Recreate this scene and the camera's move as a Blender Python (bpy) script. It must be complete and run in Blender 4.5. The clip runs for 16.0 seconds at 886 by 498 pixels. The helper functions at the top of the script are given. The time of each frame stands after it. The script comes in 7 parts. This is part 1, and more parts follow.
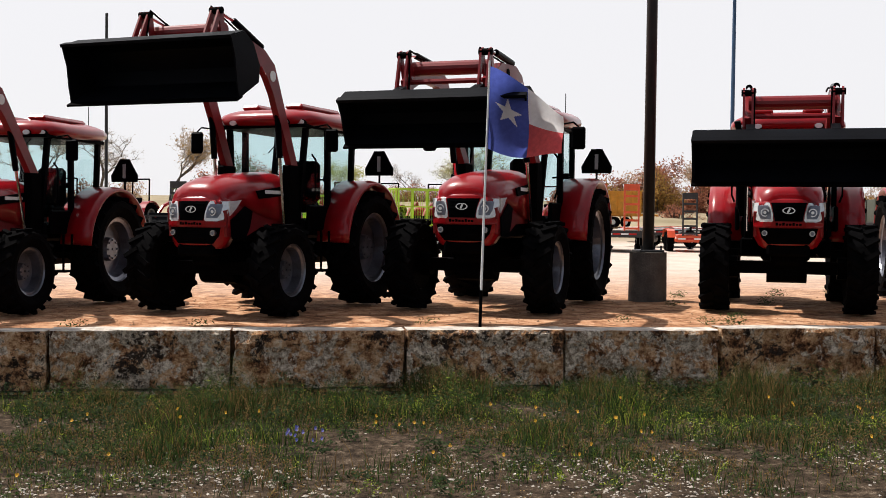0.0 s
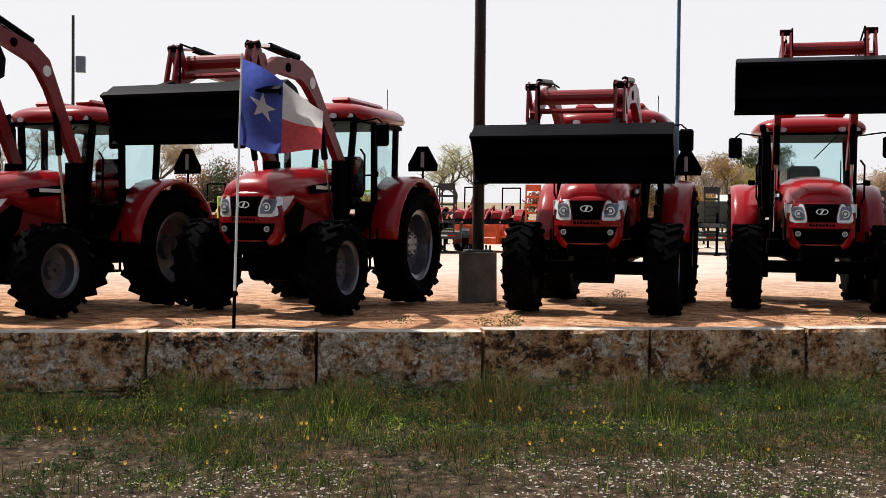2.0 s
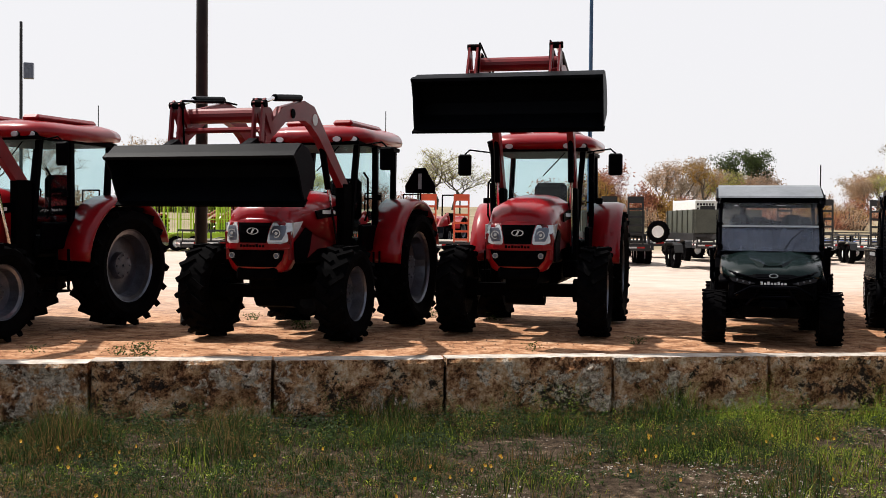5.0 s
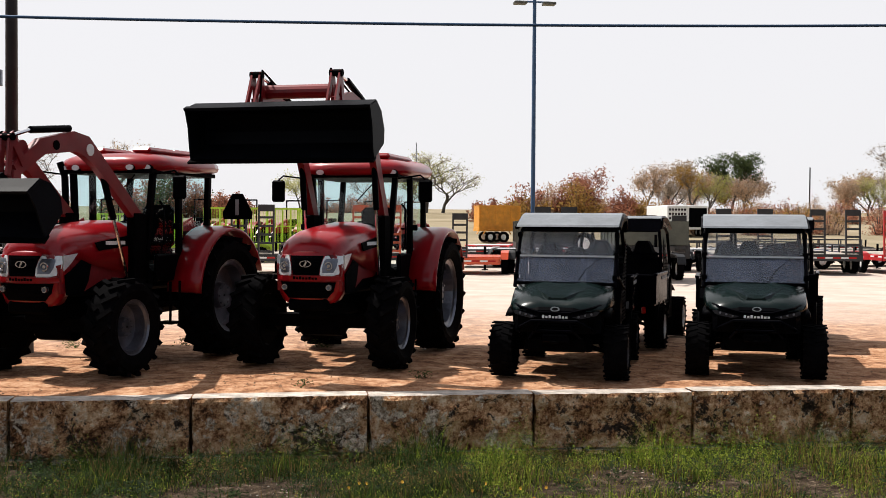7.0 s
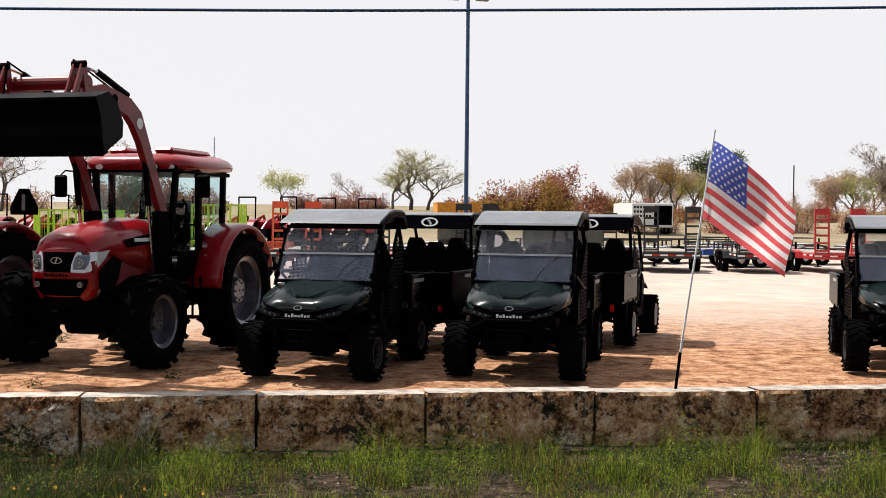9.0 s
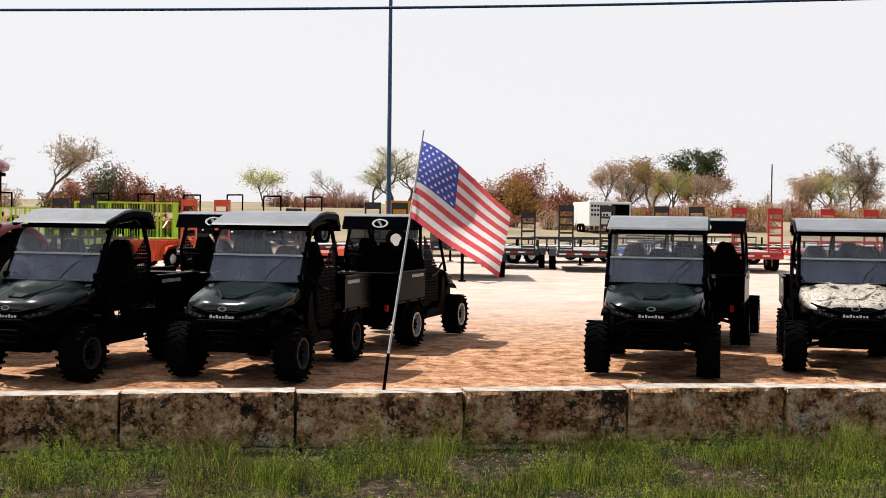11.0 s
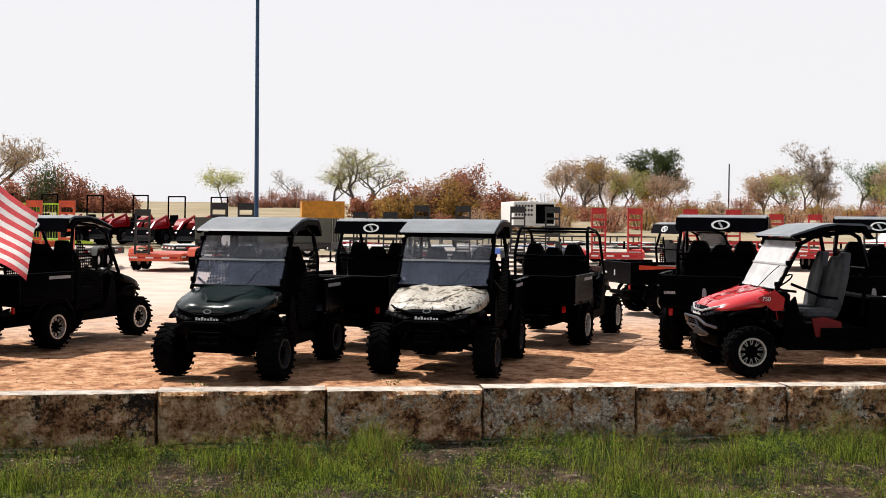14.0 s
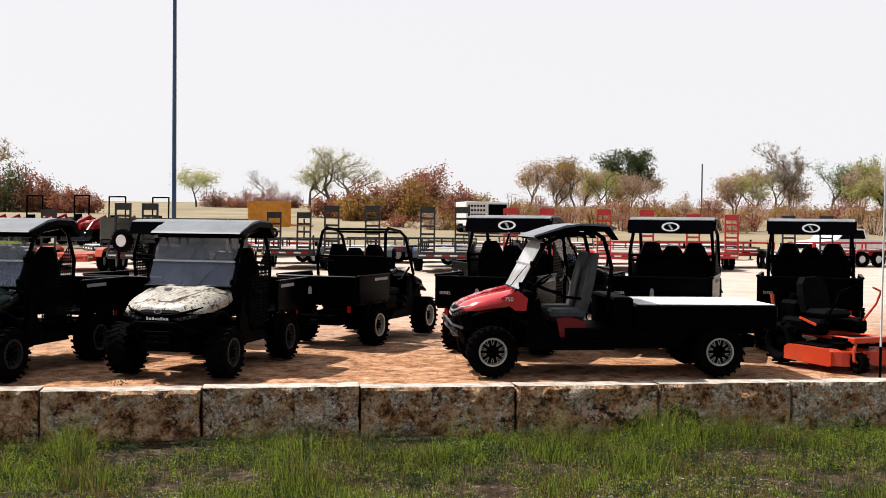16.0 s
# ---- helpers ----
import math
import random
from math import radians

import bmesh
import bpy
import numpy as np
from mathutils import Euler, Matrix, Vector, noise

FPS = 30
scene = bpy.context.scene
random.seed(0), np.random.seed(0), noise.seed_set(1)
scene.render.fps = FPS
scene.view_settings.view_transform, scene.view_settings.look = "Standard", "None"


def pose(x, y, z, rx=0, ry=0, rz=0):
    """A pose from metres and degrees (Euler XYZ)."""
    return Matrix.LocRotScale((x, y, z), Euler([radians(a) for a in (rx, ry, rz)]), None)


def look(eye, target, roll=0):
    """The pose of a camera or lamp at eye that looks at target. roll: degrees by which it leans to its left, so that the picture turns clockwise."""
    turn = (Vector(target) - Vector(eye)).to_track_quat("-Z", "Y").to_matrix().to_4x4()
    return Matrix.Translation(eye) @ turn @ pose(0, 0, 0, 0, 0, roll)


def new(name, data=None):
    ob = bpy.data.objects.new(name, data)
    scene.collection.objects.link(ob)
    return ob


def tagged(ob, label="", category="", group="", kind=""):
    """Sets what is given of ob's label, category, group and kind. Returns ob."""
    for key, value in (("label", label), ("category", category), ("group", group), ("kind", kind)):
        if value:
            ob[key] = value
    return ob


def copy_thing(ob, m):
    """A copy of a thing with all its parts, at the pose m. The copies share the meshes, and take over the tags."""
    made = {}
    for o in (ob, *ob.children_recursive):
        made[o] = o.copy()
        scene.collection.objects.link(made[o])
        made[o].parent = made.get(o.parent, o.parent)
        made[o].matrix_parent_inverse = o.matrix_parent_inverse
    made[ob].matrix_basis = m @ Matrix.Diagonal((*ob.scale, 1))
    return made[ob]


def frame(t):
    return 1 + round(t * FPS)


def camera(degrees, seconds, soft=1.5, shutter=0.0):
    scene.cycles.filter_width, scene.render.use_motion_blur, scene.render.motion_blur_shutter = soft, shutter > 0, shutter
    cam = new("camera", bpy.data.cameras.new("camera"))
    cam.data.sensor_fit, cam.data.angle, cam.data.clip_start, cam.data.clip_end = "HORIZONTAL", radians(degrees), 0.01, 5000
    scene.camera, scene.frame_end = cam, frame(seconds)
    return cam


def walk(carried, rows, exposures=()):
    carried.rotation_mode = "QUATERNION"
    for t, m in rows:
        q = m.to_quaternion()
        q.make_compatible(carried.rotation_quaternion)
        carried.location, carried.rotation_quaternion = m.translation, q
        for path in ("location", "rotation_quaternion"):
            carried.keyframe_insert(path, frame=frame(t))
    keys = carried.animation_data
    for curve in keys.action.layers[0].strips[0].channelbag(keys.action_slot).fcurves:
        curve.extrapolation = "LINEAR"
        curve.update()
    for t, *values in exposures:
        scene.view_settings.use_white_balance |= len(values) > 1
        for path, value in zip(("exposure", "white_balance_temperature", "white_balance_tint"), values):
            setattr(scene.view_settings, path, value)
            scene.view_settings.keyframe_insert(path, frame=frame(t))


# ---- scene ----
cam = camera(44.8, 16.0, soft=0.5)
PATH = [
    (0, (3.491, -11.026, 1.167), (3.785, -9.049, 1.11), 0.7),
    (0.5, (4.129, -11.021, 1.151), (4.425, -9.044, 1.097), 0.7),
    (1, (4.765, -11.063, 1.176), (5.061, -9.086, 1.119), 0.6),
    (1.5, (5.43, -11.03, 1.169), (5.724, -9.053, 1.112), 0.7),
    (2, (6.131, -11.027, 1.147), (6.419, -9.049, 1.095), 0.6),
    (2.5, (6.801, -11.013, 1.15), (7.09, -9.034, 1.097), 0.7),
    (3, (7.49, -11.039, 1.16), (7.776, -9.06, 1.108), 0.7),
    (3.5, (8.164, -11.034, 1.162), (8.45, -9.055, 1.115), 0.6),
    (4, (8.823, -11.059, 1.201), (9.109, -9.08, 1.154), 0.6),
    (6.5, (12.153, -11.14, 1.749), (12.424, -9.159, 1.707), 0.4),
    (7, (12.816, -11.171, 1.787), (13.087, -9.19, 1.744), 0.4),
    (7.5, (13.514, -11.178, 1.78), (13.783, -9.197, 1.737), 0.5),
    (8, (14.237, -11.183, 1.785), (14.505, -9.202, 1.74), 0.5),
    (10.5, (18.102, -11.463, 1.845), (18.372, -9.482, 1.794), 0.7),
    (11, (18.92, -11.601, 1.863), (19.191, -9.621, 1.811), 0.7),
    (11.5, (19.783, -11.706, 1.872), (20.058, -9.726, 1.82), 0.7),
    (12, (20.635, -11.811, 1.892), (20.913, -9.831, 1.838), 0.8),
    (12.5, (21.506, -11.825, 1.901), (21.786, -9.845, 1.847), 0.8),
    (13, (22.353, -11.948, 1.915), (22.636, -9.969, 1.862), 0.7),
    (13.5, (23.2, -12.064, 1.928), (23.486, -10.086, 1.875), 0.7),
    (14, (24.024, -12.172, 1.938), (24.312, -10.193, 1.886), 0.6),
    (14.5, (24.829, -12.303, 1.943), (25.12, -10.325, 1.891), 0.6),
    (15, (25.599, -12.394, 1.955), (25.892, -10.416, 1.903), 0.7),
    (15.5, (26.382, -12.527, 1.965), (26.678, -10.55, 1.913), 0.6),
    (16, (27.176, -12.685, 1.98), (27.475, -10.708, 1.928), 0.6),
]
walk(cam, [(t, look(eye, target, roll)) for t, eye, target, roll in PATH], exposures=[(0, 0.25), (4.2, 0.25), (6.3, 0.24), (16, 0.26)])

# ---- world, sun, exposure ----
SUN_EL, SUN_AZ = 58.0, (-0.86, 0.51)
world = bpy.data.worlds.new("world")
scene.world = world
world.use_nodes = True
wn, wl = world.node_tree.nodes, world.node_tree.links
sky = wn.new("ShaderNodeTexSky")
sky.sky_type, sky.sun_disc = "NISHITA", False
sky.sun_elevation = radians(SUN_EL)
sky.sun_rotation = math.atan2(SUN_AZ[0], SUN_AZ[1])
sky.air_density, sky.dust_density, sky.ozone_density = 1.0, 2.5, 0.6
# bright haze low on the sun's side of the sky, a thin veil elsewhere
dirn, dot, rng, haze = wn.new("ShaderNodeTexCoord"), wn.new("ShaderNodeVectorMath"), wn.new("ShaderNodeMapRange"), wn.new("ShaderNodeMix")
dot.operation = "DOT_PRODUCT"
ce = math.cos(radians(SUN_EL))
dot.inputs[1].default_value = (-0.25, 0.93, 0.27)
wl.new(dirn.outputs["Generated"], dot.inputs[0])
rng.interpolation_type = "SMOOTHSTEP"
rng.inputs[1].default_value, rng.inputs[2].default_value = 0.12, 0.62
rng.inputs[3].default_value, rng.inputs[4].default_value = 0.30, 0.9
wl.new(dot.outputs["Value"], rng.inputs[0])
haze.data_type = "RGBA"
wl.new(rng.outputs[0], haze.inputs[0])
haze.inputs[7].default_value = (13.6, 13.45, 13.8, 1)
wl.new(sky.outputs[0], haze.inputs[6])
wl.new(haze.outputs[2], wn["Background"].inputs[0])
wn["Background"].inputs[1].default_value = 0.06

sun = new("sun", bpy.data.lights.new("sun", "SUN"))
sun.data.energy, sun.data.angle, sun.data.color = 5.0, radians(0.6), (1.0, 0.95, 0.89)
sun.matrix_world = look((SUN_AZ[0] * ce * 50, SUN_AZ[1] * ce * 50, math.sin(radians(SUN_EL)) * 50), (0, 0, 0))

# ---- materials ----


def mat(name, base, rough=0.6, metal=0.0, vary=0.25, scale=6.0, bump=0.0, bscale=60.0, coat=0.0, second=None, rand=0.0, spec=0.5, ior=1.5):
    """A surface whose colour varies at two scales, with fine relief."""
    m = bpy.data.materials.new(name)
    m.use_nodes = True
    n, l = m.node_tree.nodes, m.node_tree.links
    p = n["Principled BSDF"]
    p.inputs["Roughness"].default_value = rough
    p.inputs["Metallic"].default_value = metal
    p.inputs["Specular IOR Level"].default_value = spec
    p.inputs["IOR"].default_value = ior
    p.inputs["Coat Weight"].default_value = coat
    p.inputs["Coat Roughness"].default_value = 0.08
    tc = n.new("ShaderNodeTexCoord")
    a, b = n.new("ShaderNodeTexNoise"), n.new("ShaderNodeTexNoise")
    a.inputs["Scale"].default_value, a.inputs["Detail"].default_value = scale, 6
    b.inputs["Scale"].default_value, b.inputs["Detail"].default_value = scale * 9, 4
    l.new(tc.outputs["Object"], a.inputs["Vector"])
    l.new(tc.outputs["Object"], b.inputs["Vector"])
    add = n.new("ShaderNodeMath")
    add.operation = "MULTIPLY_ADD"
    add.inputs[1].default_value, add.inputs[2].default_value = 0.4, 0.0
    l.new(b.outputs[0], add.inputs[0])
    s = n.new("ShaderNodeMath")
    l.new(a.outputs[0], s.inputs[0])
    l.new(add.outputs[0], s.inputs[1])
    ramp = n.new("ShaderNodeValToRGB")
    lo = [c * (1 - vary) for c in base]
    hi = second or [min(1, c * (1 + vary)) for c in base]
    ramp.color_ramp.elements[0].position, ramp.color_ramp.elements[1].position = 0.5, 0.9
    ramp.color_ramp.elements[0].color, ramp.color_ramp.elements[1].color = (*lo, 1), (*hi, 1)
    l.new(s.outputs[0], ramp.inputs[0])
    out = ramp.outputs[0]
    if rand:
        oi = n.new("ShaderNodeObjectInfo")
        mr = n.new("ShaderNodeMapRange")
        mr.inputs[3].default_value, mr.inputs[4].default_value = 1 - rand, 1 + rand
        l.new(oi.outputs["Random"], mr.inputs[0])
        hv = n.new("ShaderNodeHueSaturation")
        l.new(mr.outputs[0], hv.inputs["Value"])
        l.new(out, hv.inputs["Color"])
        out = hv.outputs[0]
    l.new(out, p.inputs["Base Color"])
    if bump:
        c = n.new("ShaderNodeTexNoise")
        c.inputs["Scale"].default_value, c.inputs["Detail"].default_value = bscale, 5
        l.new(tc.outputs["Object"], c.inputs["Vector"])
        bp = n.new("ShaderNodeBump")
        bp.inputs["Strength"].default_value, bp.inputs["Distance"].default_value = bump, 0.02
        l.new(c.outputs[0], bp.inputs["Height"])
        l.new(bp.outputs[0], p.inputs["Normal"])
    return m


def pane_mat(name, tint, gloss, film=0.0, film_col=(0.5, 0.52, 0.56)):
    """A thin pane: tinted see-through, with mirror gloss and a dusty film that also paints in reflected sky."""
    m = bpy.data.materials.new(name)
    m.use_nodes = True
    n, l = m.node_tree.nodes, m.node_tree.links
    n.remove(n["Principled BSDF"])
    t, g, d = n.new("ShaderNodeBsdfTransparent"), n.new("ShaderNodeBsdfGlossy"), n.new("ShaderNodeBsdfTranslucent")
    t.inputs[0].default_value = (*tint, 1)
    g.inputs["Roughness"].default_value = 0.03
    d.inputs[0].default_value = (*film_col, 1)
    m1, m2, fr, mx = n.new("ShaderNodeMixShader"), n.new("ShaderNodeMixShader"), n.new("ShaderNodeFresnel"), n.new("ShaderNodeMath")
    fr.inputs[0].default_value = 1.28 if 0 < film < 0.5 else 1.5
    mx.operation = "MAXIMUM"
    mx.inputs[1].default_value = gloss
    l.new(fr.outputs[0], mx.inputs[0])
    m1.inputs[0].default_value = film
    if film:
        tc, nz, mr = n.new("ShaderNodeTexCoord"), n.new("ShaderNodeTexNoise"), n.new("ShaderNodeMapRange")
        nz.inputs["Scale"].default_value, nz.inputs["Detail"].default_value = 3.0, 6
        l.new(tc.outputs["Object"], nz.inputs["Vector"])
        mr.inputs[1].default_value, mr.inputs[2].default_value = 0.3, 0.7
        mr.inputs[3].default_value, mr.inputs[4].default_value = film * 0.7, min(1.0, film * 1.3)
        l.new(nz.outputs[0], mr.inputs[0])
        l.new(mr.outputs[0], m1.inputs[0])
    l.new(t.outputs[0], m1.inputs[1])
    d2, m0 = n.new("ShaderNodeBsdfDiffuse"), n.new("ShaderNodeMixShader")
    d2.inputs[0].default_value = (*film_col, 1)
    l.new(d.outputs[0], m0.inputs[1])
    l.new(d2.outputs[0], m0.inputs[2])
    l.new(m0.outputs[0], m1.inputs[2])
    l.new(mx.outputs[0], m2.inputs[0])
    l.new(m1.outputs[0], m2.inputs[1])
    l.new(g.outputs[0], m2.inputs[2])
    l.new(m2.outputs[0], n["Material Output"].inputs[0])
    return m


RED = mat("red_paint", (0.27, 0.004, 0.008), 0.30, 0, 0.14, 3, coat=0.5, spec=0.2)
# a darker RED for the loaders, and for bonnet flanks that lie in shade
DRED = mat("dark_red_paint", (0.18, 0.007, 0.010), 0.4, 0, 0.18, 4, coat=0.15, spec=0.3)
HOODRED = mat("light_red_bonnet_paint", (0.52, 0.018, 0.022), 0.18, 0, 0.12, 3, coat=1.0)
BLACK = mat("black_plastic", (0.0016, 0.0016, 0.0022), 0.5, 0, 0.3, 8, bump=0.1, bscale=200, spec=0.3, ior=1.08)
GLOSSBLK = mat("black_paint", (0.0015, 0.0015, 0.0024), 0.22, 0, 0.3, 4, coat=0.008, spec=0.3, ior=1.09)
CHASSIS = mat("dark_iron", (0.0018, 0.0017, 0.0019), 0.6, 0.0, 0.4, 8, bump=0.2, spec=0.3, ior=1.07)
TYRE = mat("tyre_rubber", (0.0030, 0.0028, 0.0031), 0.8, 0, 0.4, 10, bump=0.3, bscale=80, spec=0.3, ior=1.08)
RIM = mat("silver_rim", (0.17, 0.175, 0.205), 0.30, 0.85, 0.25, 6)
RIMD = mat("dark_grey_rim", (0.05, 0.05, 0.055), 0.4, 0.6, 0.25, 6)
ALU = mat("machined_alloy", (0.62, 0.62, 0.62), 0.3, 0.8, 0.15, 20)
BUCKET = mat("charcoal_bucket_paint", (0.0032, 0.0036, 0.0052), 0.45, 0.0, 0.35, 3, bump=0.06, spec=0.4, ior=1.13)
CHROME = mat("chrome", (0.8, 0.8, 0.82), 0.12, 1.0, 0.05, 5)
LAMPW = mat("lamp_lens", (0.75, 0.78, 0.8), 0.15, 0.3, 0.1, 30)
LENSD = mat("smoked_lens", (0.020, 0.022, 0.028), 0.12, 0.2, 0.1, 20)
WHITE = mat("white_paint", (0.75, 0.75, 0.74), 0.5, 0, 0.08, 5)
ORANGE = mat("orange_paint", (0.60, 0.075, 0.02), 0.35, 0, 0.15, 4, coat=0.3)
ORANGERED = mat("orange_red_paint", (0.62, 0.06, 0.02), 0.35, 0, 0.12, 4, coat=0.4)
TRED = mat("trailer_red_paint", (0.45, 0.02, 0.02), 0.4, 0, 0.2, 3)
LIME = mat("lime_paint", (0.36, 0.52, 0.03), 0.45, 0, 0.2, 2)
OLIVE = mat("grey_olive_steel", (0.075, 0.080, 0.062), 0.5, 0.1, 0.25, 2)
YEL = mat("amber_mesh_paint", (0.65, 0.27, 0.02), 0.5, 0, 0.2, 3)
BLUE = mat("blue_paint", (0.03, 0.09, 0.35), 0.4, 0, 0.2, 3)
TSTEEL = mat("black_trailer_steel", (0.018, 0.018, 0.019), 0.5, 0.1, 0.4, 5)
DECK = mat("weathered_deck_planks", (0.36, 0.32, 0.27), 0.8, 0, 0.3, 3, bump=0.3)
SEAT = mat("black_seat_vinyl", (0.004, 0.004, 0.0048), 0.65, 0, 0.3, 10, spec=0.3, ior=1.1)
SEATG = mat("grey_seat_vinyl", (0.065, 0.065, 0.07), 0.6, 0, 0.3, 10)
DKGREEN = mat("dark_green_hood_paint", (0.005, 0.011, 0.0105), 0.24, 0, 0.2, 3, coat=0.14, spec=0.15)
ROOFM = mat("satin_black_roof", (0.17, 0.185, 0.20), 0.42, 0, 0.25, 3)
POLE = mat("weathered_dark_pole_paint", (0.018, 0.018, 0.020), 0.5, 0.2, 0.45, 3, bump=0.1)
BLUEPOLE = mat("blue_grey_pole_paint", (0.03, 0.075, 0.15), 0.5, 0.2, 0.2, 2)
CONC = mat("aged_concrete", (0.115, 0.105, 0.095), 0.9, 0, 0.35, 4, bump=0.5, bscale=40)
GLASS = pane_mat("cab_glass", (0.80, 0.93, 0.94), 0.06)
# windscreen film colours hold the sky's reflection, almost opaque white on SCREENW
SCREEN = pane_mat("sky_veiled_polycarbonate", (0.93, 0.94, 0.96), 0.016, 0.115, (0.90, 0.94, 1.0))
SCREEN_LO = pane_mat("tinted_polycarbonate", (0.85, 0.86, 0.92), 0.016, 0.115, (0.66, 0.76, 1.0))
SCREENW = pane_mat("sky_washed_polycarbonate", (0.9, 0.9, 0.9), 0.22, 0.92, (1.0, 1.0, 1.0))
FIELD = mat("flag_blue_cloth", (0.075, 0.105, 0.40), 0.9, 0, 0.12, 20, bump=0.1, bscale=300)
FWHITE = mat("flag_white_cloth", (0.78, 0.76, 0.76), 0.9, 0, 0.06, 20, bump=0.1, bscale=300)
FRED = mat("flag_red_cloth", (0.66, 0.105, 0.115), 0.9, 0, 0.12, 20, bump=0.1, bscale=300)
SILVERP = mat("pale_flagpole", (0.80, 0.80, 0.79), 0.5, 0.0, 0.1, 8)
DECALG = mat("grey_decal", (0.35, 0.35, 0.36), 0.4, 0, 0.1, 8)
TAIL = mat("red_lens", (0.4, 0.01, 0.01), 0.2, 0, 0.1, 20)


def cloth_glow(m):
    """Thin cloth lets some light through."""
    n, l = m.node_tree.nodes, m.node_tree.links
    p, o = n["Principled BSDF"], n["Material Output"]
    t, mix = n.new("ShaderNodeBsdfTranslucent"), n.new("ShaderNodeMixShader")
    src = p.inputs["Base Color"].links[0].from_socket
    l.new(src, t.inputs[0])
    mix.inputs[0].default_value = 0.62
    l.new(p.outputs[0], mix.inputs[1])
    l.new(t.outputs[0], mix.inputs[2])
    l.new(mix.outputs[0], o.inputs[0])


for m_ in (FIELD, FWHITE, FRED):
    cloth_glow(m_)


def camo_mat():
    m = mat("camouflage_print", (0.30, 0.27, 0.22), 0.45, 0, 0.3, 8, coat=0.3)
    n, l = m.node_tree.nodes, m.node_tree.links
    tc = n.new("ShaderNodeTexCoord")
    v = n.new("ShaderNodeTexNoise")
    v.inputs["Scale"].default_value, v.inputs["Detail"].default_value, v.inputs["Distortion"].default_value = 4.5, 5, 2.5
    l.new(tc.outputs["Object"], v.inputs["Vector"])
    r = n.new("ShaderNodeValToRGB")
    r.color_ramp.interpolation = "CONSTANT"
    e = r.color_ramp.elements
    e[0].color = (0.03, 0.026, 0.02, 1)
    e[1].position, e[1].color = 0.40, (0.34, 0.29, 0.22, 1)
    for pos, c in ((0.47, (0.50, 0.46, 0.40, 1)), (0.56, (0.22, 0.20, 0.14, 1)), (0.595, (0.58, 0.55, 0.50, 1))):
        k = e.new(pos)
        k.color = c
    l.new(v.outputs[0], r.inputs[0])
    l.new(r.outputs[0], n["Principled BSDF"].inputs["Base Color"])
    return m


CAMO = camo_mat()


def stone_mat(name="limestone_block"):
    """Quarried limestone: buff and rust face, black lichen, pale lime crust, pit shade as dark speckle."""
    m = bpy.data.materials.new(name)
    m.use_nodes = True
    n, l = m.node_tree.nodes, m.node_tree.links
    p = n["Principled BSDF"]
    p.inputs["Specular IOR Level"].default_value = 0.1
    p.inputs["Roughness"].default_value = 0.95
    tc, oi = n.new("ShaderNodeTexCoord"), n.new("ShaderNodeObjectInfo")
    off = n.new("ShaderNodeVectorMath")
    off.operation = "MULTIPLY_ADD"
    comb = n.new("ShaderNodeCombineXYZ")
    for i in range(3):
        l.new(oi.outputs["Random"], comb.inputs[i])
    off.inputs[1].default_value = (37, 37, 37)
    l.new(comb.outputs[0], off.inputs[0])
    l.new(tc.outputs["Object"], off.inputs[2])

    def noise_at(scale, detail, rough=0.6, dist=0.0):
        t = n.new("ShaderNodeTexNoise")
        t.inputs["Scale"].default_value, t.inputs["Detail"].default_value = scale, detail
        t.inputs["Roughness"].default_value, t.inputs["Distortion"].default_value = rough, dist
        l.new(off.outputs[0], t.inputs["Vector"])
        return t.outputs[0]

    def ramp(src, stops):
        r = n.new("ShaderNodeValToRGB")
        e = r.color_ramp.elements
        e[0].position, e[0].color = stops[0][0], (*stops[0][1], 1)
        e[1].position, e[1].color = stops[1][0], (*stops[1][1], 1)
        for pos, c in stops[2:]:
            e.new(pos).color = (*c, 1)
        l.new(src, r.inputs[0])
        return r.outputs[0]

    def mix(fac, a, b):
        x = n.new("ShaderNodeMix")
        x.data_type = "RGBA"
        l.new(fac, x.inputs[0])
        l.new(a, x.inputs[6])
        l.new(b, x.inputs[7])
        return x.outputs[2]

    # rust-brown body, grey lime crust in patches, black lichen in broad blots; speckle paints in shaded pits
    def both(a, b, f):
        x = n.new("ShaderNodeMix")
        x.inputs[0].default_value = f
        l.new(a, x.inputs[2])
        l.new(b, x.inputs[3])
        return x.outputs[0]

    def mask(src, lo, hi):
        r = n.new("ShaderNodeMapRange")
        r.inputs[1].default_value, r.inputs[2].default_value = lo, hi
        l.new(src, r.inputs[0])
        return r.outputs[0]

    # each block leans to more or less crust
    lean = n.new("ShaderNodeMath")
    lean.operation = "MULTIPLY_ADD"
    lean.inputs[1].default_value, lean.inputs[2].default_value = 0.10, -0.05
    l.new(oi.outputs["Random"], lean.inputs[0])
    crust_n = n.new("ShaderNodeMath")
    l.new(both(noise_at(3.0, 5, 0.6, 0.8), noise_at(13, 9, 0.72, 0.4), 0.5), crust_n.inputs[0])
    l.new(lean.outputs[0], crust_n.inputs[1])
    body = ramp(both(noise_at(4.5, 9, 0.75), noise_at(26, 8, 0.8), 0.4), [(0.42, (0.055, 0.026, 0.015)), (0.60, (0.92, 0.74, 0.54)), (0.465, (0.33, 0.145, 0.065)), (0.52, (0.70, 0.41, 0.215))])
    crust = ramp(noise_at(22, 8, 0.8), [(0.42, (0.27, 0.18, 0.115)), (0.58, (0.98, 0.84, 0.68))])
    c = mix(mask(crust_n.outputs[0], 0.538, 0.56), body, crust)
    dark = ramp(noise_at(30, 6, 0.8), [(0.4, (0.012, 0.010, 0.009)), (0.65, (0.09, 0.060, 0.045))])
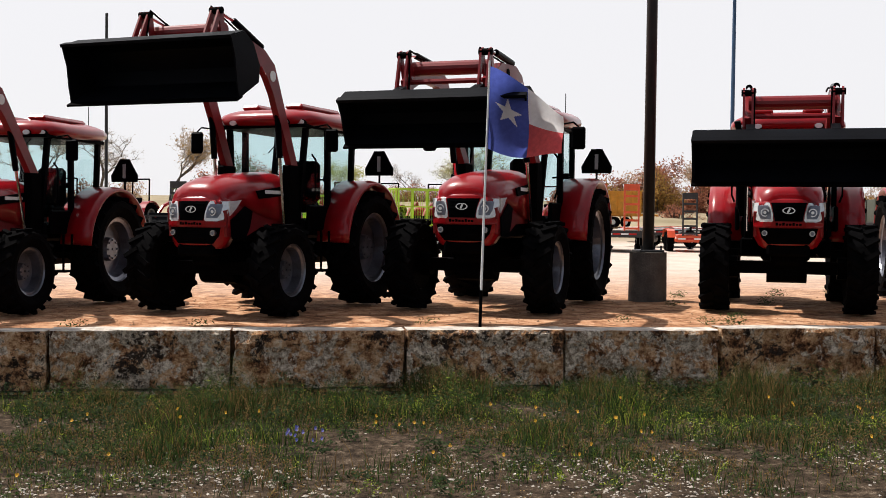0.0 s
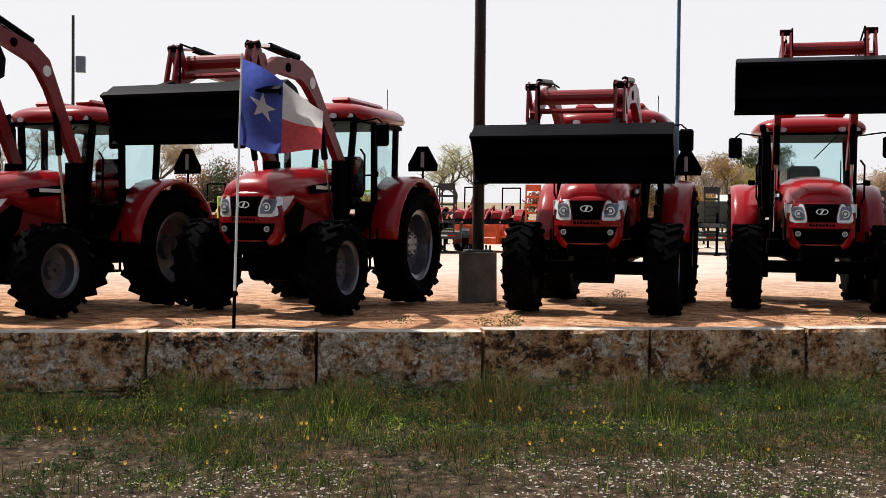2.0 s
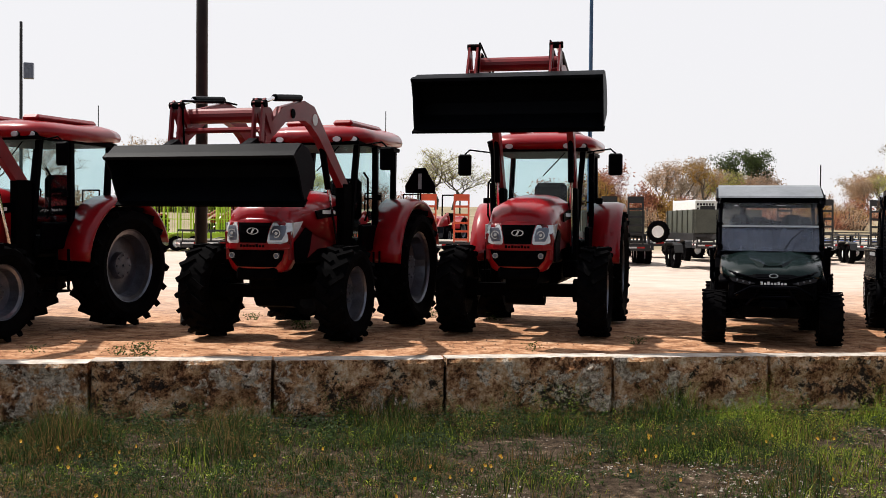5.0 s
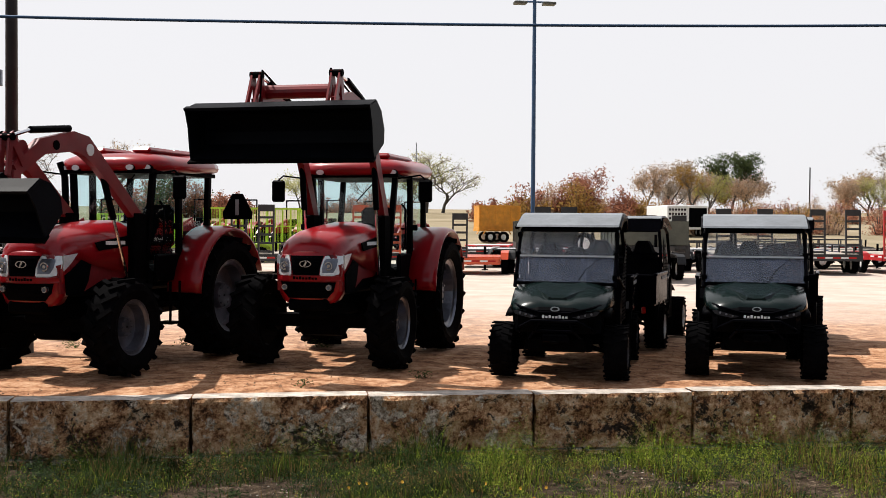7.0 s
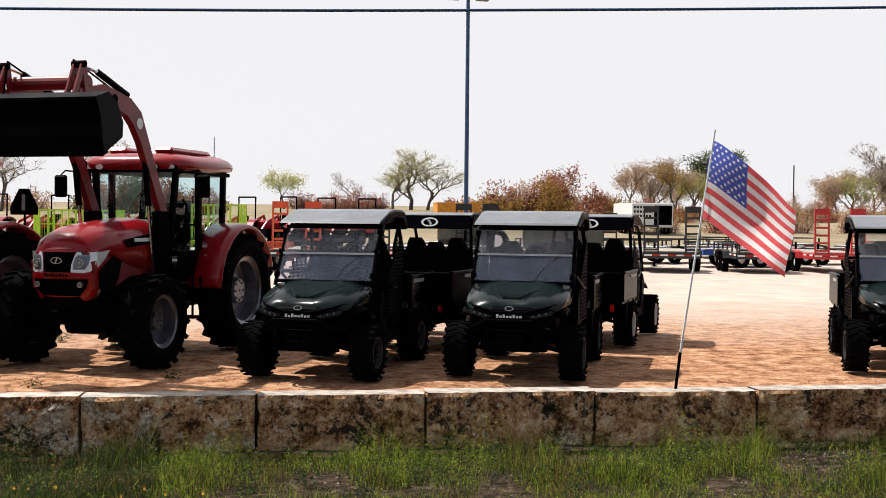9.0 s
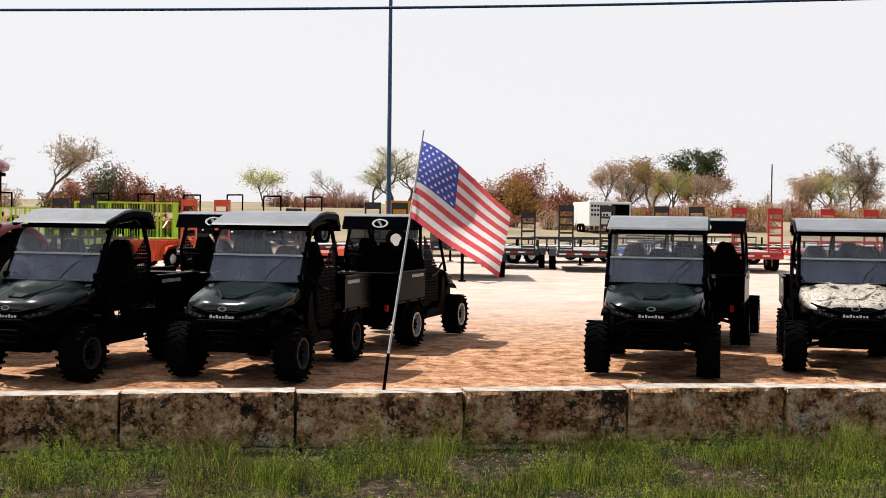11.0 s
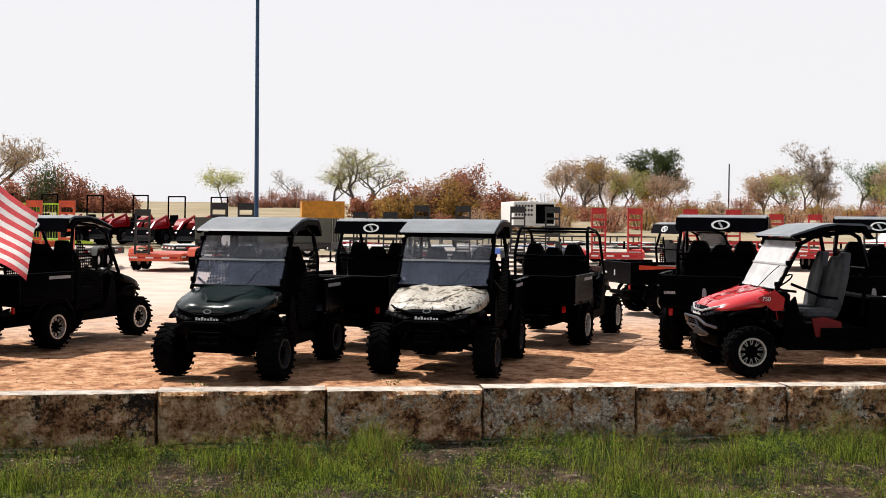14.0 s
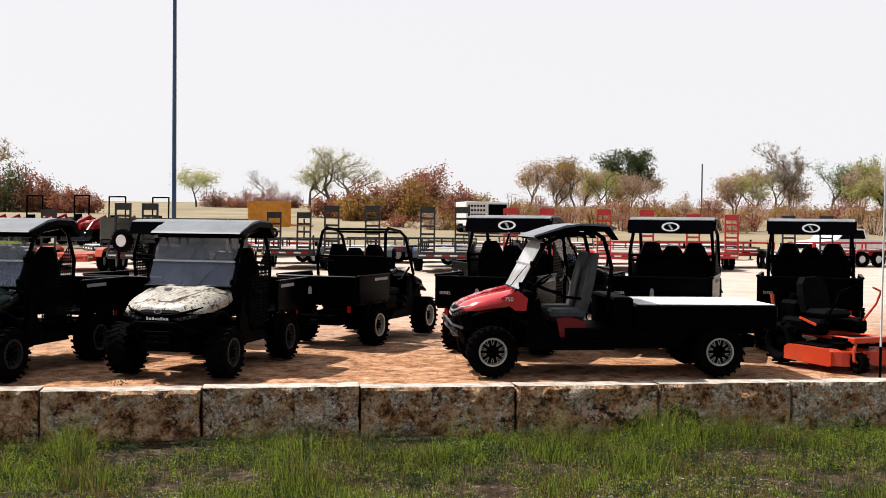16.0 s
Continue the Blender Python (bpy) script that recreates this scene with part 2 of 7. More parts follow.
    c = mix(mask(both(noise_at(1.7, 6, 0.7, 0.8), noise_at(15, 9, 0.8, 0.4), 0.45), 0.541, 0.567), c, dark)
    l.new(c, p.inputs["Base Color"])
    bp = n.new("ShaderNodeBump")
    bp.inputs["Strength"].default_value, bp.inputs["Distance"].default_value = 1.0, 0.09
    l.new(both(noise_at(9, 9, 0.75, 0.3), noise_at(34, 8, 0.8), 0.4), bp.inputs["Height"])
    l.new(bp.outputs[0], p.inputs["Normal"])
    return m


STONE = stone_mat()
STONETOP = mat("sawn_limestone_top", (0.46, 0.405, 0.35), 0.9, 0, 0.5, 5, bump=0.5, bscale=30, rand=0.12, spec=0.1)

# ---- building helpers ----


def part(name, bm, material, parent=None, label="", smooth=False):
    """Links a bmesh as one mesh object under a thing or part."""
    me = bpy.data.meshes.new(name)
    if smooth:
        for f in bm.faces:
            f.smooth = True
    bm.normal_update()
    bm.to_mesh(me)
    bm.free()
    me.materials.append(material)
    ob = new(name, me)
    if parent is not None:
        ob.parent = parent
    if label:
        ob["label"] = label
    return ob


def thing(name, label, category, m, group="", kind=""):
    ob = new(name)
    ob.matrix_basis = m
    return tagged(ob, label, category, group, kind)


def box(bm, x0, x1, y0, y1, z0, z1, bev=0.0, rot=None, seg=1):
    r = bmesh.ops.create_cube(bm, size=1)
    vs = r["verts"]
    m = Matrix.Translation(((x0 + x1) / 2, (y0 + y1) / 2, (z0 + z1) / 2)) @ (rot or Matrix()) @ Matrix.Diagonal((x1 - x0, y1 - y0, z1 - z0, 1))
    bmesh.ops.transform(bm, matrix=m, verts=vs)
    if bev:
        es = list({e for v in vs for e in v.link_edges})
        bmesh.ops.bevel(bm, geom=es, offset=bev, segments=seg, affect="EDGES", clamp_overlap=True)
    return bm


def nb():
    return bmesh.new()


def rod(bm, a, b, r, seg=8, r2=None):
    a, b = Vector(a), Vector(b)
    d = b - a
    q = d.to_track_quat("Z", "Y").to_matrix().to_4x4()
    bmesh.ops.create_cone(bm, cap_ends=True, segments=seg, radius1=r, radius2=r if r2 is None else r2, depth=d.length, matrix=Matrix.Translation((a + b) / 2) @ q)
    return bm


def tube(bm, pts, r, seg=6):
    for a, b in zip(pts[:-1], pts[1:]):
        rod(bm, a, b, r, seg)
    for p in pts[1:-1]:
        bmesh.ops.create_icosphere(bm, subdivisions=1, radius=r * 1.02, matrix=Matrix.Translation(p))
    return bm


def prism(bm, poly, x0, x1):
    """Extrudes a polygon of (y, z) points along x."""
    a = [bm.verts.new((x0, y, z)) for y, z in poly]
    b = [bm.verts.new((x1, y, z)) for y, z in poly]
    n = len(poly)
    fs = [bm.faces.new(a), bm.faces.new(b[::-1])]
    for i in range(n):
        fs.append(bm.faces.new((a[i], b[i], b[(i + 1) % n], a[(i + 1) % n])))
    bmesh.ops.recalc_face_normals(bm, faces=fs)
    return bm


def strip(bm, pts, th, x0, x1):
    """A bent plate: a polyline of (y, z), with a half thickness at each point, extruded along x."""
    up, dn = [], []
    for i, (y, z) in enumerate(pts):
        a, b = pts[max(0, i - 1)], pts[min(len(pts) - 1, i + 1)]
        d = Vector((b[0] - a[0], b[1] - a[1])).normalized()
        h = th[i] if isinstance(th, (list, tuple)) else th
        up.append((y - d.y * h, z + d.x * h))
        dn.append((y + d.y * h, z - d.x * h))
    return prism(bm, up + dn[::-1], x0, x1)


def loft(bm, rings, cap=True):
    vs = [[bm.verts.new(p) for p in r] for r in rings]
    n = len(vs[0])
    fs = []
    for a, b in zip(vs[:-1], vs[1:]):
        for i in range(n):
            fs.append(bm.faces.new((a[i], a[(i + 1) % n], b[(i + 1) % n], b[i])))
    if cap:
        fs += [bm.faces.new(vs[0]), bm.faces.new(vs[-1][::-1])]
    bmesh.ops.recalc_face_normals(bm, faces=fs)
    return bm


def lathe(bm, prof, seg=28, closed=True):
    """Turns a profile of (x, radius) round the x axis."""
    rings = []
    for i in range(seg):
        a = 2 * math.pi * i / seg
        rings.append([bm.verts.new((x, r * math.cos(a), r * math.sin(a))) for x, r in prof])
    n = len(prof)
    fs = []
    for i in range(seg):
        p, q = rings[i], rings[(i + 1) % seg]
        for j in range(n if closed else n - 1):
            fs.append(bm.faces.new((p[j], p[(j + 1) % n], q[(j + 1) % n], q[j])))
    bmesh.ops.recalc_face_normals(bm, faces=fs)
    return bm


def disc(bm, c, r, axis="y", depth=0.02, seg=16, sx=1.0, sz=1.0):
    rot = Matrix.Rotation(math.pi / 2, 4, "X") if axis == "y" else (Matrix.Rotation(math.pi / 2, 4, "Y") if axis == "x" else Matrix())
    bmesh.ops.create_cone(bm, cap_ends=True, segments=seg, radius1=r, radius2=r, depth=depth,
                          matrix=Matrix.Translation(c) @ Matrix.Diagonal((sx, 1, sz, 1)) @ rot)
    return bm


def ring(bm, c, r, w, sx=1.0, sz=1.0, tilt=0.0, seg=24, depth=0.006):
    """A flat oval band that faces -y."""
    m = Matrix.Translation(c) @ Matrix.Rotation(tilt, 4, "X") @ Matrix.Diagonal((sx, 1, sz, 1))
    vs = []
    for i in range(seg):
        a = 2 * math.pi * i / seg
        vs.append([bm.verts.new(m @ Vector((q * math.cos(a), d, q * math.sin(a)))) for q, d in ((r, -depth), (r - w, -depth), (r - w, depth), (r, depth))])
    for i in range(seg):
        p, q = vs[i], vs[(i + 1) % seg]
        for j in range(4):
            bm.faces.new((p[j], p[(j + 1) % 4], q[(j + 1) % 4], q[j]))
    return bm


def place(bm, m):
    bmesh.ops.transform(bm, matrix=m, verts=bm.verts)
    return bm


MESHES = {}


def shared(key, name, make, material, parent, loc, label="", rot=(0, 0, 0)):
    """A part on a mesh that alike parts share."""
    if key not in MESHES:
        bm = nb()
        make(bm)
        me = bpy.data.meshes.new(name)
        bm.normal_update()
        bm.to_mesh(me)
        bm.free()
        me.materials.append(material)
        MESHES[key] = me
    ob = new(name, MESHES[key])
    ob.parent = parent
    ob.location, ob.rotation_euler = loc, rot
    if label:
        ob["label"] = label
    return ob


def tyre_body(bm, r, w, rr, lug_h):
    h = w / 2
    lathe(bm, [(-h * 0.75, rr), (-h, rr + (r - rr) * 0.45), (-h * 0.96, r - lug_h - 0.03), (-h * 0.7, r - lug_h), (0, r - lug_h * 0.8), (h * 0.7, r - lug_h), (h * 0.96, r - lug_h - 0.03), (h, rr + (r - rr) * 0.45), (h * 0.75, rr)], 32)


def tread_mesh(bm, r, w, lugs, lug_h, chevron):
    h = w / 2
    for i in range(lugs):
        for s in (-1, 1):
            a = 2 * math.pi * (i + (0.5 if s > 0 else 0)) / lugs
            m = Matrix.Rotation(a, 4, "X") @ Matrix.Translation((s * h * 0.52, 0, r - lug_h * 0.62)) @ Matrix.Rotation(s * chevron, 4, "Z")
            box(bm, -h * 0.54, h * 0.54, -0.028 * r / 0.58, 0.028 * r / 0.58, -lug_h * 0.75, lug_h * 0.62)
            vs = list(bm.verts)[-8:]
            bmesh.ops.transform(bm, matrix=m, verts=vs)


def tyre(par, loc, turned, r, w, rr, lugs, lug_h, chevron):
    """A tyre with its tread blocks as a part of their own."""
    t = shared(("tyre", r, w), "tyre", lambda b: tyre_body(b, r, w, rr, lug_h), TYRE, par, loc, "", (0, 0, math.pi if turned else 0))
    tr = shared(("tread", r, w, lugs), "tread", lambda b: tread_mesh(b, r, w, lugs, lug_h, chevron), TYRE, t, (0, 0, 0))
    tr["kind"] = "stuff"
    return t


def ag_rim(bm, r, w):
    h = w / 2
    lathe(bm, [(h * 0.75, r), (h * 0.62, r * 0.97), (h * 0.55, r * 0.86), (-0.1 * h, r * 0.80), (-0.1 * h, r * 0.38), (h * 0.25, r * 0.34), (h * 0.25, 0.02),
               (-h * 0.4, 0.02), (-h * 0.7, r)], 28)
    for i in range(8):
        a = 2 * math.pi * i / 8
        rod(bm, (-0.1 * h, r * 0.28 * math.cos(a), r * 0.28 * math.sin(a)), (0.34 * h, r * 0.28 * math.cos(a), r * 0.28 * math.sin(a)), 0.016, 6)


def utv_rim(bm, r, w):
    h = w / 2
    lathe(bm, [(h * 0.9, r), (h * 0.9, r * 0.88), (h * 0.45, r * 0.85), (h * 0.45, r), ], 28)
    for i in range(10):
        for k in (-0.10, 0.10):
            m = Matrix.Rotation(2 * math.pi * i / 10 + k, 4, "X") @ Matrix.Translation((h * 0.55, 0, r * 0.66)) @ Matrix.Rotation(k * 1.3, 4, "X")
            n0 = len(bm.verts)
            box(bm, -0.008, 0.008, -r * 0.018, r * 0.018, -r * 0.19, r * 0.19)
            bmesh.ops.transform(bm, matrix=m, verts=list(bm.verts)[n0:])
    for i in range(20):
        a = 2 * math.pi * i / 20
        rod(bm, (h * 0.88, r * 0.94 * math.cos(a), r * 0.94 * math.sin(a)), (h * 0.96, r * 0.94 * math.cos(a), r * 0.94 * math.sin(a)), 0.006, 5)


def hub_mesh(bm, r, w):
    lathe(bm, [(w * 0.26, 0.01), (w * 0.26, r * 0.3), (w * 0.12, r * 0.84), (-w * 0.3, r * 0.95), (-w * 0.3, 0.01)], 20)


def ag_wheel(par, x, y, r, w, rr):
    s = 1 if x > 0 else -1
    t = tyre(par, (x, y, r), s < 0, r, w, rr, 18, r * 0.06, 0.62)
    shared(("agr", r), "rim", lambda b: ag_rim(b, rr, w), RIM, t, (0, 0, 0), "silver steel rim")
    # added dark disc: the shade inside the wheel as a solid surface
    shared(("agd", r), "hub_drum", lambda b: disc(b, (-w * 0.34, 0, 0), rr * 0.985, "x", 0.03, 24), CHASSIS, t, (0, 0, 0), "added dark disc for the shaded wheel inside")


def utv_wheel(par, x, y, r, w, bright):
    s = 1 if x > 0 else -1
    rr = r * 0.56
    t = tyre(par, (x, y, r), s < 0, r, w, rr, 22, r * 0.032, 0.35)
    shared(("uh", r), "hub", lambda b: hub_mesh(b, rr, w), BLACK, t, (0, 0, 0))
    shared(("ur", r, bright), "rim", lambda b: utv_rim(b, rr, w), ALU if bright else RIMD, t, (0, 0, 0), "machined alloy rim ring" if bright else "")

# ---- ground: roadside verge, lot and rising field in one sheet ----


def ground_mat():
    m = bpy.data.materials.new("lot_and_verge_soil")
    m.use_nodes = True
    n, l = m.node_tree.nodes, m.node_tree.links
    p = n["Principled BSDF"]
    p.inputs["Roughness"].default_value = 0.95
    p.inputs["Specular IOR Level"].default_value = 0.08
    tc, sep = n.new("ShaderNodeTexCoord"), n.new("ShaderNodeSeparateXYZ")
    l.new(tc.outputs["Object"], sep.inputs[0])

    def noise_at(scale, detail, rough=0.6):
        t = n.new("ShaderNodeTexNoise")
        t.inputs["Scale"].default_value, t.inputs["Detail"].default_value, t.inputs["Roughness"].default_value = scale, detail, rough
        l.new(tc.outputs["Object"], t.inputs["Vector"])
        return t.outputs[0]

    def ramp(src, stops):
        r = n.new("ShaderNodeValToRGB")
        e = r.color_ramp.elements
        e[0].position, e[0].color = stops[0][0], (*stops[0][1], 1)
        e[1].position, e[1].color = stops[1][0], (*stops[1][1], 1)
        for pos, c in stops[2:]:
            e.new(pos).color = (*c, 1)
        l.new(src, r.inputs[0])
        return r.outputs[0]

    def mix(fac, a, b):
        x = n.new("ShaderNodeMix")
        x.data_type = "RGBA"
        l.new(fac, x.inputs[0])
        l.new(a, x.inputs[6])
        l.new(b, x.inputs[7])
        return x.outputs[2]

    def band(lo, hi, wob, scale):
        a = n.new("ShaderNodeMath")
        a.operation = "MULTIPLY_ADD"
        a.inputs[1].default_value = wob
        l.new(noise_at(scale, 4), a.inputs[0])
        l.new(sep.outputs[1], a.inputs[2])
        r = n.new("ShaderNodeMapRange")
        r.inputs[1].default_value, r.inputs[2].default_value = lo + wob / 2, hi + wob / 2
        l.new(a.outputs[0], r.inputs[0])
        return r.outputs[0]

    clay = ramp(noise_at(3.2, 12, 0.82), [(0.40, (0.125, 0.052, 0.027)), (0.64, (0.66, 0.43, 0.275)), (0.5, (0.40, 0.20, 0.105))])
    caliche = ramp(noise_at(0.9, 8, 0.65), [(0.3, (0.45, 0.355, 0.29)), (0.7, (0.62, 0.52, 0.45))])
    verge = ramp(noise_at(9.0, 12, 0.85), [(0.42, (0.012, 0.008, 0.005)), (0.67, (0.36, 0.28, 0.21)), (0.56, (0.075, 0.052, 0.034))])
    field = ramp(noise_at(0.12, 6), [(0.35, (0.22, 0.18, 0.11)), (0.65, (0.34, 0.28, 0.19))])
    lot = mix(band(3.8, 14.0, 6.0, 0.35), clay, caliche)
    lot = mix(band(42.0, 50.0, 8.0, 0.1), lot, field)
    c = mix(band(0.15, 0.3, 0.0, 1.0), verge, lot)
    l.new(c, p.inputs["Base Color"])
    bp = n.new("ShaderNodeBump")
    bp.inputs["Strength"].default_value, bp.inputs["Distance"].default_value = 0.45, 0.04
    l.new(noise_at(12, 12, 0.8), bp.inputs["Height"])
    l.new(bp.outputs[0], p.inputs["Normal"])
    return m


def ground_z(x, y):
    if y < 0.2:
        z = -0.64 + 0.03 * noise.noise((x * 0.7, y * 0.7, 3)) + (0.01 if y > -3 else 0.0)
        return z
    z = 0.018 * noise.noise((x * 1.3, y * 1.3, 0)) + 0.02 * noise.noise((x * 0.4, y * 0.4, 5)) - 0.02
    if y < 0.8:
        z = z * 0.4 - 0.015
    if y > 45:
        z += min(y - 45, 50) * 0.044 + max(0, min(y - 95, 170)) * 0.023
    return z


def build_ground():
    xs = [-600, -300, -150, -80, -40, -20, -10] + [-6 + 0.3 * i for i in range(160)] + [44, 48, 55, 65, 80, 110, 160, 300, 600]
    ys = [-200, -80, -40, -25, -18, -14, -11, -9, -7.5] + [-6 + 0.3 * i for i in range(20)] + [0.05, 0.19, 0.21] + [0.35 + 0.25 * i for i in range(42)] + [11.5, 13, 15, 18, 22, 27, 33, 40, 45, 50, 58, 68, 80, 95, 110, 130, 150, 175, 200, 230, 265, 350, 600]
    verts = [(x, y, ground_z(x, y)) for y in ys for x in xs]
    nx = len(xs)
    faces = [(j * nx + i, j * nx + i + 1, (j + 1) * nx + i + 1, (j + 1) * nx + i) for j in range(len(ys) - 1) for i in range(nx - 1)]
    me = bpy.data.meshes.new("ground")
    me.from_pydata(verts, [], faces)
    for f in me.polygons:
        f.use_smooth = True
    me.materials.append(ground_mat())
    return tagged(new("ground", me), "reddish dirt lot with a grassy roadside verge and pale field", "ground", kind="structure")


build_ground()

# ---- the retaining wall of quarried blocks ----
JOINTS = [-4.05, -2.3, -0.55, 1.2, 2.98, 4.75, 6.44, 8.17, 9.98, 11.76, 13.57, 15.33, 17.09, 18.93, 20.76, 22.61, 24.48, 26.28, 28.12, 30.0, 31.8, 33.55, 35.3, 37.1, 38.9, 40.7, 42.5]


def stone_block(bm, length, height, depth, seed, rough=0.05):
    """A sawn-top block with a rough quarried face towards -y."""
    nx, nz, ny = max(8, int(length / 0.042)), max(5, int(height / 0.042)), 4
    front, top = {}, {}

    def lump(x, z):
        big = noise.noise((x * 0.9 + seed * 7.3, 7, z)) * 0.7
        mid = noise.fractal((x * 3.2 + seed * 7.3, 1.5, z * 4.0), 0.9, 2.1, 5)
        ledge = abs(noise.noise((x * 4.5 + seed * 3.1, 4, z * 7.5)))
        return (big + mid * 1.1 + ledge * 0.8) * rough

    def chip(x, z):
        return max(0.0, noise.fractal((x * 3.5 + seed, 3, z * 5), 0.8, 2.2, 4) - 0.05)

    for i in range(nx + 1):
        for k in range(nz + 1):
            x, z = length * i / nx, -height + height * k / nz
            y = lump(x, z) - 0.02
            rim = i in (0, nx) or k == nz
            if rim:
                y = max(y, -0.012) * 0.4 + 0.018 * min(1.0, chip(x, z))
            if k == nz:
                z -= 0.022 * min(1.0, chip(x, 0)) + 0.004
            if i in (0, nx):
                x += (0.006 + 0.03 * min(1.0, chip(x + 3, z))) * (1 if i == 0 else -1)
            front[i, k] = bm.verts.new((x, y, z))
    for i in range(nx + 1):
        for j in range(ny + 1):
            if j == 0:
                top[i, j] = bm.verts.new(front[i, nz].co)
            else:
                x, y = length * i / nx, depth * j / ny
                top[i, j] = bm.verts.new((x, y, noise.noise((x * 3 + seed, y * 3, 2)) * 0.006))
    for i in range(nx):
        for k in range(nz):
            bm.faces.new((front[i, k], front[i + 1, k], front[i + 1, k + 1], front[i, k + 1]))
        for j in range(ny):
            bm.faces.new((top[i, j], top[i + 1, j], top[i + 1, j + 1], top[i, j + 1])).material_index = 1
    for i, flip in ((0, True), (nx, False)):
        back = [bm.verts.new((front[i, k].co.x, depth, front[i, k].co.z)) for k in range(nz + 1)]
        edge = [bm.verts.new(front[i, k].co) for k in range(nz + 1)]
        for k in range(nz):
            f = (edge[k], back[k], back[k + 1], edge[k + 1])
            bm.faces.new(f[::-1] if flip else f)


def build_wall():
    wall = thing("retaining_wall", "low retaining wall of large rough limestone blocks, stained", "wall", pose(0, 0, 0), kind="structure")
    rnd = random.Random(4)
    for n_, (a, b) in enumerate(zip(JOINTS[:-1], JOINTS[1:])):
        bm = nb()
        stone_block(bm, b - a - 0.018, 0.585, 0.29, n_)
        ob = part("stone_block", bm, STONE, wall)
        ob.data.materials.append(STONETOP)
        ob.location = (a + 0.009, -0.01 + rnd.uniform(-0.018, 0.018), 0.012 + rnd.uniform(-0.012, 0.010))
        ob.rotation_euler = (rnd.uniform(-0.01, 0.01), rnd.uniform(-0.004, 0.004), rnd.uniform(-0.004, 0.004))
    x = -5.0
    while x < 42:
        w = rnd.uniform(0.9, 1.9)
        bm = nb()
        stone_block(bm, w - 0.03, 0.4, 0.4, x, 0.03)
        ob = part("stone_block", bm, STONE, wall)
        ob.data.materials.append(STONETOP)
        ob.location = (x, 0.0 + rnd.uniform(-0.03, 0.02), -0.585 + rnd.uniform(-0.015, 0.0))
        x += w


build_wall()

# ---- tractors with front loaders ----


def hood_ring(y, hw, zb, zt, crown=0.10):
    pts = [(-hw, zb), (-hw, zt - 0.22), (-hw * 0.93, zt - 0.10), (-hw * 0.62, zt - 0.02), (-hw * 0.3, zt + crown * 0.1), (hw * 0.3, zt + crown * 0.1), (hw * 0.62, zt - 0.02), (hw * 0.93, zt - 0.10), (hw, zt - 0.22), (hw, zb)]
    return [(x, y, z) for x, z in pts]


def nose_y(x, z):
    """The curved front of a tractor's nose."""
    return -0.665 + 0.16 * min(1.2, abs(x) / 0.43) ** 3.5 + 0.10 * ((z - 1.25) / 0.35) ** 2


def nose_panel(bm, rows, off, nx=8, back=None):
    """A panel laid on the nose: rows of (z, left, right), standing off its surface."""
    front, rear = [], []
    for z, a, b in rows:
        xs = [a + (b - a) * i / nx for i in range(nx + 1)]
        front.append([bm.verts.new((x, nose_y(x, z) - off, z)) for x in xs])
        rear.append([bm.verts.new((x, back if back is not None else nose_y(x, z) + 0.02, z)) for x in xs])
    fs = []
    for k in range(len(rows) - 1):
        for i in range(nx):
            fs.append(bm.faces.new((front[k][i], front[k][i + 1], front[k + 1][i + 1], front[k + 1][i])))
            fs.append(bm.faces.new((rear[k][i], rear[k + 1][i], rear[k + 1][i + 1], rear[k][i + 1])))
        for i in (0, nx):
            fs.append(bm.faces.new((front[k][i], front[k + 1][i], rear[k + 1][i], rear[k][i])))
    for k in (0, len(rows) - 1):
        for i in range(nx):
            fs.append(bm.faces.new((front[k][i], front[k][i + 1], rear[k][i + 1], rear[k][i])))
    bmesh.ops.recalc_face_normals(bm, faces=fs)
    return bm


def bucket_parts(par, width, org, tilt, k):
    """A loader bucket: bent shell, side plates, lip, cutting edge and hooks."""
    prof = [(0.45, 0.36), (0.16, 0.34), (0.03, 0.16), (0.0, -0.10), (0.09, -0.26), (0.56, -0.30)]
    c, s = math.cos(tilt), math.sin(tilt)

    def tr(u, v):
        return (org[0] - k * (u * c + v * s), org[1] + k * (-u * s + v * c))

    h = width / 2
    bm = nb()
    strip(bm, [tr(*p) for p in prof], 0.014, -h, h)
    shell = part("bucket", bm, BUCKET, par, "charcoal steel loader bucket, tipped forward")
    for s_ in (-1, 1):
        bm = nb()
        poly = [tr(*p) for p in prof] + [tr(0.53, -0.13), tr(0.46, 0.12)]
        prism(bm, poly, s_ * h - 0.010, s_ * h + 0.010)
        part("side_plate", bm, BUCKET, shell)
    bm = nb()
    strip(bm, [tr(0.37, 0.364), tr(0.465, 0.367)], 0.018, -h - 0.012, h + 0.012)
    part("lip", bm, BUCKET, shell)
    bm = nb()
    strip(bm, [tr(0.50, -0.302), tr(0.63, -0.31)], 0.012, -h - 0.02, h + 0.02)
    part("cutting_edge", bm, CHASSIS, shell)
    for x in (-0.47, 0.47):
        bm = nb()
        prism(bm, [tr(0.14, 0.35), tr(-0.08, 0.28), tr(-0.15, 0.0), tr(-0.12, -0.14), tr(0.0, -0.12), tr(0.03, 0.16)], x - 0.05, x + 0.05)
        part("hook_plate", bm, BUCKET, shell)
    return tr


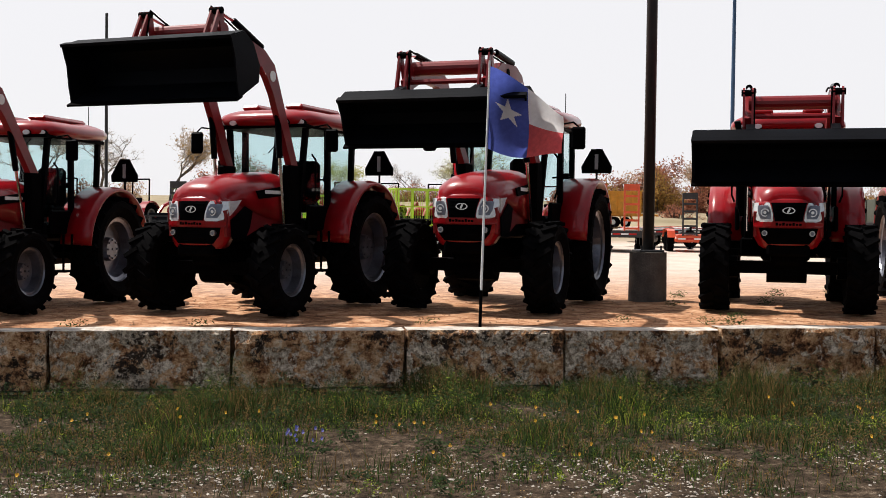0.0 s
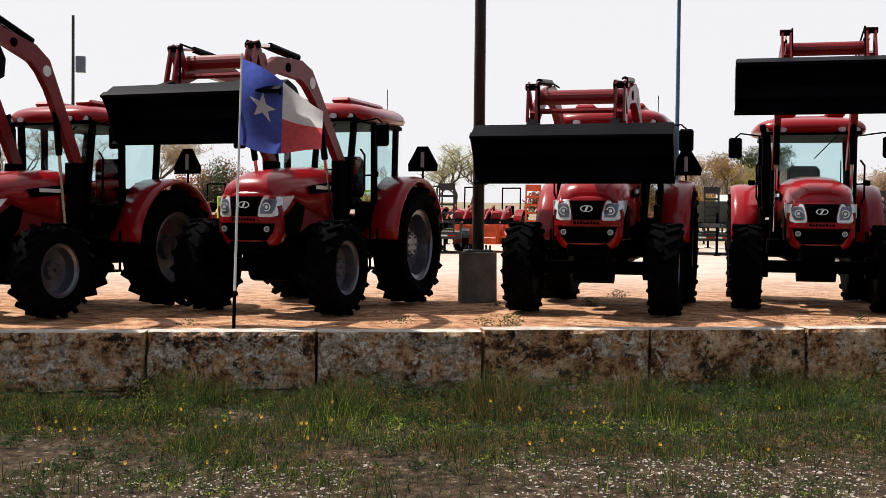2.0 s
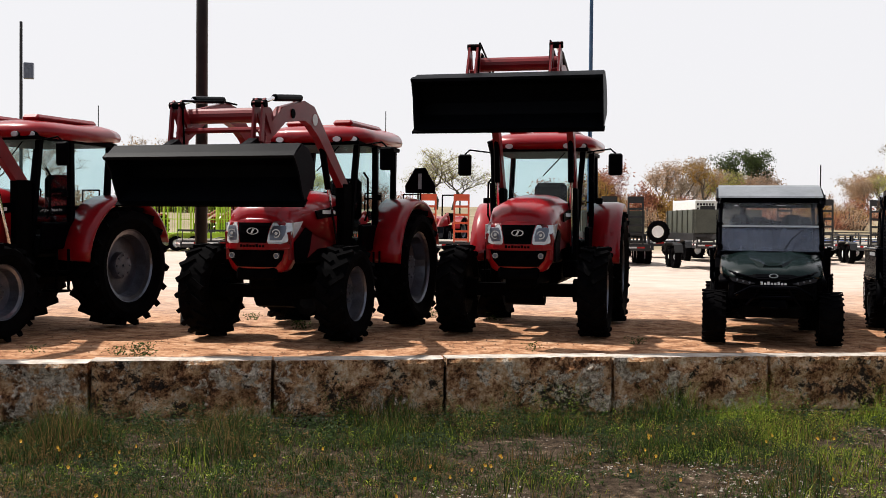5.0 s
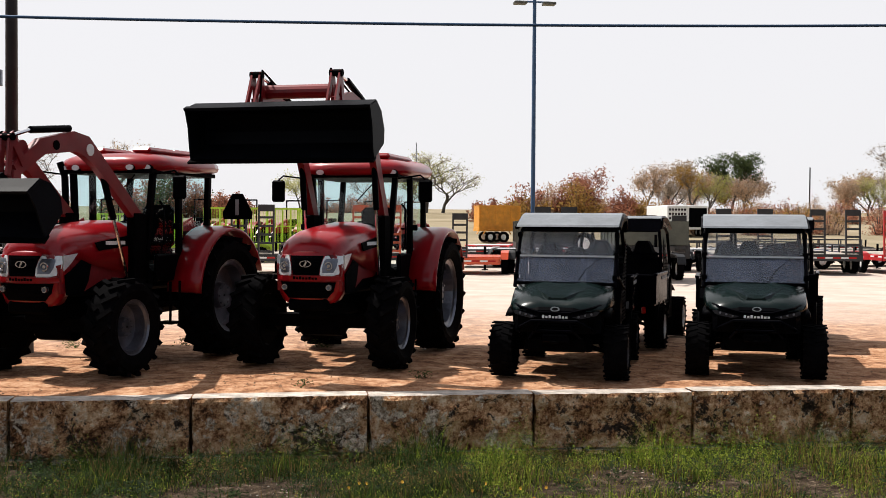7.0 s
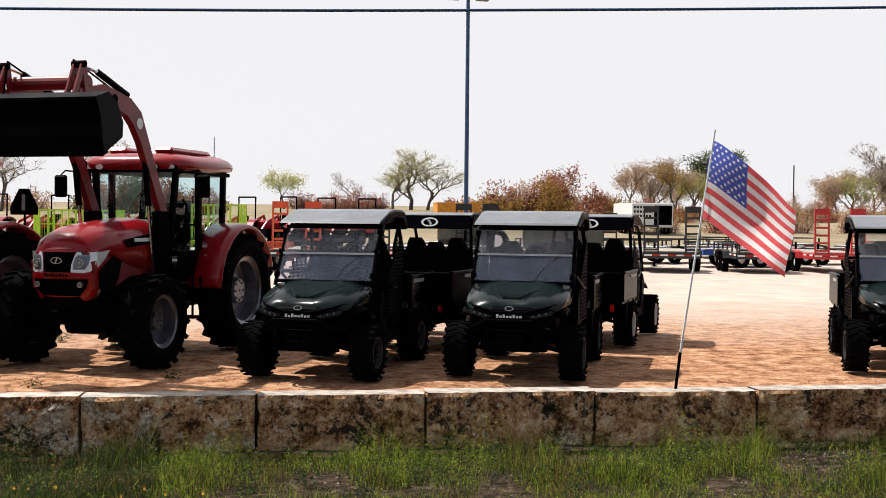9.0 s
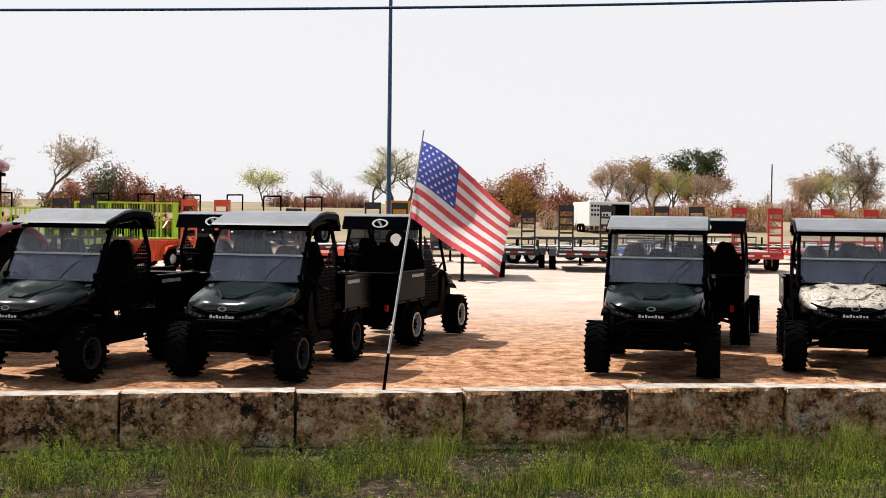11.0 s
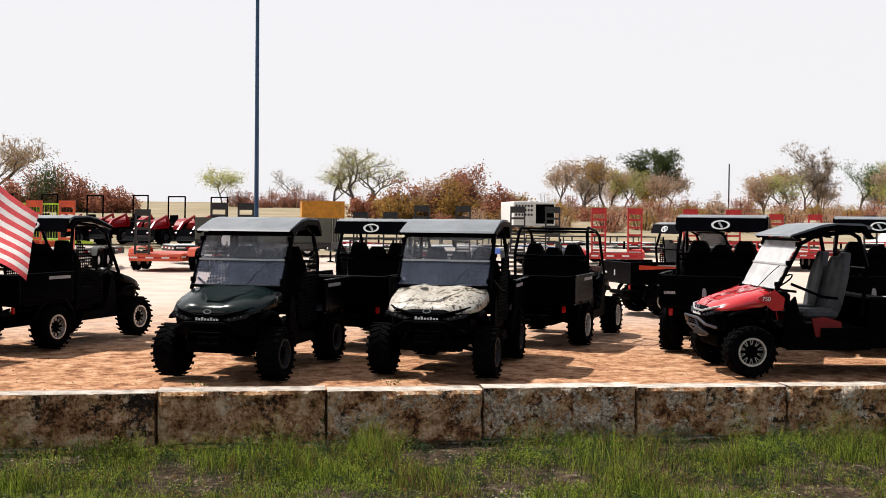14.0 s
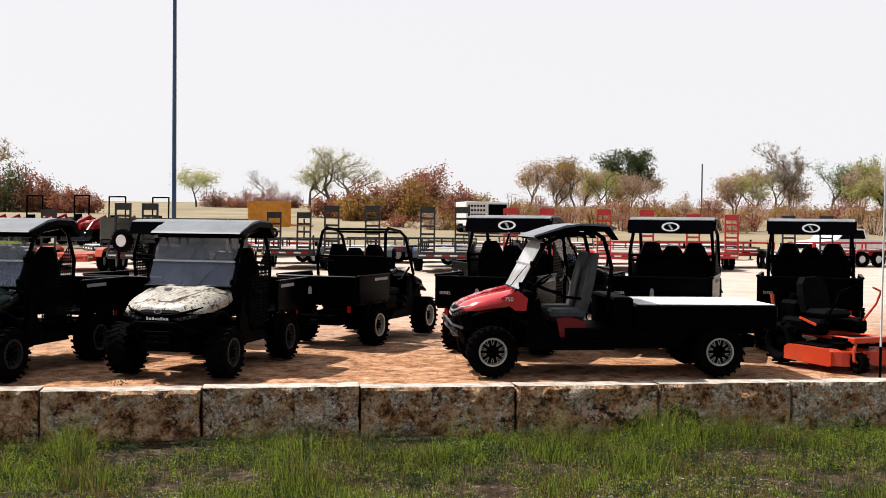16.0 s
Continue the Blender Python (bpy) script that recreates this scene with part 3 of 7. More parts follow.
def loader(par, lift, tilt, width, size):
    """Mast posts, bent boom arms, cylinders, cross tubes and bucket. lift: degrees the boom is turned up."""
    px, pz = 0.95, 1.80
    a = radians(lift)

    def rot(y, z):
        return (px + y * math.cos(a) + z * math.sin(a), pz - y * math.sin(a) + z * math.cos(a))

    knee, nose, end = rot(-0.93, 1.12), rot(-1.70, 1.24), rot(-2.19, 1.06)
    for s in (-1, 1):
        x = s * 0.50
        bm = nb()
        box(bm, x - 0.06, x + 0.06, 0.74, 1.02, 0.75, 1.92, 0.015)
        box(bm, x - 0.10, x + 0.08, 0.60, 1.04, 0.72, 0.95, 0.02)
        part("mast", bm, CHASSIS, par)
        bm = nb()
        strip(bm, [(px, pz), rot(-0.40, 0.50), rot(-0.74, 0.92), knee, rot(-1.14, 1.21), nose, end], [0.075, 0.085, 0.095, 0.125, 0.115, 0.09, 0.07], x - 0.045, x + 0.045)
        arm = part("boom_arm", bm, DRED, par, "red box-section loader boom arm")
        bm = nb()
        q = rot(-0.88, 1.07)
        disc(bm, (x + s * 0.048, q[0], q[1]), 0.07, "x", 0.01)
        part("decal", bm, WHITE, arm, "round pale decal")
        bm = nb()
        q = rot(-1.48, 1.22)
        disc(bm, (x + s * 0.048, q[0], q[1]), 0.055, "x", 0.012)
        part("pivot_cap", bm, CHASSIS, arm)
        bm = nb()
        q0, q1 = (0.70, 1.05), rot(-0.66, 0.86)
        qm = (q0[0] * 0.45 + q1[0] * 0.55, q0[1] * 0.45 + q1[1] * 0.55)
        rod(bm, (x, q0[0], q0[1]), (x, qm[0], qm[1]), 0.022, 8)
        part("piston", bm, CHROME, par, "chrome lift piston")
        bm = nb()
        rod(bm, (x, qm[0], qm[1]), (x, q1[0], q1[1]), 0.042, 10)
        part("lift_cylinder", bm, GLOSSBLK, par)
        bm = nb()
        c0, c1 = rot(-1.15, 1.36), rot(-1.82, 1.44)
        rod(bm, (x, c0[0], c0[1]), (x, c1[0], c1[1]), 0.040, 10)
        part("tilt_cylinder", bm, GLOSSBLK, par)
        bm = nb()
        c2 = rot(-2.20, 1.42)
        rod(bm, (x, c1[0], c1[1]), (x, c2[0], c2[1]), 0.022, 8)
        part("piston", bm, CHROME, par)
        e2 = (end[0] - 0.02, end[1] - 0.22)
        for w in (-0.05, 0.05):
            for a_, b_, th in ((rot(-2.06, 1.10), rot(-2.20, 1.46), 0.045), (c2, (e2[0] - 0.12, e2[1] + 0.16), 0.035), (end, e2, 0.06)):
                bm = nb()
                strip(bm, [a_, b_], th, x + w - 0.012, x + w + 0.012)
                part("link_plate", bm, DRED, par)
        bm = nb()
        disc(bm, (x, c2[0], c2[1]), 0.04, "x", 0.16)
        part("pivot_pin", bm, CHASSIS, par)
        bm = nb()
        pts = [rot(-0.95, 1.28), rot(-1.3, 1.36), rot(-1.65, 1.40), (c2[0], c2[1] + 0.05), (end[0] - 0.05, end[1] - 0.1)]
        tube(bm, [(x - s * 0.07, y, z) for y, z in pts], 0.012, 5)
        part("hydraulic_hose", bm, BLACK, par)
    bm = nb()
    q = rot(-1.98, 1.27)
    rod(bm, (-0.50, q[0], q[1]), (0.50, q[0], q[1]), 0.085, 14)
    part("cross_tube", bm, DRED, par)
    bm = nb()
    rod(bm, (-0.50, q[0] - 0.12, q[1] - 0.17), (0.50, q[0] - 0.12, q[1] - 0.17), 0.03, 8)
    part("cross_tube", bm, DRED, par)
    bucket_parts(par, width, (end[0] - 0.08, end[1] - 0.24), radians(tilt), size)


def tractor(m, lift, tilt, label, plate=True, width=2.22, size=0.8):
    t = thing("tractor", label, "tractor", m, "row of tractors")
    # running gear
    bm = nb()
    box(bm, -0.20, 0.20, -0.40, 0.9, 0.62, 1.02, 0.04)
    box(bm, -0.24, 0.24, 0.9, 2.6, 0.58, 1.02, 0.04)
    box(bm, -0.33, 0.33, 0.9, 2.5, 0.62, 1.05, 0.05)
    box(bm, -0.26, 0.26, -0.60, -0.36, 0.74, 0.89, 0.03)
    part("chassis", bm, CHASSIS, t)
    bm = nb()
    prism(bm, [(-0.12, 0.50), (0.12, 0.50), (0.14, 0.66), (-0.14, 0.66)], -0.72, 0.72)
    rod(bm, (-0.25, 0, 0.52), (0.25, 0, 0.52), 0.14, 10)
    for s in (-1, 1):
        rod(bm, (s * 0.62, 0, 0.58), (s * 0.80, 0, 0.58), 0.15, 12)
    part("front_axle", bm, CHASSIS, t)
    bm = nb()
    rod(bm, (-0.80, 2.35, 0.80), (0.80, 2.35, 0.80), 0.16, 12)
    part("rear_axle", bm, CHASSIS, t)
    for s in (-1, 1):
        ag_wheel(t, s * 0.90, 0.0, 0.575, 0.37, 0.33)
        ag_wheel(t, s * 0.87, 2.35, 0.81, 0.47, 0.50)
    # bonnet and nose
    bm = nb()
    loft(bm, [hood_ring(-0.60, 0.30, 1.49, 1.56), hood_ring(-0.56, 0.36, 1.47, 1.64), hood_ring(-0.45, 0.40, 1.45, 1.715), hood_ring(-0.2, 0.43, 1.42, 1.785), hood_ring(0.3, 0.45, 1.30, 1.84), hood_ring(0.8, 0.47, 1.22, 1.88), hood_ring(1.08, 0.46, 1.22, 1.86)])
    hood = part("bonnet", bm, RED, t, "glossy red bonnet", True)
    hood.location.z = -0.06
    for s in (-1, 1):
        bm = nb()
        prism(bm, [(0.06, 1.62), (0.76, 1.70), (0.84, 1.58), (0.14, 1.52)], s * 0.466 - 0.008, s * 0.466 + 0.008)
        panel = part("name_panel", bm, BLACK, hood)
        bm = nb()
        box(bm, s * 0.477 - 0.003, s * 0.477 + 0.003, 0.26, 0.66, 1.59, 1.635)
        part("marking", bm, WHITE, panel, "pale bar marking")
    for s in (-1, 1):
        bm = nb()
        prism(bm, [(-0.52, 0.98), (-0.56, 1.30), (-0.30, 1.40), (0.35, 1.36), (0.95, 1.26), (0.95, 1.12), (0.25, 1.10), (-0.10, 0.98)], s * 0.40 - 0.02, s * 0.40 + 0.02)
        # the flank's shade is put in as a darker red than the bonnet
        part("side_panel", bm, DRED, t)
    bm = nb()
    box(bm, -0.36, 0.36, -0.35, 0.95, 0.92, 1.42, 0.03)
    part("engine_block", bm, BLACK, t)
    bm = nb()
    nose_panel(bm, [(0.895, -0.29, 0.29), (0.93, -0.35, 0.35), (1.02, -0.405, 0.405), (1.20, -0.425, 0.425), (1.40, -0.425, 0.425), (1.50, -0.40, 0.40), (1.53, -0.33, 0.33)], 0.0, back=-0.36)
    nose = part("nose", bm, RED, t, "rounded red nose and bumper", True)
    nose.location.z = -0.06
    bm = nb()
    nose_panel(bm, [(1.17, -0.40, 0.40), (1.185, -0.415, 0.415), (1.215, -0.415, 0.415), (1.23, -0.40, 0.40)], 0.022)
    band = part("bumper_band", bm, RED, nose)
    for i in range(8):
        bm = nb()
        nose_panel(bm, [(1.187, -0.155 + i * 0.04, -0.125 + i * 0.04), (1.213 + (0.01 if i in (0, 2, 5) else 0), -0.155 + i * 0.04, -0.125 + i * 0.04)], 0.0245, nx=1)
        part("marking", bm, BLACK, band)
    for rows, slats in (([(1.24, -0.165, 0.165), (1.36, -0.185, 0.185), (1.475, -0.215, 0.215)], 5), ([(0.955, -0.25, 0.25), (1.04, -0.325, 0.325), (1.155, -0.355, 0.355)], 4)):
        bm = nb()
        nose_panel(bm, rows, 0.006)
        z0, z1, w = rows[0][0], rows[-1][0], rows[0][2]
        for i in range(slats):
            z = z0 + (z1 - z0) * (i + 0.7) / (slats + 0.4)
            nose_panel(bm, [(z - 0.005, -w, w), (z + 0.005, -w, w)], 0.011, nx=4)
        part("grille", bm, BLACK, nose)
    bm = nb()
    ring(bm, (0, -0.672, 1.375), 0.062, 0.013, 1.25, 0.66)
    box(bm, -0.012, 0.012, -0.68, -0.668, 1.345, 1.405, rot=Matrix.Rotation(0.5, 4, "Y"))
    part("badge", bm, CHROME, nose, "oval chrome badge")
    for s in (-1, 1):
        def side(rows):
            return [(z, min(s * a, s * b), max(s * a, s * b)) for z, a, b in rows]
        bm = nb()
        nose_panel(bm, side([(1.232, 0.20, 0.33), (1.25, 0.185, 0.385), (1.33, 0.19, 0.42), (1.43, 0.215, 0.432), (1.475, 0.235, 0.432)]), 0.010)
        prism(bm, [(-0.49, 1.30), (-0.50, 1.475), (-0.24, 1.495), (-0.34, 1.40)], s * 0.432 - 0.010, s * 0.432 + 0.010)
        hl = part("headlight", bm, LAMPW, nose, "swept-back clear headlight")
        bm = nb()
        prism(bm, [(-0.44, 1.02), (-0.47, 1.25), (-0.36, 1.30), (-0.16, 1.42), (0.02, 1.36), (-0.04, 1.16), (-0.16, 1.00)], s * 0.437 - 0.008, s * 0.437 + 0.008)
        part("side_vent", bm, BLACK, nose, "black side vent")
        bm = nb()
        nose_panel(bm, side([(1.27, 0.215, 0.335), (1.33, 0.21, 0.365), (1.41, 0.23, 0.375), (1.44, 0.25, 0.37)]), 0.014)
        part("lens", bm, RIM, hl)
        bm = nb()
        yl = nose_y(0.285, 1.35)
        ring(bm, (s * 0.285, yl - 0.022, 1.35), 0.052, 0.013)
        disc(bm, (s * 0.285, yl - 0.020, 1.35), 0.020, "y", 0.012, 12)
        part("reflector", bm, CHROME, hl)
        bm = nb()
        yf = nose_y(0.285, 1.09)
        disc(bm, (s * 0.285, yf - 0.012, 1.09), 0.036, "y", 0.03, 14)
        fog = part("fog_lamp", bm, RIM, nose)
        bm = nb()
        ring(bm, (s * 0.285, yf - 0.030, 1.09), 0.034, 0.009)
        part("bezel", bm, CHROME, fog)
    # cab
    cab_z1 = 2.50
    bm = nb()
    box(bm, -0.60, 0.60, 1.05, 2.40, 0.95, 1.22, 0.04)
    part("cab_floor", bm, BLACK, t)
    corners = {"a": (0.50, 1.05, 0.60, 1.10), "b": (0.66, 1.62, 0.66, 1.60), "c": (0.66, 2.30, 0.62, 2.45)}
    for s in (-1, 1):
        for k in corners:
            x0, y0, x1, y1 = corners[k]
            bm = nb()
            loft(bm, [[(s * x0 + dx, y0 + dy, 1.1) for dx, dy in ((-.035, -.035), (.035, -.035), (.035, .035), (-.035, .035))],
                      [(s * x1 + dx, y1 + dy, cab_z1) for dx, dy in ((-.035, -.035), (.035, -.035), (.035, .035), (-.035, .035))]])
            part("cab_pillar", bm, BLACK, t)
        bm = nb()
        for (k0, k1) in (("a", "b"), ("b", "c")):
            p, q = corners[k0], corners[k1]
            bm.faces.new([bm.verts.new(v) for v in ((s * p[0], p[1], 1.25), (s * q[0], q[1], 1.25), (s * q[2], q[3], cab_z1), (s * p[2], p[3], cab_z1))])
        part("side_window", bm, GLASS, t)
        bm = nb()
        box(bm, s * 0.66 - 0.03, s * 0.66 + 0.03, 1.05, 1.60, 1.05, 1.40, 0.02)
        tube(bm, [(s * 0.70, 1.12, 1.45), (s * 0.74, 1.12, 1.55), (s * 0.74, 1.12, 2.0), (s * 0.68, 1.12, 2.08)], 0.014)
        part("door_panel", bm, BLACK, t)
        # steps
        bm = nb()
        for z in (0.50, 0.75):
            box(bm, s * 0.72 - 0.12, s * 0.72 + 0.12, 1.15, 1.40, z, z + 0.03, 0.005)
        box(bm, s * 0.80, s * 0.80 + 0.02, 1.15, 1.18, 0.5, 1.05)
        box(bm, s * 0.80, s * 0.80 + 0.02, 1.37, 1.40, 0.5, 1.05)
        part("step", bm, CHASSIS, t)
        # fender
        bm = nb()
        R = 0.93
        angs = [radians(4 + 9.2 * i) for i in range(18)]
        rings = []
        for an in angs:
            y, z = 2.35 - R * math.cos(an), 0.84 + R * math.sin(an)
            yi, zi = 2.35 - (R - 0.05) * math.cos(an), 0.84 + (R - 0.05) * math.sin(an)
            rings.append([(s * 0.60, y, z), (s * 0.98, y, z), (s * 1.08, 2.35 - (R - 0.03) * math.cos(an), 0.84 + (R - 0.03) * math.sin(an)), (s * 1.08, yi, zi - 0.02), (s * 0.60, yi, zi)])
        loft(bm, rings)
        part("fender", bm, RED, t, "curved red rear fender", True)
        bm = nb()
        box(bm, s * 0.60 - 0.02, s * 0.60 + 0.02, 1.75, 3.0, 0.85, 1.62, 0.02)
        part("inner_fender", bm, BLACK, t)
        # mirror
        bm = nb()
        tube(bm, [(s * 0.66, 1.02, 2.42), (s * 0.98, 0.98, 2.46), (s * 1.05, 0.98, 2.40)], 0.011)
        arm = part("mirror_arm", bm, BLACK, t)
        bm = nb()
        box(bm, s * 1.05 - 0.095, s * 1.05 + 0.095, 0.95, 1.01, 2.10, 2.40, 0.025)
        part("mirror", bm, BLACK, arm)
        # roof lamps
        for dx in (0.40, 0.60):
            bm = nb()
            disc(bm, (s * dx, 0.905 + (dx - 0.4) * 0.35, 2.50), 0.055, "y", 0.05, 18, 1.25, 0.8)
            lamp = part("roof_lamp", bm, BLACK, t)
            bm = nb()
            disc(bm, (s * dx, 0.875 + (dx - 0.4) * 0.35, 2.50), 0.043, "y", 0.02, 18, 1.25, 0.8)
            part("lens", bm, LAMPW, lamp)
        bm = nb()
        box(bm, s * 0.80 - 0.05, s * 0.80 + 0.05, 1.30, 1.34, 1.72, 1.80, 0.01)
        tube(bm, [(s * 0.62, 1.32, 1.74), (s * 0.80, 1.32, 1.75)], 0.012)
        part("indicator", bm, BLACK, t)
    for y, x0, x1, z0 in ((1.06, 0.50, 0.60, 1.55), (2.44, 0.62, 0.62, 1.5)):
        bm = nb()
        bm.faces.new([bm.verts.new(v) for v in ((-x0, y, z0), (x0, y, z0), (x1, y + (0.03 if y < 2 else 0), cab_z1), (-x1, y + (0.03 if y < 2 else 0), cab_z1))])
        part("windscreen" if y < 2 else "rear_window", bm, GLASS, t)
    bm = nb()
    plan = [(-0.30, 0.86), (-0.56, 0.90), (-0.72, 1.02), (-0.78, 1.30), (-0.80, 1.9), (-0.78, 2.35), (-0.70, 2.60), (-0.40, 2.70), (0.40, 2.70), (0.70, 2.60), (0.78, 2.35), (0.80, 1.9), (0.78, 1.30), (0.72, 1.02), (0.56, 0.90), (0.30, 0.86)]
    loft(bm, [[(x * k, 1.76 + (y - 1.76) * k2, z + 0.03 * (y > 2.2)) for x, y in plan]
              for k, k2, z in ((0.90, 0.92, 2.46), (0.98, 0.985, 2.485), (1.0, 1.0, 2.53), (0.985, 0.99, 2.58), (0.93, 0.95, 2.625), (0.84, 0.88, 2.66), (0.70, 0.78, 2.69), (0.40, 0.5, 2.705))])
    roof = part("cab_roof", bm, RED, t, "moulded red cab roof", True)
    bm = nb()
    for s in (-1, 1):
        box(bm, s * 0.34 - 0.14, s * 0.34 + 0.14, 1.2, 2.35, 2.70, 2.78, 0.035)
    box(bm, -0.45, 0.45, 1.9, 2.42, 2.70, 2.79, 0.04)
    part("roof_ridge", bm, RED, roof)
    bm = nb()
    box(bm, -0.68, 0.68, 0.93, 2.55, 2.43, 2.485, 0.01)
    part("headliner", bm, BLACK, roof)
    # inside the cab
    bm = nb()
    box(bm, -0.24, 0.24, 1.75, 2.2, 1.30, 1.48, 0.05)
    box(bm, -0.24, 0.24, 2.1, 2.25, 1.45, 2.05, 0.06)
    part("seat", bm, SEAT, t)
    bm = nb()
    rod(bm, (0, 1.18, 1.3), (0, 1.36, 1.72), 0.03)
    lathe_b = nb()
    lathe(lathe_b, [(0.0, 0.19), (0.012, 0.20), (0.0, 0.21), (-0.012, 0.20)], 20)
    place(lathe_b, Matrix.Translation((0, 1.38, 1.74)) @ Matrix.Rotation(radians(30), 4, "X") @ Matrix.Rotation(radians(90), 4, "Y"))
    tmp = bpy.data.meshes.new("tmp")
    lathe_b.to_mesh(tmp)
    lathe_b.free()
    bm.from_mesh(tmp)
    bpy.data.meshes.remove(tmp)
    part("steering_wheel", bm, BLACK, t)
    bm = nb()
    box(bm, -0.28, 0.28, 1.10, 1.30, 1.25, 1.62, 0.06)
    part("dashboard", bm, BLACK, t)
    bm = nb()
    tube(bm, [(0.35, 1.07, 2.42), (0.05, 1.05, 2.10)], 0.008)
    part("wiper", bm, BLACK, t)
    # exhaust
    bm = nb()
    tube(bm, [(-0.60, 0.98, 1.30), (-0.64, 0.98, 2.40), (-0.68, 0.93, 2.58)], 0.045, 10)
    rod(bm, (-0.60, 0.98, 1.35), (-0.63, 0.98, 2.0), 0.065, 10)
    part("exhaust_pipe", bm, BLACK, t)
    # slow-vehicle plate seen from its dark back
    if plate:
        bm = nb()
        poly = [(-0.22, 0.0), (0.22, 0.0), (0.23, 0.10), (0.08, 0.36), (-0.08, 0.36), (-0.23, 0.10)]
        loft(bm, [[(0.93 + x, 2.72, 1.86 + z) for x, z in poly], [(0.93 + x, 2.735, 1.86 + z) for x, z in poly]])
        tube(bm, [(0.93, 2.74, 1.70), (0.93, 2.74, 1.90)], 0.015)
        smv = part("warning_plate", bm, BLACK, t)
        bm = nb()
        box(bm, 0.905, 0.955, 2.708, 2.718, 1.92, 2.14)
        part("bracket", bm, DECALG, smv)
    bm = nb()
    rod(bm, (0.55, 2.3, 2.70), (0.55, 2.3, 3.0), 0.006)
    part("aerial", bm, BLACK, roof)
    loader(t, lift, tilt, width, size)
    return t


tractor(pose(-0.22, 2.2, 0, 0, 0, -20) @ Matrix.Scale(0.865, 4), 0, 40, "smaller red cab tractor with front loader on the dirt lot")
tractor(pose(2.76, 2.10, 0, 0, 0, -30) @ Matrix.Scale(0.94, 4), 12, 24, "red cab tractor with its black loader bucket raised high", width=2.30, size=1.0)
tractor(pose(5.95, 2.45, 0, 0, 0, -28.5), -4, 36, "red cab tractor, loader bucket raised, behind a flag")
tractor(pose(10.0, 2.20, 0, 0, 0, -25), -13, 40, "red cab tractor with its loader bucket held before the cab")
tractor(pose(13.18, 2.55, 0, 0, 0, -22), 9.5, 24, "red cab tractor with loader bucket raised above its roof", False, size=0.88)

# ---- utility vehicles ----


def seat_mesh(bm, x, y, z, k=1.0):
    box(bm, x - 0.23 * k, x + 0.23 * k, y - 0.25, y + 0.22, z, z + 0.13, 0.04)
    loft(bm, [[(x + dx * w * k, y + 0.17 + (zz - z) * 0.22 + dy, zz) for dx, dy in ((-1, -0.04), (-0.7, -0.06), (-0.4, -0.03), (0.4, -0.03), (0.7, -0.06), (1, -0.04), (0.8, 0.05), (-0.8, 0.05))]
              for zz, w in ((z + 0.08, 0.21), (z + 0.20, 0.25), (z + 0.50, 0.255), (z + 0.62, 0.225), (z + 0.72, 0.165), (z + 0.80, 0.135), (z + 0.86, 0.09))])


def lettering(words, par, m, size, material):
    """Flat raised letters under a part."""
    cu = bpy.data.curves.new("lettering", "FONT")
    cu.body, cu.size, cu.extrude = words, size, 0.002
    cu.materials.append(material)
    ob = new("lettering", cu)
    ob.parent = par
    ob.matrix_basis = m
    return ob


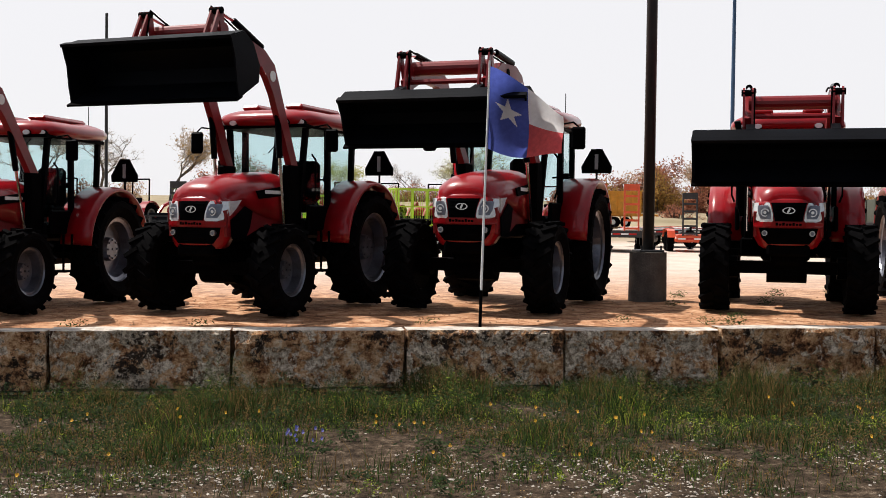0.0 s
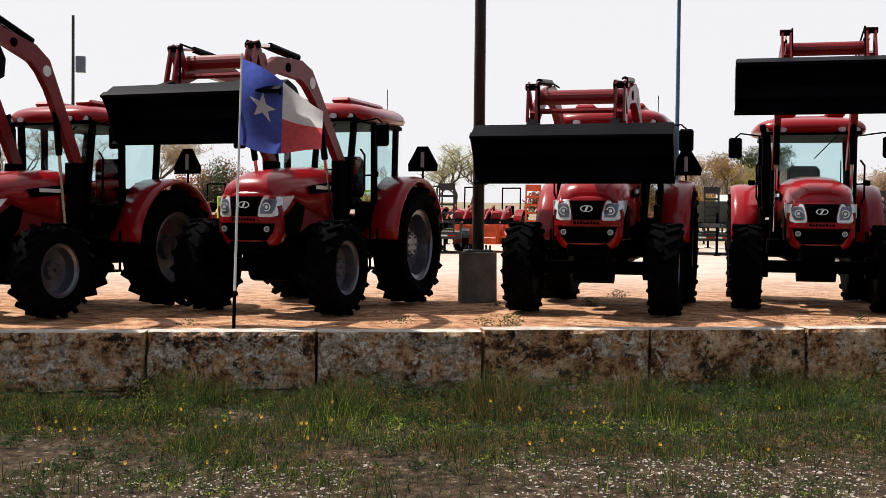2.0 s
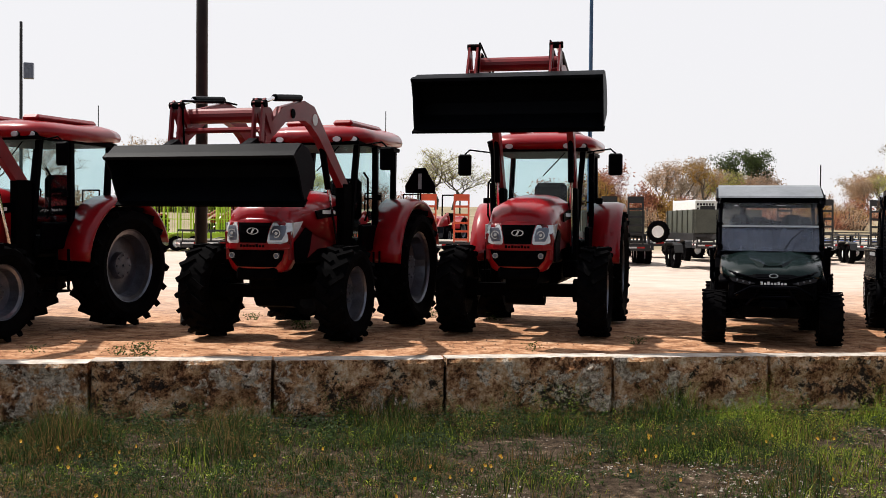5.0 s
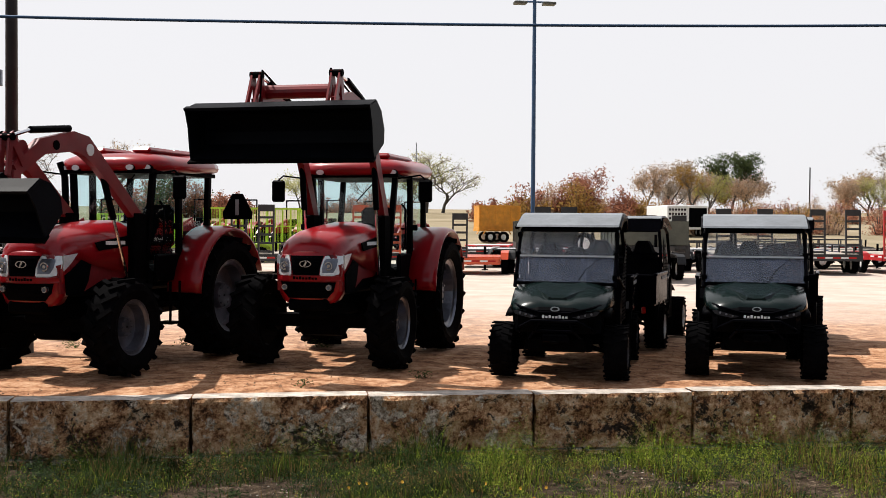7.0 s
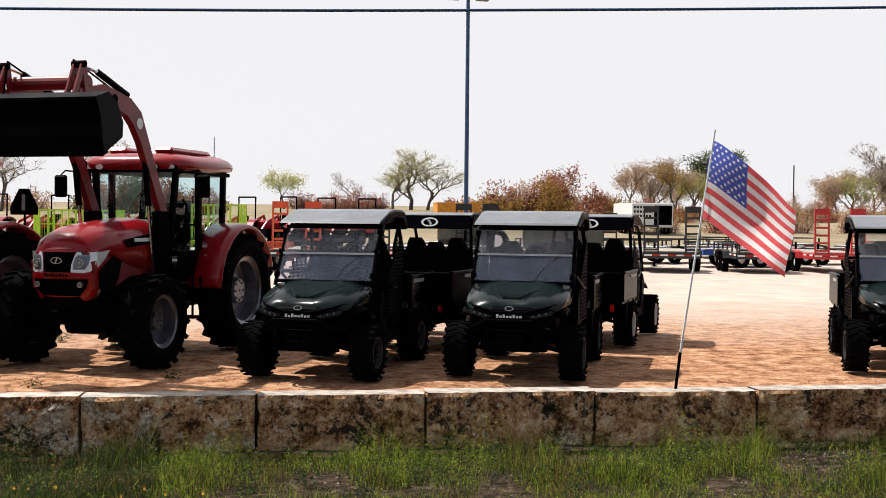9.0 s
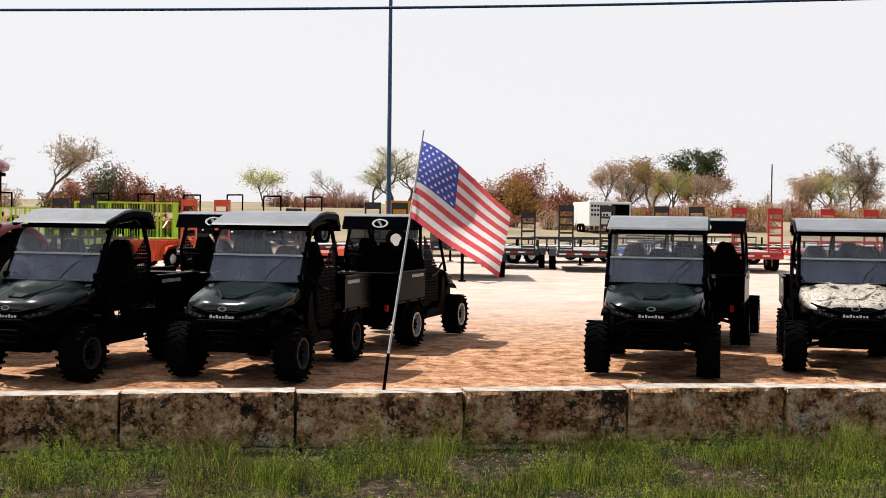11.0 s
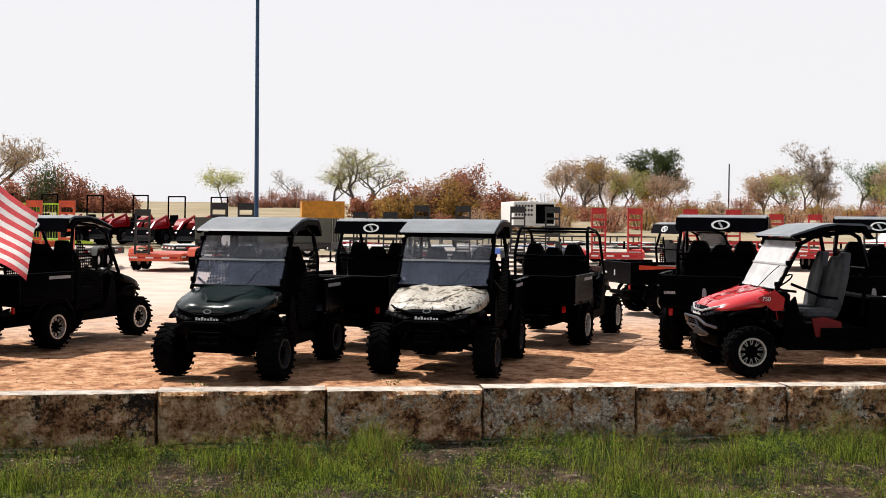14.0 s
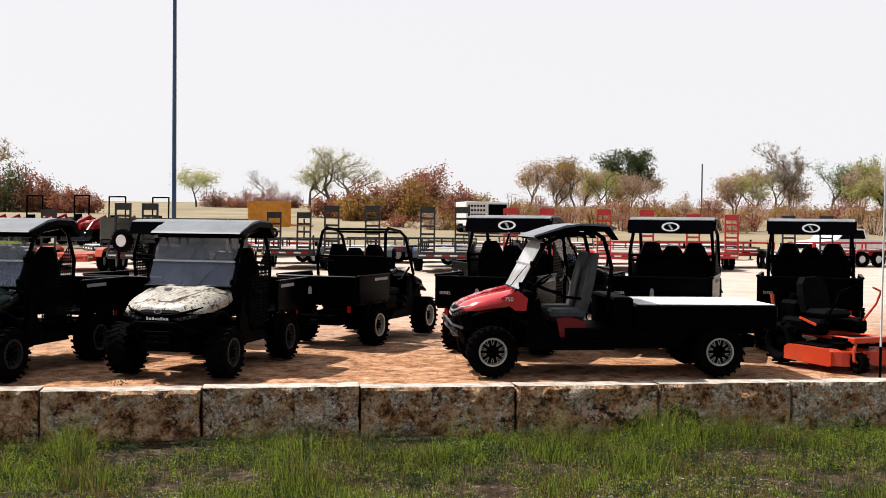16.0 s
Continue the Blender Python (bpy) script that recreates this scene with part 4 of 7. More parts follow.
def utv(m, label, hood_mat, group, wb=2.0, screen="split", roof="full", flat=False, bright=False, seat_mat=None, hood_label=""):
    """Side-by-side work vehicle. Its nose points to -y, its front axle stands at y = 0."""
    u = thing("utility_vehicle", label, "utility vehicle", m, group)
    end = wb + 0.72
    bm = nb()
    box(bm, -0.34, 0.34, -0.32, end - 0.1, 0.34, 0.50, 0.02)
    box(bm, -0.55, 0.55, 0.45, wb - 0.5, 0.36, 0.62, 0.03)
    part("frame", bm, CHASSIS, u)
    for s in (-1, 1):
        utv_wheel(u, s * 0.67, 0.0, 0.325, 0.27, bright)
        utv_wheel(u, s * 0.63, wb, 0.325, 0.28, bright)
        for y in (0.0, wb):
            bm = nb()
            tube(bm, [(s * 0.20, y - 0.12, 0.42), (s * 0.56, y, 0.32), (s * 0.20, y + 0.12, 0.42)], 0.020)
            tube(bm, [(s * 0.20, y - 0.10, 0.54), (s * 0.56, y, 0.43), (s * 0.20, y + 0.10, 0.54)], 0.018)
            rod(bm, (s * 0.50, y + 0.05, 0.36), (s * 0.34, y + 0.08, 0.78), 0.035)
            part("suspension_arm", bm, CHASSIS, u)
        # front mudguard and side body
        bm = nb()
        rings = []
        for i in range(9):
            a = radians(58 + 11 * i)
            y, z = -math.cos(a) * 0.47, 0.40 + math.sin(a) * 0.46
            rings.append([(s * 0.40, y, z), (s * 0.60, y * 1.02, z - 0.02), (s * 0.62, y * 0.97, z - 0.06), (s * 0.40, y * 0.92, z - 0.04)])
        loft(bm, rings)
        part("mudguard", bm, BLACK, u, "", True)
        bm = nb()
        prism(bm, [(0.45, 0.36), (0.50, 0.90), (0.60, 1.02), (0.68, 0.70), (0.80, 0.50), (wb - 0.72, 0.48), (wb - 0.62, 0.36)], s * 0.63 - 0.03, s * 0.63 + 0.03)
        box(bm, s * 0.56 - 0.04, s * 0.56 + 0.04, 1.00, wb - 0.55, 0.5, 0.74 if not flat else 0.62, 0.03)
        part("side_body", bm, BLACK, u)
    # bonnet
    bm = nb()

    def hr(y, hw, zb, zt, dip):
        return [(-hw, y, zb), (-hw * 0.96, y, zt - 0.06), (-hw * 0.62, y, zt), (-hw * 0.38, y, zt + 0.012), (-hw * 0.30, y, zt - dip), (hw * 0.30, y, zt - dip), (hw * 0.38, y, zt + 0.012), (hw * 0.62, y, zt), (hw * 0.96, y, zt - 0.06), (hw, y, zb)]
    loft(bm, [hr(-0.40, 0.40, 0.82, 0.87, 0.0), hr(-0.32, 0.52, 0.82, 0.925, 0.0), hr(-0.15, 0.58, 0.83, 0.985, 0.012), hr(0.02, 0.60, 0.86, 1.035, 0.02), hr(0.18, 0.61, 0.88, 1.07, 0.0), hr(0.36, 0.61, 0.94, 1.12, 0.0)])
    part("bonnet", bm, hood_mat, u, hood_label, True)
    bm = nb()
    loft(bm, [[(-w, y, z - 0.03), (-w + 0.035, y, z + 0.022), (-w * 0.45, y, z + 0.008), (w * 0.45, y, z + 0.008), (w - 0.035, y, z + 0.022), (w, y, z - 0.03)]
              for y, w, z in ((-0.26, 0.13, 0.950), (-0.16, 0.20, 0.982), (-0.02, 0.30, 1.018), (0.14, 0.35, 1.058), (0.30, 0.27, 1.100))])
    part("bonnet_panel", bm, hood_mat, u, "raised centre panel of the bonnet")
    bm = nb()
    loft(bm, [[(-0.50, -0.36, z0), (-0.44, -0.47 - d, z0), (-0.20, -0.54 - d, z0), (0.20, -0.54 - d, z0), (0.44, -0.47 - d, z0), (0.50, -0.36, z0), (0.50, 0.0, z0), (-0.50, 0.0, z0)]
              for z0, d in ((0.56, -0.04), (0.66, 0.0), (0.74, 0.03), (0.83, 0.01), (0.87, -0.04))])
    for i in range(4):
        box(bm, -0.26, 0.26, -0.556, -0.53, 0.585 + i * 0.035, 0.597 + i * 0.035)
    fas = part("fascia", bm, BLACK, u)
    fas.location.y = 0.11
    bm = nb()
    tube(bm, [(-0.50, -0.37, 0.885), (-0.40, -0.50, 0.855), (-0.16, -0.565, 0.80), (0.16, -0.565, 0.80), (0.40, -0.50, 0.855), (0.50, -0.37, 0.885)], 0.016, 6)
    part("fascia_lip", bm, DECALG if flat else GLOSSBLK, fas)
    bm = nb()
    ring(bm, (0, -0.572, 0.845), 0.040, 0.010, 1.3, 0.7, -0.5)
    part("badge", bm, ROOFM, fas)
    for i in range(8):
        bm = nb()
        x = -0.133 + i * 0.038
        box(bm, x - 0.013, x + 0.013, -0.590, -0.583, 0.742, 0.766 + (0.012 if i in (0, 2, 5) else 0))
        part("marking", bm, WHITE, fas)
    for s in (-1, 1):
        bm = nb()
        poly = [(0.20, 0.758), (0.46, 0.822), (0.50, 0.815), (0.47, 0.775), (0.28, 0.735)]
        loft(bm, [[(s * x, -0.592 + abs(x - 0.2) * 0.30, z) for x, z in poly], [(s * x, -0.40, z) for x, z in poly]])
        hl = part("headlight", bm, LENSD, u, "dark slanted headlight")
        hl.location.y = 0.11
        for x in (0.27, 0.34, 0.41):
            bm = nb()
            disc(bm, (s * x, -0.590 + (x - 0.2) * 0.30, 0.762 + (x - 0.27) * 0.22), 0.013, "y", 0.02, 10)
            part("lens", bm, RIM, hl)
        # front springs and skid of the open lower front
        bm = nb()
        rod(bm, (s * 0.36, -0.20, 0.34), (s * 0.30, -0.10, 0.72), 0.040, 8)
        part("spring", bm, CHASSIS, u)
    bm = nb()
    tube(bm, [(-0.44, -0.46, 0.60), (-0.40, -0.60, 0.64), (-0.26, -0.66, 0.715), (0.26, -0.66, 0.715), (0.40, -0.60, 0.64), (0.44, -0.46, 0.60)], 0.018, 8)
    tube(bm, [(-0.30, -0.52, 0.50), (-0.22, -0.64, 0.60), (-0.16, -0.66, 0.715)], 0.016)
    tube(bm, [(0.30, -0.52, 0.50), (0.22, -0.64, 0.60), (0.16, -0.66, 0.715)], 0.016)
    tube(bm, [(-0.22, -0.64, 0.60), (0.22, -0.64, 0.60)], 0.016)
    box(bm, -0.16, 0.16, -0.58, -0.48, 0.46, 0.56, 0.02)
    guard = part("bull_bar", bm, RIM if flat else GLOSSBLK, u, "silver bull bar" if flat else "")
    guard.location.y = 0.11
    bm = nb()
    rod(bm, (-0.05, -0.60, 0.47), (0.05, -0.60, 0.47), 0.016)
    part("tow_hook", bm, CHASSIS, guard)
    # cage
    by = wb - 0.55 if not flat else 1.45
    for s in (-1, 1):
        bm = nb()
        tube(bm, [(s * 0.61, 0.34, 1.05), (s * 0.60, 0.68, 1.70), (s * 0.58, 0.88, 1.80), (s * 0.57, by - 0.12, 1.85), (s * 0.58, by, 1.78), (s * 0.62, by + 0.10, 1.40), (s * 0.62, by + 0.04, 0.80)], 0.026, 8)
        part("cage_rail", bm, GLOSSBLK, u)
        bm = nb()
        tube(bm, [(s * 0.62, 0.55, 1.18), (s * 0.66, 0.95, 1.02), (s * 0.66, 1.15, 1.0)], 0.018)
        part("grab_bar", bm, GLOSSBLK, u)
        bm = nb()
        tube(bm, [(s * 0.60, by + 0.08, 1.30), (s * 0.30, by + 0.08, 1.32)], 0.018)
        part("grab_bar", bm, GLOSSBLK, u)
    bm = nb()
    tube(bm, [(-0.60, by + 0.09, 1.38), (0.60, by + 0.09, 1.38)], 0.02)
    tube(bm, [(-0.58, 0.90, 1.78), (0.58, 0.90, 1.78)], 0.02)
    tube(bm, [(-0.57, by - 0.06, 1.83), (0.57, by - 0.06, 1.83)], 0.02)
    part("cage_crossbar", bm, GLOSSBLK, u)
    # woven side nets
    if not flat and roof:
        for s in (-1, 1):
            bm = nb()
            n0 = 0.80
            for i in range(int((by - n0) / 0.045) + 1):
                y = n0 + i * 0.045
                box(bm, s * 0.64 - 0.003, s * 0.64 + 0.003, y - 0.011, y + 0.011, 0.60, 1.10 + 0.55 * (y - n0) / (by - n0))
            for i in range(22):
                z = 0.62 + i * 0.045
                y_in = n0 if z < 1.10 else n0 + (by - n0) * (z - 1.10) / 0.55
                if y_in < by - 0.05:
                    box(bm, s * 0.647 - 0.003, s * 0.647 + 0.003, y_in, by, z - 0.011, z + 0.011)
            part("side_net", bm, BLACK, u, "black woven side net")
    # windscreen
    if screen:
        y0, z0, y1, z1 = 0.33, 1.10, 0.66, 1.73
        ym, zm = y0 + (y1 - y0) * 0.52, z0 + (z1 - z0) * 0.52
        for nm, a, b, w0, w1, mt in (("lower_pane", (y0, z0), (ym, zm - 0.012), 0.585, 0.58, SCREENW if screen == "sky_washed" else SCREEN_LO),
                                     ("upper_pane", (ym, zm + 0.012), (y1, z1), 0.58, 0.575, SCREENW if screen == "sky_washed" else SCREEN)):
            bm = nb()
            loft(bm, [[(-w0, a[0], a[1]), (w0, a[0], a[1]), (w0, a[0] + 0.004, a[1] - 0.002), (-w0, a[0] + 0.004, a[1] - 0.002)],
                      [(-w1, b[0], b[1]), (w1, b[0], b[1]), (w1, b[0] + 0.004, b[1] - 0.002), (-w1, b[0] + 0.004, b[1] - 0.002)]])
            part(nm, bm, mt, u)
        bm = nb()
        box(bm, -0.58, 0.58, ym - 0.012, ym + 0.004, zm - 0.011, zm + 0.011)
        part("screen_joint", bm, LAMPW, u, "pale joint strip")
        bm = nb()
        tube(bm, [(0.16, y0 - 0.03, z0 + 0.03), (0.25, y0 + 0.06, z0 + 0.17), (0.42, ym - 0.03, zm - 0.02)], 0.006, 5)
        part("wiper", bm, BLACK, u)
        bm = nb()
        box(bm, -0.60, 0.60, y1 - 0.01, y1 + 0.03, z1 - 0.005, z1 + 0.035, 0.006)
        box(bm, -0.60, 0.60, y0 - 0.03, y0 + 0.01, z0 - 0.02, z0 + 0.02, 0.006)
        for s in (-1, 1):
            for f in (0.12, 0.55, 0.93):
                y, z = y0 + (y1 - y0) * f, z0 + (z1 - z0) * f
                box(bm, s * 0.60 - 0.03, s * 0.60 + 0.03, y - 0.02, y + 0.02, z - 0.03, z + 0.03)
        part("screen_frame", bm, GLOSSBLK, u)
    # roof
    if roof:
        bm = nb()
        ry = by + 0.16
        prof = [(0.52, 1.785), (0.54, 1.81), (0.94, 1.94), (1.15, 1.965), (ry - 0.15, 1.96), (ry, 1.92), (ry - 0.02, 1.89), (1.15, 1.93), (0.94, 1.905)]
        prism(bm, prof, -0.63, 0.63)
        rf = part("roof", bm, ROOFM, u, "satin black moulded roof")
        for s in (-1, 1):
            bm = nb()
            prism(bm, [(0.54, 1.785), (0.94, 1.91), (1.15, 1.94), (ry - 0.1, 1.93), (ry + 0.02, 1.76), (ry - 0.06, 1.76), (ry - 0.16, 1.86), (1.1, 1.87), (0.94, 1.84), (0.58, 1.75)], s * 0.635 - 0.02, s * 0.635 + 0.02)
            part("roof_edge", bm, GLOSSBLK, rf)
        if roof == "full":
            bm = nb()
            strip(bm, [(ry - 0.02, 1.92), (ry + 0.06, 1.72)], 0.012, -0.63, 0.63)
            val = part("rear_valance", bm, GLOSSBLK, rf)
            bm = nb()
            ring(bm, (0, ry + 0.050, 1.815), 0.098, 0.022, 1.35, 0.72, radians(22), 24, 0.010)
            box(bm, -0.014, 0.014, ry + 0.03, ry + 0.066, 1.77, 1.86, rot=Matrix.Rotation(0.6, 4, "Y"))
            part("badge", bm, WHITE, val, "white oval emblem")
    # seats and wheel
    for x in (-0.33, 0.33):
        bm = nb()
        seat_mesh(bm, x, by - 0.42, 0.72, 0.8 if flat else 1.0)
        part("seat", bm, seat_mat or SEAT, u)
    bm = nb()
    seat_mesh(bm, 0.0, by - 0.38, 0.66)
    part("seat", bm, seat_mat or SEAT, u)
    bm = nb()
    box(bm, -0.58, 0.58, 0.39, 0.58, 0.86, 1.08, 0.05)
    part("dashboard", bm, BLACK, u)
    bm = nb()
    lathe(bm, [(0.0, 0.155), (0.012, 0.168), (0.0, 0.18), (-0.012, 0.168)], 20)
    place(bm, Matrix.Translation((-0.33, 0.80, 1.16)) @ Matrix.Rotation(radians(35), 4, "X") @ Matrix.Rotation(radians(90), 4, "Y"))
    part("steering_wheel", bm, BLACK, u)
    bm = nb()
    rod(bm, (-0.33, 0.62, 1.02), (-0.33, 0.80, 1.16), 0.025)
    part("steering_column", bm, BLACK, u)
    # cargo bed
    b0 = by + 0.14
    if flat:
        bm = nb()
        box(bm, -0.72, 0.72, b0 + 0.26, end + 0.05, 0.62, 0.92, 0.015)
        bed = part("flat_bed", bm, GLOSSBLK, u)
        bm = nb()
        box(bm, -0.69, 0.69, b0 + 0.30, end + 0.02, 0.924, 0.938, 0.003)
        part("bed_liner", bm, WHITE, bed, "pale flat bed deck")
        bm = nb()
        box(bm, 0.60, 0.66, 0.95, b0, 0.36, 0.62, 0.01)
        part("sill", bm, BLACK, u)
        bm = nb()
        box(bm, -0.66, 0.66, b0 - 0.02, b0 + 0.25, 0.46, 1.02, 0.03)
        part("cab_back", bm, BLACK, u)
        for s in (-1, 1):
            bm = nb()
            prism(bm, [(0.42, 0.40), (0.48, 0.86), (0.62, 0.80), (0.86, 0.50), (b0, 0.46), (b0, 0.34), (0.50, 0.34)], s * 0.65 - 0.03, s * 0.65 + 0.03)
            part("sill_panel", bm, BLACK, u)
            bm = nb()
            prism(bm, [(0.90, 0.44), (0.84, 0.74), (1.00, 0.76), (1.22, 0.70), (1.26, 0.46)], s * 0.60 - 0.02, s * 0.60 + 0.02)
            part("seat_base_panel", bm, DRED, u, "red panel under the seat")
            bm = nb()
            prism(bm, [(0.10, 1.00), (0.33, 1.10), (0.46, 1.00), (0.44, 0.84), (0.30, 0.84)], s * 0.645 - 0.012, s * 0.645 + 0.012)
            cowl = part("cowl_panel", bm, HOODRED, u, "red cowl corner")
            if s > 0:
                lettering("750", cowl, pose(0.660, 0.16, 0.965, 90, 0, 90), 0.075, WHITE)
            bm = nb()
            prism(bm, [(b0, 0.40), (b0, 0.64), (end - 0.2, 0.64), (end - 0.2, 0.56), (wb - 0.42, 0.54), (wb - 0.50, 0.40)], s * 0.64 - 0.03, s * 0.64 + 0.03)
            part("bed_skirt", bm, BLACK, u)
    else:
        bm = nb()
        box(bm, -0.70, 0.70, b0, end, 0.66, 0.72, 0.01)
        bed = part("cargo_bed", bm, GLOSSBLK, u)
        for s in (-1, 1):
            bm = nb()
            box(bm, s * 0.70 - 0.025, s * 0.70 + 0.025, b0, end, 0.70, 1.11, 0.012)
            box(bm, s * 0.71 - 0.03, s * 0.71 + 0.03, b0, end, 1.10, 1.135, 0.01)
            bs = part("bed_side", bm, GLOSSBLK, bed)
            bm = nb()
            box(bm, s * 0.729 - 0.003, s * 0.729 + 0.003, b0 + 0.1, end - 0.55, 1.03, 1.075)
            part("marking", bm, DECALG, bs, "grey stripe decal")
            bm = nb()
            rings = []
            for i in range(8):
                a = radians(5 + 25 * i)
                y, z = wb - math.cos(a) * 0.46, 0.38 + math.sin(a) * 0.42
                rings.append([(s * 0.62, y, z), (s * 0.70, y, z - 0.01), (s * 0.71, wb + (y - wb) * 0.92, z - 0.06), (s * 0.62, wb + (y - wb) * 0.92, z - 0.05)])
            loft(bm, rings)
            part("rear_mudguard", bm, BLACK, u, "", True)
            bm = nb()
            box(bm, s * 0.55 - 0.03, s * 0.55 + 0.03, end - 0.02, end + 0.012, 0.56, 0.66, 0.01)
            part("tail_lamp", bm, TAIL, u)
        bm = nb()
        box(bm, -0.69, 0.69, end, end + 0.04, 0.68, 1.12, 0.012)
        gate = part("tailgate", bm, GLOSSBLK, bed)
        lettering("DIESEL", gate, pose(0.64, end + 0.043, 0.86, 90, 0, 180), 0.055, WHITE)
        bm = nb()
        loft(bm, [[(0.10 + dx, end + 0.042, z) for dx in (-w, w)] + [(0.10 + dx, end + 0.047, z) for dx in (w, -w)] for z, w in ((0.83, 0.03), (0.90, 0.03), (0.935, 0.022), (0.95, 0.01))])
        part("marking", bm, DECALG, gate, "pale arched sticker")
        bm = nb()
        box(bm, -0.35, 0.35, end - 0.06, end + 0.05, 0.44, 0.52, 0.015)
        box(bm, -0.06, 0.06, end, end + 0.12, 0.38, 0.44, 0.01)
        part("hitch_bumper", bm, CHASSIS, u)
    return u


FR = "row of utility vehicles by the wall"
BK = "row of utility vehicles facing away"
utv(pose(15.92, 1.22, 0, 0, 0, -22), "dark green utility vehicle with a black roof and split windscreen", DKGREEN, FR)
utv(pose(18.28, 1.08, 0, 0, 0, -22), "dark green utility vehicle with windscreen beside a flag", DKGREEN, FR)
utv(pose(23.28, 1.12, 0, 0, 0, -22), "dark green utility vehicle parked alone on the red dirt", DKGREEN, FR)
utv(pose(25.88, 1.14, 0, 0, 0, -22), "black utility vehicle with a camouflage-printed bonnet", CAMO, FR, hood_label="camouflage bonnet")
utv(pose(29.90, 1.42, 0, 0, 0, -94), "red-nosed utility vehicle with a long flat cargo bed", HOODRED, FR, wb=2.96, screen="sky_washed", roof="short", flat=True, bright=True, seat_mat=SEATG, hood_label="red bonnet")
back = utv(pose(20.95, 6.35, 0, 0, 0, 153), "black utility vehicle seen from behind, white emblem on its roof", GLOSSBLK, BK, screen=None, bright=True)
for x, y, a in ((18.45, 6.2, 153), (26.10, 6.3, 153), (31.46, 5.15, 152), (34.12, 5.2, 152), (36.5, 5.2, 152)):
    copy_thing(back, pose(x, y, 0, 0, 0, a) @ Matrix.Scale(1.06 if x > 31 else 1.0, 4))
utv(pose(29.10, 6.4, 0, 0, 0, 150), "black utility vehicle with an open tubular cage and no roof", GLOSSBLK, BK, screen=None, roof="", bright=True)
side_on = utv(pose(33.8, 10.2, 0, 0, 0, 97), "black utility vehicle parked sideways with a red stripe on its bed", GLOSSBLK, BK, wb=2.1, seat_mat=SEATG, bright=True)
stripe = nb()
prism(stripe, [(1.80, 1.00), (1.80, 1.03), (2.70, 1.07), (2.70, 0.97)], -0.738, -0.730)
part("marking", stripe, ORANGERED, side_on, "red stripe decal")

# ---- poles, cable, flags ----


def lot_pole():
    p = thing("light_pole", "dark weathered steel pole on a round concrete footing", "light pole", pose(8.9, 4.45, 0))
    bm = nb()
    bmesh.ops.create_cone(bm, cap_ends=True, segments=28, radius1=0.285, radius2=0.275, depth=0.74, matrix=Matrix.Translation((0, 0, 0.33)))
    part("footing", bm, CONC, p, "grey concrete footing")
    bm = nb()
    box(bm, -0.19, 0.19, -0.19, 0.19, 0.70, 0.735, 0.008)
    part("base_plate", bm, POLE, p)
    for a in range(4):
        bm = nb()
        x, y = 0.15 * (-1) ** a, 0.15 * (-1) ** (a // 2)
        rod(bm, (x, y, 0.70), (x, y, 0.80), 0.016, 6)
        part("anchor_bolt", bm, POLE, p)
    bm = nb()
    rod(bm, (0, 0, 0.72), (0, 0, 10.0), 0.088, 18, 0.07)
    part("shaft", bm, POLE, p, "", True)


def far_light_pole():
    p = thing("light_pole", "tall blue-grey pole with twin lamp heads", "light pole", pose(22.76, 33.5, -0.05))
    bm = nb()
    rod(bm, (0, 0, 0), (0, 0, 11.4), 0.10, 14, 0.075)
    part("shaft", bm, BLUEPOLE, p)
    bm = nb()
    tube(bm, [(-0.75, 0, 11.32), (0.75, 0, 11.32)], 0.04)
    part("crossarm", bm, BLUEPOLE, p)
    for s in (-1, 1):
        bm = nb()
        box(bm, s * 0.62 - 0.28, s * 0.62 + 0.28, -0.2, 0.2, 11.20, 11.32, 0.03)
        part("lamp_head", bm, OLIVE, p)


def thin_pole(x, y, h, r, label, case=True):
    p = thing("utility_pole", label, "utility pole", pose(x, y, ground_z(x, y) - 0.1))
    bm = nb()
    rod(bm, (0, 0, 0), (0, 0, h), r, 10, r * 0.8)
    part("shaft", bm, POLE, p)
    if case:
        bm = nb()
        box(bm, 0.2, 0.9, -0.2, 0.2, h * 0.72, h * 0.72 + 1.2, 0.04)
        part("equipment_box", bm, RIM, p)


lot_pole()
far_light_pole()
thin_pole(-9.6, 72, 15.0, 0.13, "slim grey pole with a small box far behind the lot")
thin_pole(92, 147, 8.0, 0.12, "slim wooden pole among bare trees", False)

cable_curve = bpy.data.curves.new("overhead_cable", "CURVE")
cable_curve.dimensions, cable_curve.bevel_depth, cable_curve.bevel_resolution = "3D", 0.0085, 2
sp = cable_curve.splines.new("BEZIER")
CABLE = [(-12, -5, 3.75), (0, -5, 3.10), (6, -5, 2.94), (10.6, -5, 2.912), (12.8, -5, 2.934), (15.1, -5, 2.987), (17.3, -5, 3.067), (19.6, -5, 3.17), (21.8, -5, 3.293), (25, -5, 3.51), (30, -5, 3.95), (42, -5, 5.3)]
sp.bezier_points.add(len(CABLE) - 1)
for bp_, co in zip(sp.bezier_points, CABLE):
    bp_.co, bp_.handle_left_type, bp_.handle_right_type = co, "AUTO", "AUTO"
cable_curve.materials.append(BLUEPOLE)
tagged(new("overhead_cable", cable_curve), "dark overhead cable slung along the lot", "cable")


